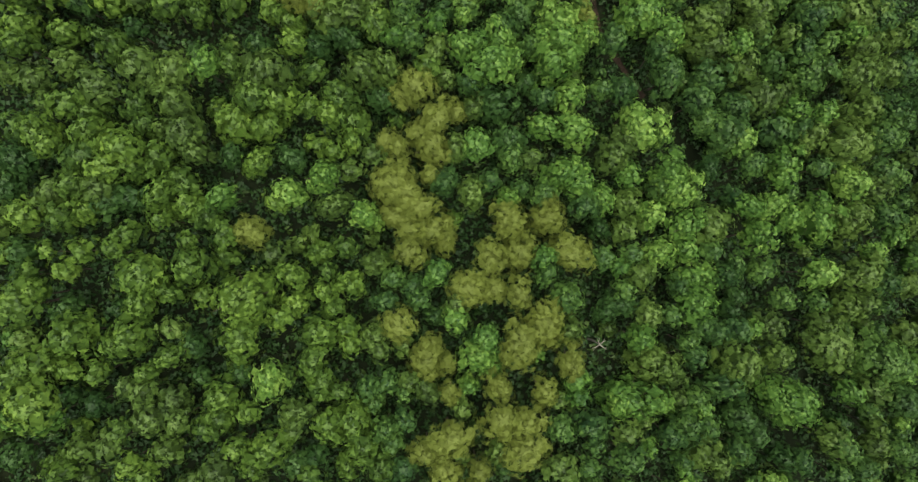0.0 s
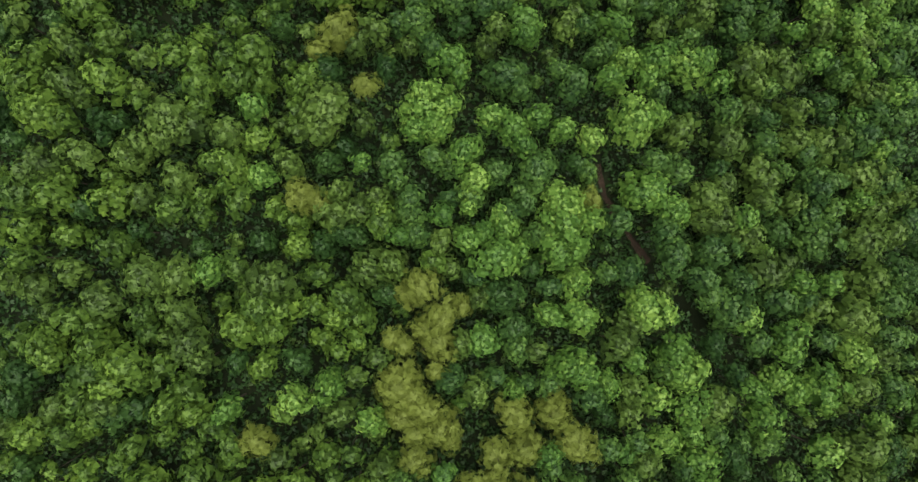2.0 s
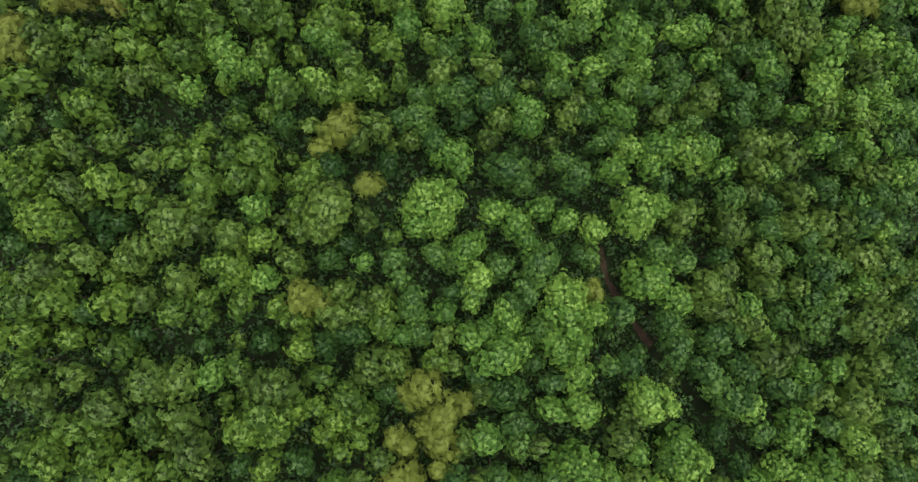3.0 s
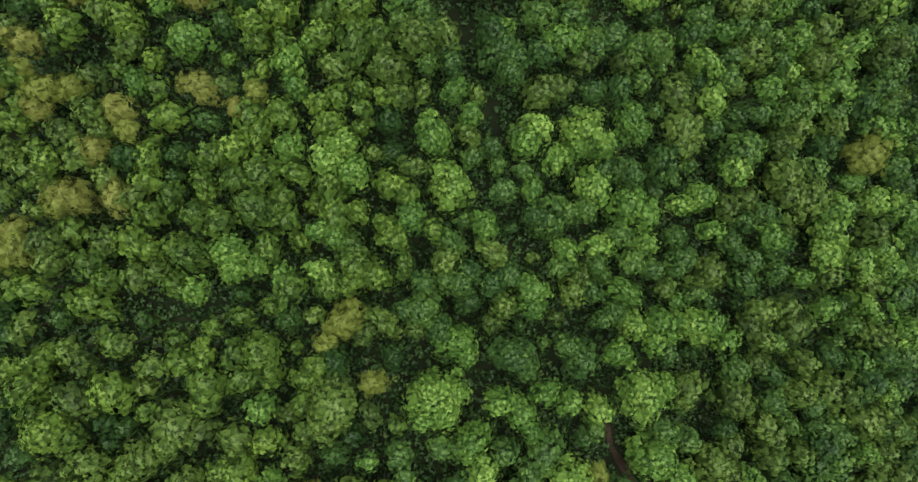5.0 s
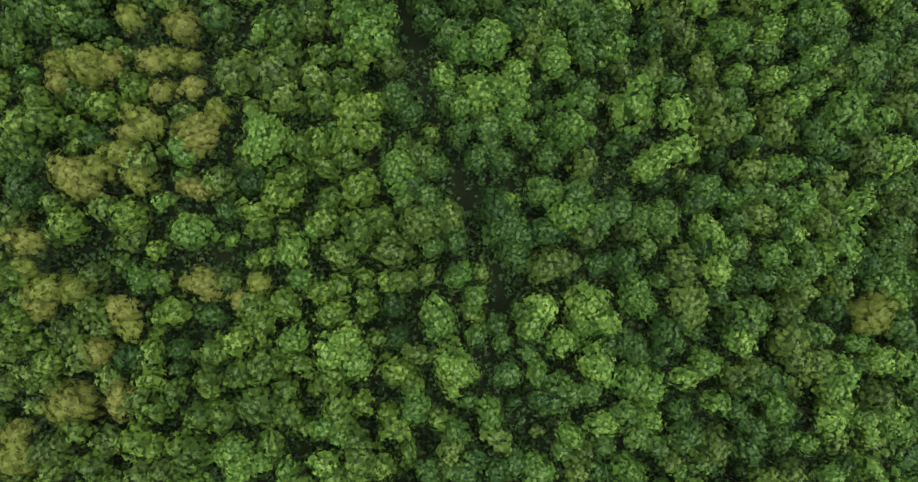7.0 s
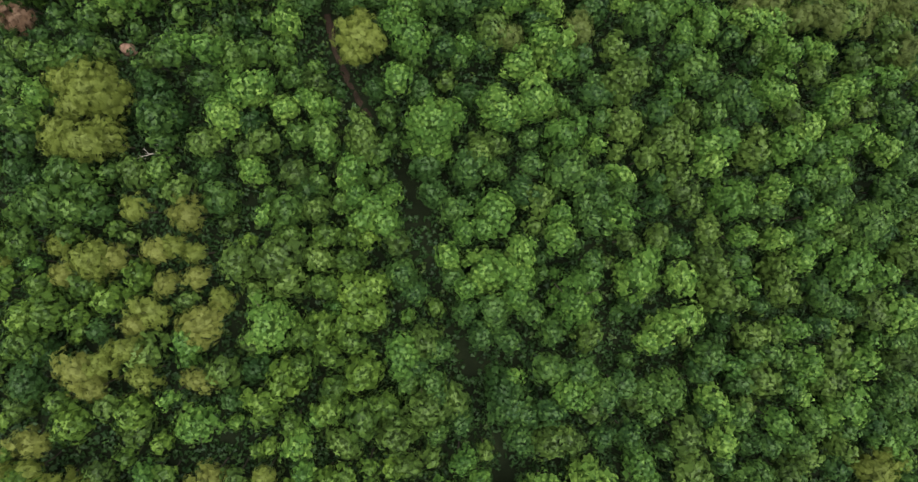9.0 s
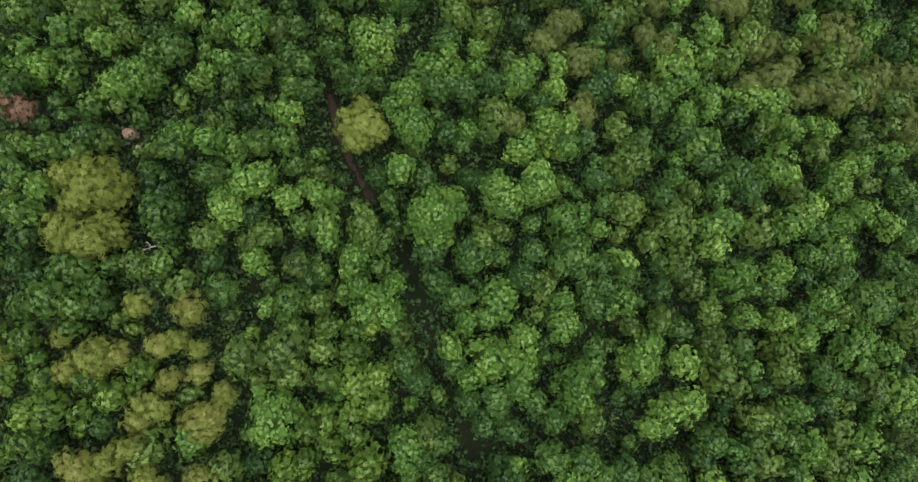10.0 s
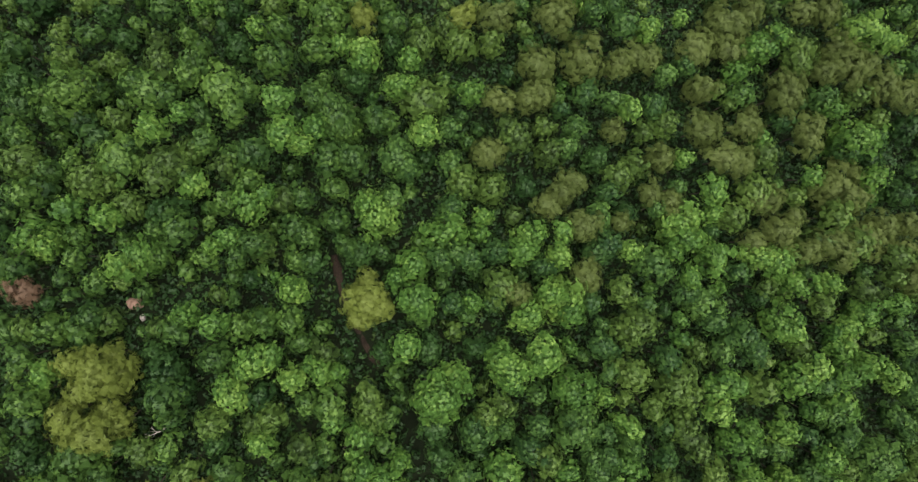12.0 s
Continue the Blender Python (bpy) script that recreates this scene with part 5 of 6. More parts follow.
plant("g", 13.1, 123.5, 2.0, 0.8)
plant("o", 13.3, 114.8, 1.9, 0.6)
plant("o", 14.2, 118.5, 2.9, 1.5)
plant("f", 17.4, 116.5, 2.2, -0.0)
plant("g", 17.7, 123.7, 2.2, -0.4)
plant("g", 19.0, 122.7, 3.8, 1.9)
plant("g", 21.1, 118.2, 2.2, -0.5)
plant("g", 21.3, 121.6, 2.2, -1.0)
plant("g", 22.8, 115.4, 2.8, -0.5)
plant("g", 23.4, 118.6, 2.0, 0.8)
plant("g", 23.5, 121.3, 2.2, -0.9)
plant("f", 26.5, 116.5, 3.0, 0.8)
plant("g", 26.8, 119.8, 2.3, 1.2)
plant("f", 26.9, 122.1, 2.6, 0.0)
plant("o", 30.7, 124.7, 2.4, 1.0)
plant("g", 31.9, 117.9, 2.2, 0.8)
plant("g", 32.8, 121.5, 1.9, -1.2)
plant("o", 35.6, 122.2, 2.9, 0.2)
plant("o", 36.6, 120.0, 2.0, 0.6)
plant("o", 37.8, 118.3, 2.5, 0.0)
plant("o", 40.5, 114.3, 2.9, -0.7)
plant("f", 40.7, 124.0, 2.6, 1.5)
plant("f", 43.8, 119.0, 3.4, 1.1)
plant("f", 46.9, 120.3, 2.0, -0.7)
plant("g", 51.4, 117.6, 2.2, -0.8)
plant("f", 51.6, 120.3, 2.7, 0.9)
plant("g", 56.0, 119.4, 2.2, -0.0)
plant("f", 57.4, 122.9, 2.2, -0.2)
plant("f", 57.7, 116.0, 2.3, 1.1)
plant("f", 59.0, 116.4, 2.3, 1.6)
plant("g", 60.8, 121.9, 2.8, -0.4)
plant("g", 61.3, 118.9, 2.4, 1.2)
plant("o", 62.1, 114.1, 2.1, 0.3)
plant("f", 62.5, 123.6, 3.2, 0.3)
plant("g", 63.3, 119.7, 2.4, -0.5)
plant("g", 66.8, 115.4, 4.5, 2.8)
plant("g", 70.9, 114.2, 2.8, -0.3)
plant("g", 72.7, 121.0, 2.8, 0.5)
plant("g", 74.9, 125.2, 2.0, 0.3)
plant("g", 76.6, 124.5, 2.5, -0.6)

# trees about 132 m north
plant("c", -56.3, 133.9, 2.3, 0.2)
plant("c", -54.9, 128.8, 3.1, 0.8)
plant("c", -53.7, 137.5, 2.8, -0.8)
plant("f", -53.2, 132.1, 2.5, -0.2)
plant("y", -49.8, 126.5, 2.3, 0.9)
plant("c", -49.5, 137.0, 2.3, -1.0)
plant("y", -49.0, 133.5, 2.0, 0.8)
plant("y", -47.3, 130.2, 2.5, 1.1)
plant("y", -45.4, 132.5, 4.0, 3.0)
plant("y", -44.5, 134.3, 2.1, -0.3)
plant("y", -44.5, 127.0, 2.0, 0.1)
plant("y", -43.8, 131.9, 2.8, -0.2)
plant("d", -39.6, 134.4, 2.1, -1.5)
plant("d", -38.0, 131.6, 2.9, -0.0)
plant("c", -37.5, 128.7, 3.1, 1.6)
plant("c", -37.4, 126.3, 1.4, -0.2)
plant("c", -36.3, 137.6, 2.2, 1.0)
plant("d", -35.6, 129.4, 2.1, -1.4)
plant("c", -31.1, 133.8, 2.8, 1.4)
plant("f", -29.7, 130.4, 1.8, 1.4)
plant("f", -28.5, 129.0, 3.0, 2.0)
plant("c", -28.3, 137.8, 2.7, 0.3)
plant("f", -27.7, 132.1, 2.1, 0.1)
plant("f", -26.0, 133.2, 3.2, 1.4)
plant("d", -25.3, 128.6, 2.1, -0.2)
plant("f", -23.8, 134.1, 2.1, 0.7)
plant("o", -23.4, 126.1, 2.6, 1.0)
plant("f", -21.2, 130.7, 2.4, -0.2)
plant("c", -20.3, 135.4, 2.3, -0.8)
plant("c", -19.3, 127.2, 2.1, -1.2)
plant("f", -19.0, 132.5, 1.6, -0.9)
plant("f", -17.2, 131.5, 2.2, 0.3)
plant("o", -16.9, 134.4, 2.3, 0.5)
plant("c", -15.9, 127.0, 2.6, 1.0)
plant("f", -15.0, 131.4, 1.8, -0.7)
plant("o", -10.8, 128.1, 2.4, 1.0)
plant("o", -10.6, 126.4, 3.4, 0.2)
plant("d", -9.0, 134.0, 2.0, -0.5)
plant("f", -5.7, 134.9, 2.2, 1.7)
plant("f", -2.9, 128.8, 2.4, 4.0)
plant("d", -2.5, 134.0, 2.3, -1.2)
plant("f", -1.0, 128.6, 4.3, 4.0)
plant("f", -0.9, 126.4, 2.8, 0.6)
plant("f", 0.9, 130.6, 2.5, 0.8)
plant("d", 4.3, 134.0, 2.2, -1.5)
plant("f", 7.5, 132.8, 2.4, -0.2)
plant("o", 8.1, 126.3, 2.3, 0.8)
plant("f", 9.0, 131.4, 3.8, 1.6)
plant("f", 9.3, 129.6, 2.1, 1.6)
plant("g", 13.0, 127.4, 2.2, -0.3)
plant("f", 13.4, 131.8, 2.2, 0.4)
plant("f", 13.9, 133.3, 3.2, 2.8)
plant("f", 18.2, 128.1, 3.6, 2.3)
plant("g", 23.1, 134.1, 2.6, 0.6)
plant("f", 23.1, 126.8, 2.1, -0.5)
plant("g", 23.7, 130.5, 1.8, 0.7)
plant("o", 26.8, 135.8, 2.9, 0.6)
plant("o", 27.2, 129.7, 3.4, 1.5)
plant("o", 28.7, 137.0, 3.7, 0.8)
plant("g", 32.9, 131.8, 2.4, 0.7)
plant("o", 34.1, 127.5, 4.1, 0.5)
plant("f", 35.7, 134.7, 1.7, -0.2)
plant("o", 35.8, 129.4, 2.7, -0.5)
plant("o", 36.3, 126.5, 2.4, 1.0)
plant("o", 38.9, 132.7, 2.3, -0.9)
plant("f", 40.9, 127.2, 2.4, 0.4)
plant("g", 41.4, 137.1, 2.4, -0.6)
plant("g", 42.8, 132.4, 2.4, -0.8)
plant("f", 43.3, 128.0, 3.1, 1.6)
plant("g", 45.2, 135.2, 3.1, 1.5)
plant("g", 47.0, 132.6, 2.3, 1.2)
plant("o", 49.3, 126.6, 3.0, -0.4)
plant("f", 52.6, 136.6, 3.5, 1.2)
plant("f", 53.9, 135.5, 2.4, 0.8)
plant("f", 55.5, 127.6, 3.2, 0.3)
plant("o", 56.1, 132.8, 2.6, -0.4)
plant("f", 57.3, 130.1, 2.7, 2.1)
plant("g", 59.8, 126.8, 2.4, -0.3)
plant("f", 60.8, 135.4, 1.8, 0.8)
plant("f", 61.7, 133.0, 2.8, 1.9)
plant("f", 62.8, 136.2, 2.4, 1.9)
plant("f", 64.1, 128.1, 3.4, 1.4)
plant("f", 67.6, 137.8, 3.5, 0.6)
plant("f", 68.3, 129.8, 2.8, 0.1)
plant("f", 72.4, 127.5, 2.9, 0.1)
plant("g", 74.3, 133.1, 2.8, 1.3)
plant("g", 76.6, 130.5, 2.5, -0.3)

# trees about 144 m north
plant("c", -57.6, 145.7, 2.3, 0.2)
plant("r", -57.0, 142.8, 2.2, 0.2)
plant("f", -56.9, 149.6, 3.8, -0.1)
plant("o", -55.6, 138.1, 1.8, 0.6)
plant("f", -54.7, 148.8, 2.4, -0.5)
plant("c", -50.7, 147.2, 2.1, -0.6)
plant("c", -48.2, 139.3, 2.7, -0.8)
plant("o", -45.5, 138.5, 2.3, -1.0)
plant("f", -44.4, 146.3, 2.4, -0.3)
plant("f", -41.8, 147.3, 3.6, 1.9)
plant("c", -39.4, 147.3, 2.3, 0.7)
plant("f", -35.6, 139.3, 2.4, 0.2)
plant("c", -33.9, 147.2, 2.1, -1.3)
plant("f", -32.7, 148.8, 1.6, -1.0)
plant("f", -31.2, 138.5, 2.5, 2.0)
plant("c", -29.2, 147.2, 2.1, -0.0)
plant("c", -26.7, 149.2, 2.7, 1.3)
plant("o", -25.7, 148.8, 2.3, -1.0)
plant("c", -25.0, 138.5, 2.6, 1.2)
plant("c", -21.5, 138.6, 2.7, 1.3)
plant("f", -21.3, 142.8, 2.8, 1.2)
plant("c", -21.2, 146.9, 2.3, 0.3)
plant("d", -18.8, 146.7, 2.3, -1.5)
plant("c", -14.1, 148.8, 2.3, 1.1)
plant("d", -12.5, 147.8, 2.3, -0.8)
plant("y", -12.3, 138.6, 1.9, 0.1)
plant("y", -11.3, 144.0, 1.9, -1.1)
plant("y", -11.1, 141.1, 3.4, 0.5)
plant("c", -9.4, 148.0, 2.0, -1.3)
plant("y", -9.0, 140.3, 1.8, 1.0)
plant("f", -7.1, 144.3, 2.0, -0.3)
plant("f", -4.6, 146.0, 3.1, 0.6)
plant("f", -4.2, 141.2, 3.4, 2.2)
plant("c", -3.8, 138.9, 2.4, -0.6)
plant("g", -2.7, 147.1, 1.8, -1.3)
plant("g", -0.9, 146.9, 2.5, 0.9)
plant("g", 0.8, 140.5, 2.2, -0.9)
plant("g", 1.5, 147.8, 2.2, 0.2)
plant("g", 2.9, 138.8, 1.6, -0.8)
plant("g", 3.4, 146.9, 2.2, 0.2)
plant("f", 3.7, 140.8, 2.0, 0.1)
plant("g", 6.8, 140.7, 2.0, -0.5)
plant("g", 7.3, 148.0, 2.2, 1.1)
plant("o", 8.0, 143.0, 3.4, 1.0)
plant("p", 10.1, 142.0, 2.2, 0.9)
plant("f", 10.9, 148.0, 2.7, 2.0)
plant("f", 11.8, 138.5, 2.8, 0.4)
plant("g", 14.4, 145.7, 2.3, -1.0)
plant("f", 15.0, 142.1, 2.6, 2.0)
plant("f", 16.7, 147.4, 2.8, 1.3)
plant("f", 17.1, 140.9, 3.9, 1.1)
plant("f", 18.4, 139.1, 2.6, 0.4)
plant("p", 20.9, 144.4, 2.7, 0.0)
plant("g", 21.7, 140.4, 1.9, -0.5)
plant("g", 22.9, 147.9, 2.3, -1.0)
plant("g", 24.7, 148.8, 2.7, 0.1)
plant("o", 26.6, 141.8, 2.6, 0.4)
plant("f", 27.3, 148.2, 2.4, 1.8)
plant("g", 30.0, 140.0, 1.9, 0.8)
plant("g", 31.0, 146.2, 3.2, 1.9)
plant("f", 34.3, 147.9, 2.3, 0.7)
plant("g", 36.6, 141.7, 2.3, 0.9)
plant("f", 36.8, 143.8, 2.1, 1.6)
plant("f", 36.9, 149.8, 3.3, 0.7)
plant("g", 40.1, 139.6, 3.3, -0.1)
plant("f", 42.2, 147.0, 3.4, 0.4)
plant("g", 46.0, 144.6, 2.2, -0.9)
plant("f", 48.2, 147.0, 2.7, 1.8)
plant("p", 48.3, 149.2, 2.5, 0.1)
plant("d", 48.8, 140.8, 2.0, -0.3)
plant("o", 49.6, 142.3, 2.1, 0.9)
plant("f", 51.3, 146.3, 2.7, 2.1)
plant("o", 54.6, 147.0, 2.4, 1.0)
plant("f", 55.3, 142.7, 3.8, 1.5)
plant("p", 57.1, 148.0, 2.4, 1.0)
plant("o", 59.9, 149.4, 3.1, 0.4)
plant("o", 60.1, 139.3, 2.6, 0.3)
plant("f", 61.6, 142.8, 2.2, 0.0)
plant("p", 61.7, 148.4, 3.7, 2.6)
plant("o", 65.9, 148.8, 4.2, 0.7)
plant("o", 68.2, 141.5, 2.4, 0.7)
plant("o", 73.0, 143.7, 2.2, 0.3)
plant("o", 73.1, 146.9, 2.7, 1.3)
plant("f", 73.3, 139.3, 2.0, 0.8)
plant("p", 75.6, 148.2, 2.3, -0.7)
plant("p", 75.6, 143.6, 3.2, 1.6)

# trees about 156 m north
plant("o", -58.6, 160.4, 3.0, 1.1)
plant("c", -57.5, 155.9, 2.3, 1.0)
plant("c", -56.9, 156.5, 2.3, -1.0)
plant("c", -55.8, 159.3, 2.7, -0.4)
plant("c", -52.9, 161.0, 2.0, -0.8)
plant("f", -51.6, 153.9, 1.9, 1.4)
plant("c", -51.1, 150.4, 2.3, -0.8)
plant("o", -49.3, 157.7, 3.6, 0.8)
plant("o", -47.4, 157.6, 2.3, -0.7)
plant("f", -47.2, 152.8, 2.5, -0.3)
plant("c", -45.1, 160.8, 3.5, 1.9)
plant("o", -44.2, 154.5, 2.7, -0.8)
plant("c", -40.4, 151.2, 2.3, -1.1)
plant("o", -40.0, 158.5, 2.7, 1.3)
plant("d", -38.9, 153.6, 3.2, 0.7)
plant("o", -38.5, 160.5, 3.2, 1.7)
plant("c", -37.3, 159.4, 2.4, -0.8)
plant("c", -36.8, 151.2, 2.7, 1.2)
plant("f", -36.0, 157.7, 2.6, -1.5)
plant("o", -31.2, 159.8, 2.3, 1.0)
plant("c", -30.9, 154.9, 2.3, 1.0)
plant("c", -30.3, 161.3, 2.8, -0.8)
plant("f", -30.0, 150.0, 2.2, 0.6)
plant("c", -27.9, 157.8, 2.3, 0.9)
plant("f", -27.5, 154.5, 3.0, 0.9)
plant("c", -27.3, 161.9, 2.8, 1.3)
plant("f", -25.3, 156.1, 1.8, 1.3)
plant("o", -23.5, 155.5, 2.4, -1.1)
plant("c", -21.7, 151.3, 2.8, -0.6)
plant("c", -20.9, 155.9, 2.2, -0.7)
plant("c", -19.7, 150.2, 2.4, -0.9)
plant("c", -17.0, 161.4, 2.8, -0.0)
plant("c", -15.6, 152.3, 2.7, 1.3)
plant("c", -16.2, 157.2, 2.4, -1.0)
plant("c", -13.5, 161.3, 2.8, 1.4)
plant("f", -11.4, 154.6, 2.5, 1.1)
plant("f", -9.8, 153.0, 4.5, 1.1)
plant("g", -7.8, 155.6, 2.2, -0.3)
plant("g", -7.0, 161.6, 3.7, 0.4)
plant("g", -5.3, 159.8, 2.2, 0.1)
plant("f", -0.2, 150.5, 3.8, 1.0)
plant("g", 0.7, 154.3, 2.6, 0.7)
plant("g", 0.7, 160.7, 2.2, 1.1)
plant("o", 2.4, 158.1, 2.8, 1.0)
plant("f", 5.0, 150.5, 1.9, -0.7)
plant("f", 5.4, 153.1, 2.0, 0.3)
plant("o", 6.8, 157.4, 3.0, 0.4)
plant("d", 12.2, 157.6, 2.3, -0.9)
plant("f", 12.4, 150.1, 2.8, 0.1)
plant("p", 15.2, 154.9, 2.3, -0.4)
plant("f", 17.3, 151.0, 1.7, 1.3)
plant("p", 17.5, 156.7, 2.7, -0.1)
plant("p", 19.4, 158.5, 2.3, -0.5)
plant("p", 20.6, 151.8, 2.7, 1.0)
plant("g", 23.1, 153.2, 2.7, 0.5)
plant("g", 24.8, 156.8, 2.3, -0.1)
plant("p", 26.6, 152.3, 2.3, -0.6)
plant("o", 27.0, 159.6, 3.0, -0.6)
plant("g", 27.8, 153.7, 2.2, -1.1)
plant("o", 30.0, 161.5, 2.6, -0.9)
plant("p", 31.7, 156.9, 2.4, -0.9)
plant("g", 32.5, 154.6, 2.0, -1.0)
plant("p", 35.0, 155.6, 2.2, -0.8)
plant("g", 36.3, 157.8, 2.0, -0.5)
plant("f", 36.7, 152.4, 3.5, 0.8)
plant("f", 41.5, 157.3, 2.4, 1.8)
plant("f", 41.8, 153.8, 2.0, -0.2)
plant("o", 45.1, 153.3, 3.0, 0.4)
plant("p", 46.0, 161.8, 2.5, 1.6)
plant("o", 49.2, 157.1, 3.7, 0.0)
plant("p", 51.0, 156.0, 2.9, -0.0)
plant("p", 53.5, 151.0, 3.1, 0.2)
plant("f", 58.8, 160.0, 2.0, 0.6)
plant("o", 61.8, 153.4, 3.0, 1.8)
plant("p", 64.6, 158.3, 4.4, -0.3)
plant("p", 67.1, 156.4, 2.7, -0.5)
plant("p", 69.3, 150.1, 3.8, 0.6)
plant("p", 71.1, 152.2, 2.5, 0.9)
plant("d", 76.8, 157.5, 3.0, -1.5)
plant("p", 77.3, 152.2, 2.7, -0.3)

# trees about 168 m north
plant("d", -60.7, 172.0, 2.5, 0.1)
plant("c", -60.3, 169.0, 2.8, 0.1)
plant("c", -60.3, 164.4, 2.8, -0.8)
plant("c", -56.7, 169.8, 2.8, 0.3)
plant("c", -55.6, 167.5, 2.3, 0.7)
plant("c", -53.1, 170.3, 4.5, 2.5)
plant("d", -52.4, 166.8, 2.7, -1.3)
plant("c", -52.0, 171.8, 3.4, -0.1)
plant("c", -50.6, 171.1, 2.4, -1.1)
plant("c", -49.5, 164.4, 2.4, -0.4)
plant("o", -47.1, 166.9, 2.3, 0.2)
plant("c", -44.4, 171.9, 2.4, 1.0)
plant("c", -44.3, 162.5, 2.3, 1.0)
plant("c", -43.0, 171.1, 3.8, -0.0)
plant("f", -41.1, 165.4, 2.5, 1.9)
plant("c", -40.1, 170.4, 2.4, 0.4)
plant("f", -37.4, 167.6, 1.6, 1.2)
plant("c", -37.4, 173.8, 2.4, -0.2)
plant("o", -36.1, 162.4, 2.5, -0.2)
plant("c", -35.5, 168.2, 2.4, -0.8)
plant("c", -34.6, 163.7, 2.8, 0.1)
plant("c", -32.6, 171.6, 3.4, 0.4)
plant("c", -30.6, 168.4, 2.4, 0.6)
plant("c", -29.0, 171.7, 2.2, -0.3)
plant("f", -24.4, 170.0, 2.5, 1.6)
plant("f", -23.3, 164.7, 3.1, 1.9)
plant("c", -19.5, 170.5, 2.0, 0.6)
plant("f", -20.4, 163.1, 2.0, 1.6)
plant("f", -18.8, 165.7, 2.2, 0.4)
plant("c", -19.0, 171.1, 2.5, -0.5)
plant("c", -17.2, 169.3, 2.5, -0.3)
plant("c", -15.8, 167.4, 4.3, 1.3)
plant("c", -14.6, 165.7, 2.9, -0.2)
plant("d", -13.1, 173.0, 2.1, -0.2)
plant("c", -10.3, 167.5, 2.4, 0.9)
plant("c", -8.7, 167.3, 2.3, -0.3)
plant("f", -7.0, 172.2, 2.8, 2.2)
plant("o", -3.5, 170.8, 4.0, -0.4)
plant("f", -3.1, 165.3, 2.6, 1.7)
plant("o", -1.4, 170.7, 2.5, -0.5)
plant("g", 0.7, 166.0, 2.2, 0.9)
plant("f", 3.8, 171.7, 2.3, 1.7)
plant("p", 6.4, 162.7, 3.0, 0.4)
plant("p", 8.4, 170.9, 2.5, 0.3)
plant("o", 10.4, 165.4, 2.9, 0.9)
plant("p", 12.3, 170.8, 2.3, 1.0)
plant("p", 14.0, 171.7, 2.7, 1.4)
plant("o", 15.3, 167.2, 2.1, -1.2)
plant("o", 16.0, 163.0, 2.9, -0.5)
plant("g", 17.7, 169.6, 1.9, 0.7)
plant("g", 18.3, 163.7, 2.3, 1.0)
plant("g", 19.9, 166.9, 2.1, 0.7)
plant("g", 21.9, 172.4, 2.4, -0.4)
plant("d", 23.6, 162.3, 2.8, -1.1)
plant("g", 26.3, 171.4, 2.4, 0.4)
plant("p", 26.8, 167.1, 2.2, -1.5)
plant("f", 28.5, 169.7, 2.3, 1.8)
plant("o", 31.3, 166.7, 2.0, -1.2)
plant("g", 33.5, 171.0, 2.4, -0.8)
plant("p", 33.5, 162.4, 2.8, 0.3)
plant("o", 34.9, 168.0, 3.0, 0.0)
plant("f", 37.6, 162.5, 2.0, -0.5)
plant("p", 40.0, 167.0, 2.9, 1.6)
plant("p", 41.2, 173.9, 2.9, 0.2)
plant("p", 43.6, 162.4, 3.3, 1.9)
plant("p", 48.3, 167.9, 3.0, 0.4)
plant("g", 48.7, 173.5, 2.5, -0.8)
plant("f", 50.8, 166.1, 1.8, -0.5)
plant("o", 51.7, 163.3, 3.5, -0.0)
plant("p", 54.8, 173.2, 3.8, 1.7)
plant("g", 55.6, 169.3, 2.5, -0.8)
plant("p", 59.2, 166.8, 3.8, 0.5)
plant("g", 63.2, 172.9, 3.0, -0.4)
plant("f", 64.9, 171.4, 2.1, -0.4)
plant("d", 66.6, 164.1, 2.9, -0.4)
plant("f", 67.6, 166.4, 4.4, 1.3)
plant("o", 68.0, 173.6, 2.7, 1.4)
plant("f", 70.7, 166.1, 2.5, -0.1)
plant("d", 79.2, 168.7, 2.6, -1.5)

# trees about 180 m north
plant("c", -62.0, 177.2, 2.5, 0.5)
plant("o", -55.9, 176.3, 2.4, -0.6)
plant("o", -47.8, 175.6, 2.0, -1.2)
plant("o", -41.0, 175.5, 2.8, 1.3)
plant("c", -36.2, 175.6, 2.8, 1.2)
plant("c", -25.6, 175.9, 3.1, 1.2)
plant("c", -24.4, 181.0, 2.5, 1.0)
plant("c", -23.9, 176.8, 2.1, 1.1)
plant("c", -19.1, 178.2, 2.9, 0.5)
plant("c", -17.5, 183.3, 3.6, 1.0)
plant("f", -15.7, 178.9, 1.9, -0.1)
plant("f", -12.3, 176.6, 2.3, -0.4)
plant("f", -12.3, 178.5, 2.7, 0.2)
plant("y", -12.3, 182.8, 2.3, 1.4)
plant("d", -8.0, 179.6, 2.0, -1.5)
plant("c", -8.0, 183.1, 2.4, -0.4)
plant("f", -5.3, 176.4, 1.9, 1.4)
plant("o", -3.6, 179.5, 2.9, 1.1)
plant("o", 0.1, 182.2, 3.0, -0.6)
plant("o", 2.3, 179.9, 3.0, -0.6)
plant("y", 2.7, 184.3, 2.6, 0.5)
plant("o", 7.1, 179.8, 2.9, 1.5)
plant("p", 8.3, 184.4, 3.1, -0.0)
plant("p", 14.5, 176.8, 3.4, 0.5)
plant("p", 17.1, 184.4, 3.8, 2.7)
plant("p", 21.7, 177.7, 4.2, 1.9)
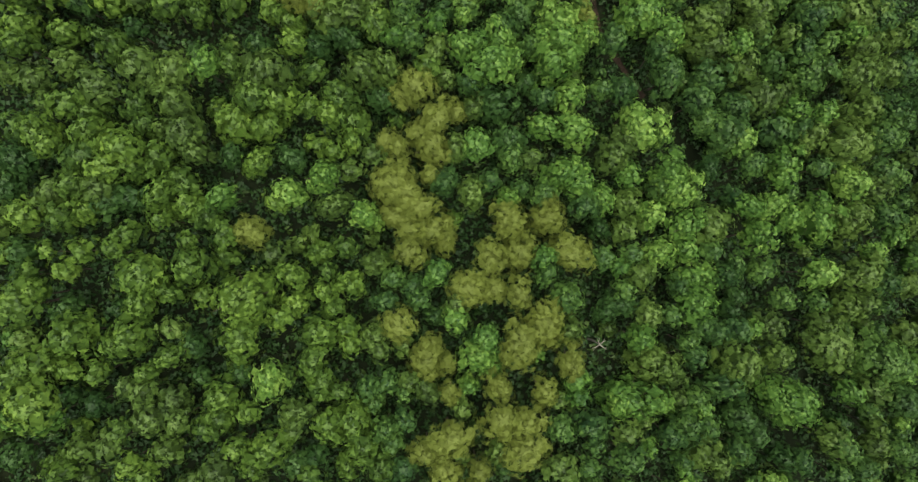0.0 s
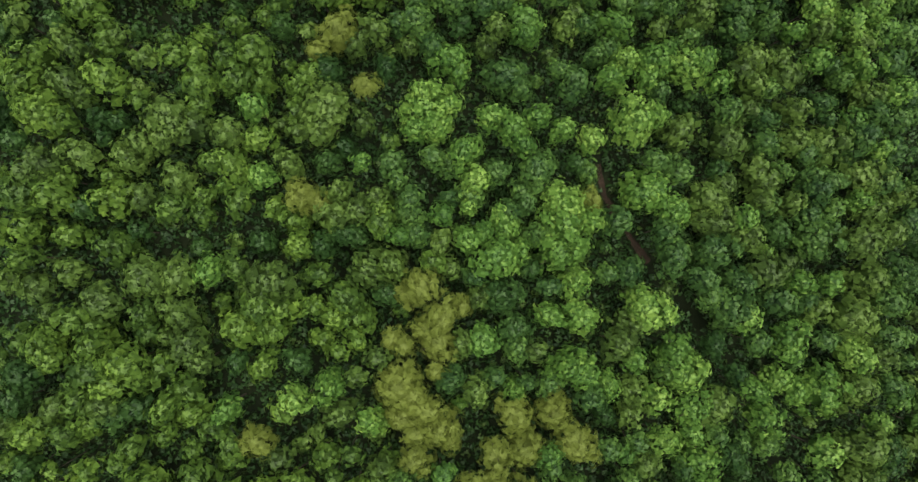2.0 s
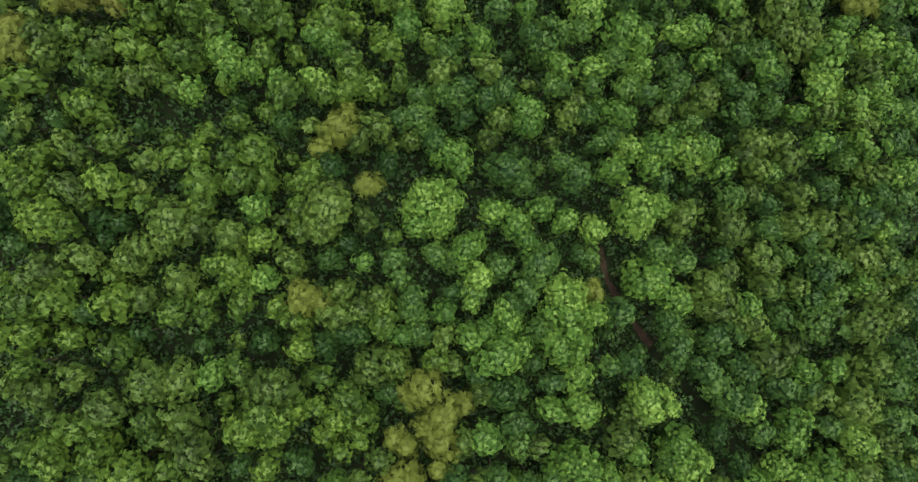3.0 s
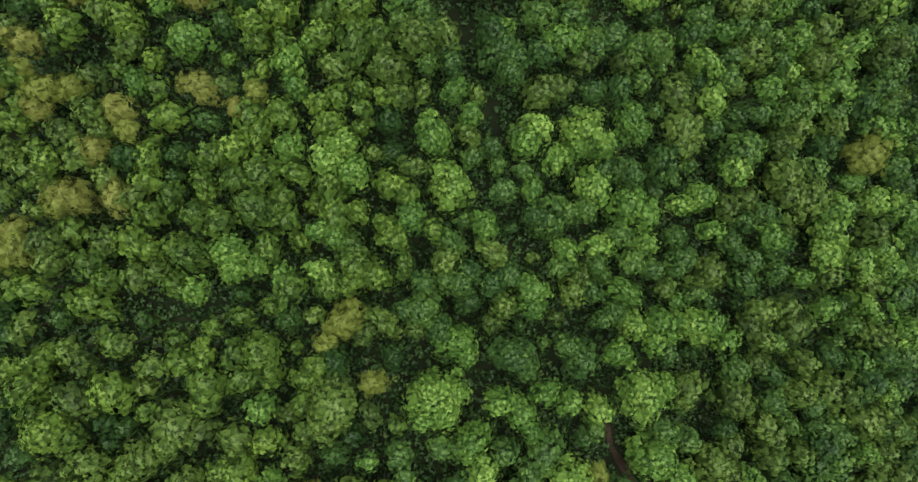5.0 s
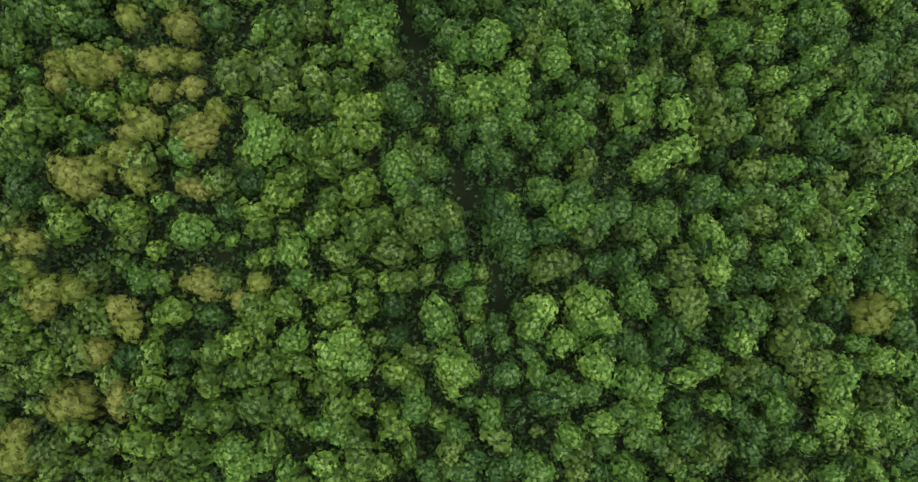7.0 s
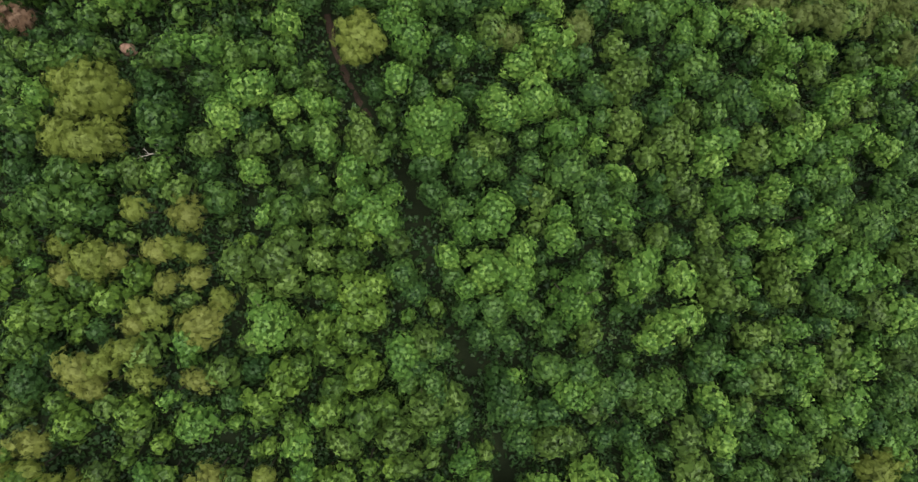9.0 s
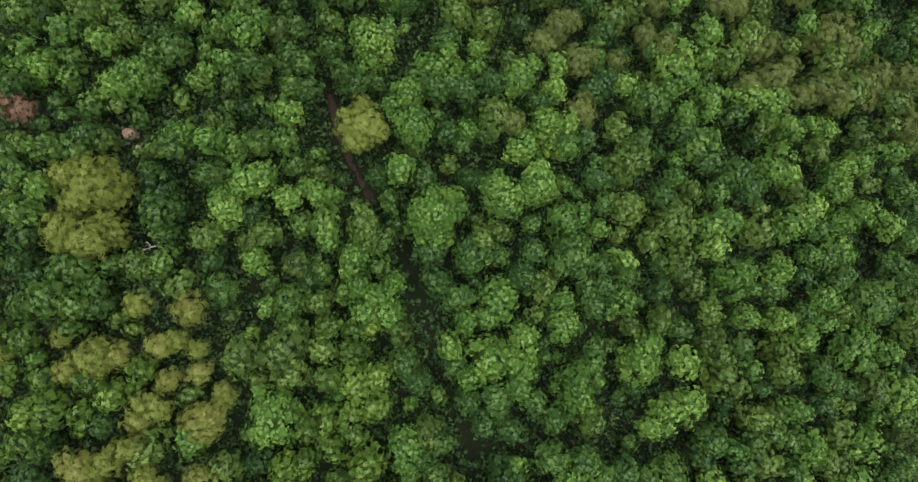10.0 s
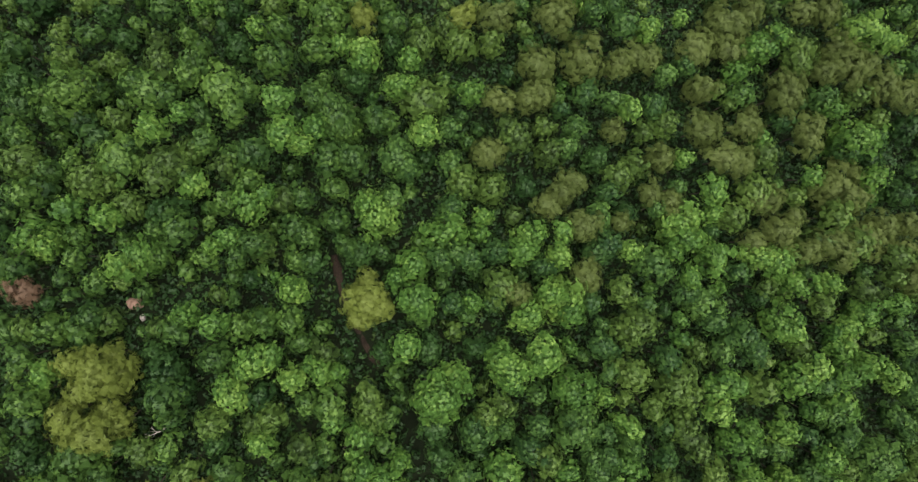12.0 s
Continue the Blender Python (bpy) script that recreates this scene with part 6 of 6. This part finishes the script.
plant("g", 23.7, 185.7, 2.4, 0.7)
plant("p", 27.4, 177.1, 2.8, 0.9)
plant("g", 28.7, 183.8, 2.4, 1.1)
plant("p", 30.2, 178.8, 2.4, 0.1)
plant("f", 32.3, 183.3, 2.8, 1.8)
plant("p", 32.8, 178.6, 2.5, -0.3)
plant("g", 34.9, 175.8, 2.0, 0.9)
plant("f", 38.2, 185.4, 1.5, 0.4)
plant("g", 38.3, 177.6, 2.4, 0.4)
plant("p", 39.9, 180.2, 3.1, 2.1)
plant("p", 45.9, 180.4, 2.6, 1.7)
plant("p", 46.0, 185.0, 4.4, 1.3)
plant("f", 46.8, 176.8, 2.4, 1.2)
plant("f", 49.8, 179.9, 2.2, 1.7)
plant("f", 51.8, 181.2, 3.5, 2.4)
plant("f", 55.5, 183.6, 2.5, -0.2)
plant("o", 57.6, 178.9, 3.4, 0.9)
plant("o", 59.7, 181.4, 3.2, -0.3)
plant("p", 62.1, 177.3, 2.7, 1.5)
plant("p", 66.0, 178.3, 4.0, 2.7)
plant("p", 66.1, 181.6, 3.1, -0.0)
plant("f", 69.3, 184.3, 4.2, 3.3)
plant("p", 69.7, 178.7, 2.7, 1.4)
plant("f", 72.3, 183.6, 3.0, 1.7)
plant("p", 72.4, 175.2, 3.0, 1.6)
plant("f", 76.9, 183.5, 2.6, -0.1)
plant("p", 78.1, 174.3, 3.3, 0.4)

# trees about 192 m north
plant("p", 49.6, 186.7, 2.7, 1.7)
plant("p", 61.0, 188.1, 2.8, -0.3)
plant("p", 63.9, 187.6, 2.7, 1.4)

# undergrowth and lesser trees that fill the wood between the trees above
FILL = np.random.default_rng(5)


def zone(x, y):
    """Species that prevail at a place."""
    u = FILL.uniform()
    yellow = max(math.exp(-((x + 2) / 9) ** 2 - ((y + 8) / 18) ** 2), 0.4 * math.exp(-((x + 48) / 14) ** 2 - ((y - 108) / 25) ** 2), 0.7 * math.exp(-((x - 52) / 22) ** 2 - ((y - 172) / 22) ** 2))
    if u < 0.7 * yellow:
        return ("p" if y > 130 and x > 5 else "y") if FILL.uniform() < 0.6 else "o"
    return FILL.choice([("c" if y > 116 else "h") if x < 0 else "g", "d", "f", "o"], p=[0.48, 0.22, 0.10, 0.20] if x < 10 else [0.45, 0.18, 0.17, 0.20])


CLEARINGS = [(50.4, -5.7), (51.7, -14.4), (51.7, -26.1), (24.5, -3.8), (25, -15), (15.6, -19.5), (-45, -23), (-51, 18.7), (24, 46), (24, 50.6), (29, 99), (25.5, 98), (-44, 127), (-44.4, 139.5), (6.6, 138.4), (-5, 123), (-10.8, 159.7), (-29.7, 166.8), (73.7, 124), (78, 136.3)]


def fill(tries, rmin, rmax, gap, low, clear):
    P = [(p[0], p[1], p[2]) for p in PLANTED]
    cells = {}
    for x, y, r in P:
        cells.setdefault((int(x // 8), int(y // 8)), []).append((x, y, r))
    for _ in range(tries):
        x, y, r = FILL.uniform(-73, 90), FILL.uniform(-41, 200), FILL.uniform(rmin, rmax)
        kept = 1.0 if open_track(y) else 0.2
        if float(track_distance(np.array([x]), np.array([y]))[0]) < kept * (clear + 0.5 * r):
            continue
        if any(math.hypot(x - a, y - b) < 1.6 + 0.8 * r for a, b in CLEARINGS):
            continue
        near = [q for i in (-1, 0, 1) for j in (-1, 0, 1) for q in cells.get((int(x // 8) + i, int(y // 8) + j), ())]
        if any(math.hypot(x - a, y - b) < gap * (r + s) for a, b, s in near):
            continue
        cells.setdefault((int(x // 8), int(y // 8)), []).append((x, y, r))
        plant(zone(x, y), x, y, r, FILL.uniform(-low, -1.2) - 0.35 * (2.6 - r))


fill(5000, 1.9, 3.0, 0.88, 3.2, 1.7)
fill(5500, 1.2, 2.0, 0.70, 4.8, 1.3)

NAMES = {
    "g": ("broadleaf_tree", "mid-green tree with a domed crown"),
    "h": ("broadleaf_tree", "warm green tree with a clumpy crown"),
    "c": ("broadleaf_tree", "plain green tree with a lobed crown"),
    "f": ("broadleaf_tree", "fresh bright-green tree with a domed crown"),
    "d": ("broadleaf_tree", "dark-green tree with a dense crown"),
    "o": ("broadleaf_tree", "dull olive-green tree with a loose crown"),
    "y": ("feathery_tree", "yellowish-olive tree with a soft feathery crown"),
    "w": ("feathery_tree", "ochre-tinged olive tree with a soft feathery crown"),
    "p": ("feathery_tree", "greyish-olive conifer with a soft feathery crown"),
    "r": ("withered_tree", "withered pinkish-brown tree among green crowns"),
}


def describe(x, y, r, kind):
    """Name and label of a tree by its kind, its size and what it stands beside."""
    name, label = NAMES[kind]
    if r > 3.6:
        label = "large spreading " + label
    elif r < 2.2:
        label = "slender small " + label
    if float(track_distance(np.array([x]), np.array([y]))[0]) < 3 + r:
        label += " beside the track"
    return name, label


KINDS = list(LEAF)


def pick(r, kind, salt):
    return min(SIZES, key=lambda s: abs(math.log(s / r))), HABIT[kind], salt % 4


def stem(rng, top, r):
    """Trunk and limbs for a tree whose crown's middle lies top metres up: a list of tubes."""
    b = 0.035 * top ** 0.5 * (0.6 + 0.25 * r)
    lean = rng.normal(0, 0.25, 2)
    z = np.array([-0.4, 0.3, top * 0.35, top * 0.7, top + 0.2 * r])
    f = np.clip(z / top, 0, 1)
    trunk = tube(np.stack([lean[0] * np.sin(f * 3), lean[1] * np.sin(f * 3), z], 1), b * np.array([1.7, 1.15, 0.9, 0.65, 0.25]))
    limbs = []
    for k in range(4):
        a = k * 1.57 + rng.uniform(0, 0.9)
        h = top * rng.uniform(0.55, 0.8)
        s = np.array([0, 0.35, 0.75])[:, None] * r * np.array([[math.cos(a), math.sin(a), 0]])
        s[:, 2] = h + np.array([0, 0.3, 0.75]) * 0.9 * r * 0.8
        s[:, :2] += np.array([lean[0], lean[1]]) * math.sin(3 * h / top)
        limbs.append(tube(s, b * np.array([0.45, 0.3, 0.12]), 5))
    return trunk, limbs


CROWN_MESH, STEM_MESH = {}, {}


def tree_thing(x, y, r, up, kind, salt):
    """A tree of its own: trunk, limbs and crown under an empty at its foot."""
    rng = np.random.default_rng(salt + 1000)
    key = pick(r, kind, salt)
    size = key[0]
    foot = float(ground_height(np.array([x]), np.array([y]))[0])
    mid = float(canopy(x, y)) + up - 0.55 * r
    name, label = describe(x, y, r, kind)
    tree = tagged(new(name), label, "tree", "feathery trees of the wood" if kind in "ypw" else "trees of the wood")
    s = r / size
    tree.matrix_world = pose(x, y, foot)
    if (key, kind) not in CROWN_MESH:
        v, t, tone = SHAPES[key]
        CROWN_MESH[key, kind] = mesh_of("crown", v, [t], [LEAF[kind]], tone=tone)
    c = new("crown", CROWN_MESH[key, kind])
    c.parent = tree
    c.matrix_basis = Matrix.LocRotScale((0, 0, mid - foot), Euler((0, 0, rng.uniform(0, 6.28))), (s * rng.uniform(0.84, 1.16), s * rng.uniform(0.84, 1.16), s * rng.uniform(0.9, 1.15)))
    top = round(max(mid - foot, 3.0))
    if (top, size) not in STEM_MESH:
        tr, li = stem(rng, top, size)
        STEM_MESH[top, size] = [mesh_of("trunk", tr[0], [tr[1]], [BARK], smooth=True)] + [mesh_of("limb", v, [q], [BARK], smooth=True) for v, q in li]
    for k, me in enumerate(STEM_MESH[top, size]):
        o = new("limb" if k else "trunk", me)
        o.parent = tree
    return tree


def wood(rows):
    """All the lesser trees as one body of stuff."""
    V, T, Q, TONE, ST, SQ = [], [], [], [], [], []
    base = 0
    for n, (x, y, r, up, kind) in enumerate(rows):
        rng = np.random.default_rng(n)
        key = pick(r, kind, n)
        v, t, tone = SHAPES[key]
        s = r / key[0]
        a = rng.uniform(0, 6.28)
        ca, sa = math.cos(a) * s, math.sin(a) * s
        foot = float(ground_height(np.array([x]), np.array([y]))[0])
        mid = max(float(canopy(x, y)) + up - 0.55 * r, foot + 1.5)
        vx, vy = v[:, 0] * rng.uniform(0.84, 1.16), v[:, 1] * rng.uniform(0.84, 1.16)
        V.append(np.stack([vx * ca - vy * sa + x, vx * sa + vy * ca + y, v[:, 2] * s * rng.uniform(0.9, 1.15) + mid], 1))
        T.append(t + base)
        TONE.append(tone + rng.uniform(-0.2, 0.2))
        ST.append(np.full(len(t), KINDS.index(kind)))
        base += len(v)
        (tv, tq), _ = stem(rng, max(mid - foot, 0.8), r)
        V.append(tv + (x, y, foot))
        Q.append(tq + base)
        TONE.append(np.zeros(len(tv)))
        SQ.append(np.full(len(tq), len(KINDS)))
        base += len(tv)
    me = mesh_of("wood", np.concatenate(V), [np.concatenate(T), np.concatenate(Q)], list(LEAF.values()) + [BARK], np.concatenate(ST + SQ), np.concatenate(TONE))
    return tagged(new("wood", me), "dense mixed green woodland of lesser trees", "woodland", kind="stuff")


def undergrowth():
    """Low shrubs and ferns that cover the forest floor: little domes of leaves in uneven thickets."""
    gx, gy = np.meshgrid(np.arange(-70, 86, 1.05), np.arange(-44, 202, 1.05))
    x, y = gx.ravel() + FILL.uniform(-0.5, 0.5, gx.size), gy.ravel() + FILL.uniform(-0.5, 0.5, gx.size)
    bare = np.array([open_track(v) for v in y]) * 1.15
    ok = track_distance(x, y) > bare + FILL.uniform(-0.6, 0.1, x.size)
    x, y = x[ok], y[ok]
    n, per = len(x), 10
    tall = 0.5 + 1.1 * (0.5 + 0.5 * np.sin(x * 0.9 + 2 * np.sin(y * 0.31)) * np.cos(y * 0.8 + np.sin(x * 0.4))) + FILL.uniform(0, 0.6, n)
    foot = np.stack([x, y, ground_height(x, y)], 1)
    w = unit(FILL.normal(size=(n, per, 3)) * (1, 1, 0.6) + (0, 0, 0.7))
    at = foot[:, None] + w * np.stack([np.full(n, 0.62), np.full(n, 0.62), tall], 1)[:, None] * FILL.uniform(0.7, 1.05, (n, per, 1))
    nor = unit(w + FILL.normal(0, 0.2, (n, per, 3)) + (0, 0, 0.5))
    side = unit(np.cross(nor, FILL.normal(size=(n, per, 3))))
    fwd = np.cross(nor, side)
    size = 0.37 * FILL.uniform(0.6, 1.3, (n, per, 1))
    tri = np.stack([at - fwd * size * 0.5 + side * size * 0.6, at - fwd * size * 0.5 - side * size * 0.6, at + fwd * size], 2)
    # low mean tone: the shade between the crowns put into the leaf colour
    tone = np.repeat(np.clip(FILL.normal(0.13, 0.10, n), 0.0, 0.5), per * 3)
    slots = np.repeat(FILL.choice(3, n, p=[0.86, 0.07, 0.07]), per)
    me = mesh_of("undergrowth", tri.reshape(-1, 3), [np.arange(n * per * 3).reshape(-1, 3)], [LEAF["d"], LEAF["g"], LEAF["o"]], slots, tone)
    return tagged(new("undergrowth", me), "dark green shrubs and ferns under the trees", "undergrowth", kind="stuff")


ORDER = sorted(range(len(PLANTED)), key=lambda i: -PLANTED[i][2] - (PLANTED[i][4] == "f"))
SINGLE = [i for i in ORDER if PLANTED[i][4] not in "yrpw"][:300] + [i for i in ORDER if PLANTED[i][4] in "yrpw"][:230]
for i in SINGLE:
    tree_thing(*PLANTED[i], i)
chosen = set(SINGLE)
wood([p for i, p in enumerate(PLANTED) if i not in chosen])
undergrowth()


def far_woods():
    """The same wood, in coarser crowns, that goes on round the place."""
    rng = np.random.default_rng(77)
    V, T, ST, TONE = [], [], [], []
    base = 0
    for gx in np.arange(-170, 190, 7.6):
        for gy in np.arange(-140, 300, 7.6):
            x, y = gx + rng.uniform(-3.2, 3.2), gy + rng.uniform(-3.2, 3.2)
            if -73.5 < x < 90.5 and -43 < y < 201.5:
                continue
            r = rng.uniform(3.8, 5.6)
            z = float(ground_height(np.array([x]), np.array([y]))[0])
            c = np.array((x, y, z + TREE - 0.9 * r))
            V.append(c + ICO_V * 0.78 * r * rng.uniform(0.85, 1.15, (12, 1)))
            T.append(ICO_F + base)
            base += 12
            n = 120
            d = dome(rng, n, 1.3, 0.12)
            turn = np.arctan2(d[:, 1], d[:, 0])
            reach = r * (1 + 0.12 * np.sin(3 * turn + rng.uniform(0, 6.28)) + 0.10 * np.sin(5 * turn + 6 * d[:, 2]) + rng.normal(0, 0.06, n))
            at = c + d * reach[:, None] * (1, 1, 1.15)
            nor = unit(d + rng.normal(0, 0.25, (n, 3)))
            side = unit(np.cross(nor, rng.normal(size=(n, 3))))
            fwd = np.cross(side, nor)
            size = 1.0 * rng.uniform(0.7, 1.3, (n, 1))
            V.append(np.stack([at - fwd * size * 0.6 + side * size * 0.6, at - fwd * size * 0.6 - side * size * 0.6, at + fwd * size], 1).reshape(-1, 3))
            T.append(np.arange(n * 3).reshape(n, 3) + base)
            base += n * 3
            tone, kind = rng.uniform(0.35, 0.75), rng.integers(0, 3)
            # first 12 values: core 0.1 darker, inner shade put into its colour
            TONE.append(np.concatenate([np.full(12, tone - 0.1), np.repeat(tone + rng.normal(0, 0.10, n), 3)]))
            ST.append(np.full(20 + n, kind))
    me = mesh_of("far_woods", np.concatenate(V), [np.concatenate(T)], [LEAF["g"], LEAF["d"], LEAF["o"]], np.concatenate(ST), np.concatenate(TONE))
    return tagged(new("far_woods", me), "green wooded hillside all round the place", "woodland", kind="stuff")


far_woods()


def dead_tree(x, y, top, branches, label):
    """A bare bleached tree: a trunk and forked branches given by their bends relative to its head."""
    foot = float(ground_height(np.array([x]), np.array([y]))[0])
    h = top - foot
    tree = tagged(new("dead_tree"), label, "dead tree")
    tree.matrix_world = pose(x, y, foot)
    v, q = tube([(0, 0, -0.3), (0.1, 0.05, 0.4 * h), (-0.05, 0.1, 0.75 * h), (0, 0, h)], [0.17, 0.13, 0.10, 0.07], 8)
    new("trunk", mesh_of("trunk", v, [q], [PALE_WOOD], smooth=True)).parent = tree
    for bends in branches:
        p = np.array([(0, 0, 0)] + bends, float) + (0, 0, h - 0.1)
        v, q = tube(p, np.linspace(0.07, 0.022, len(p)), 6)
        branch = new("branch", mesh_of("branch", v, [q], [PALE_WOOD], smooth=True))
        branch.parent = tree
        for k in range(2, len(p)):
            a, side = p[k - 1], np.cross(p[k] - p[k - 1], (0, 0, 1)) * (0.7 if k % 2 else -0.7)
            v, q = tube([a, a + side * 0.5 + (p[k] - a) * 0.4, a + side + (p[k] - a) * 0.9], [0.025, 0.018, 0.010], 5)
            new("twig", mesh_of("twig", v, [q], [PALE_WOOD], smooth=True)).parent = branch
    return tree


dead_tree(-37.9, 124.3, 23.5, [
    [(-0.7, -0.1, 0.25), (-1.1, 0.35, 0.4), (-1.4, 0.5, 0.45)],
    [(-0.8, -0.25, 0.3), (-1.5, -0.5, 0.4), (-2.1, -0.75, 0.35)],
    [(0.35, 0.35, 0.3), (0.5, 0.95, 0.5), (1.1, 1.35, 0.6), (1.9, 1.2, 0.55)],
    [(0.45, 0.8, 0.5), (0.8, 1.5, 0.8)],
], "bare bleached dead tree with forked branches among green crowns")
dead_tree(23.6, -11.7, 29.4, [
    [(-0.6, -0.3, 0.2), (-1.1, -0.4, 0.3)],
    [(0.3, 0.4, 0.3), (0.7, 0.6, 0.4)],
    [(0.5, -0.4, 0.1), (0.9, -0.7, 0.1)],
    [(-0.3, 0.5, 0.4), (-0.2, 0.9, 0.5)],
], "small bare dead tree with pale twigs in a gap")


def rock(x, y, size, material, label, seed):
    """A weathered boulder half sunk into the ground."""
    bm = bmesh.new()
    bmesh.ops.create_icosphere(bm, subdivisions=3, radius=1)
    noise.seed_set(seed)
    for v in bm.verts:
        n = v.co.normalized()
        v.co = n * (1 + 0.28 * noise.noise(n * 1.3 + Vector((seed, 0, 0))) + 0.08 * noise.noise(n * 4))
        v.co = Vector((v.co.x * size[0], v.co.y * size[1], v.co.z * size[2]))
    me = bpy.data.meshes.new("rock")
    bm.to_mesh(me)
    bm.free()
    me.materials.append(material)
    ob = tagged(new("rock", me), label, "rock")
    ob.location = (x, y, float(ground_height(np.array([x]), np.array([y]))[0]) + 0.35 * size[2])
    return ob


PINK_STONE = rough_material("pinkish_stone", [(0.3, (0.17, 0.105, 0.075)), (0.7, (0.31, 0.205, 0.15))], 1.2, 8.0)
GREY_STONE = rough_material("pale_stone", [(0.3, (0.20, 0.18, 0.155)), (0.7, (0.38, 0.34, 0.30))], 1.2, 8.0)
rock(-44.9, 140.4, (1.1, 0.9, 1.0), PINK_STONE, "pinkish-brown boulder in a gap between the trees", 3)
rock(-43.7, 138.4, (0.42, 0.5, 0.5), GREY_STONE, "small pale stone in a gap between the trees", 8)
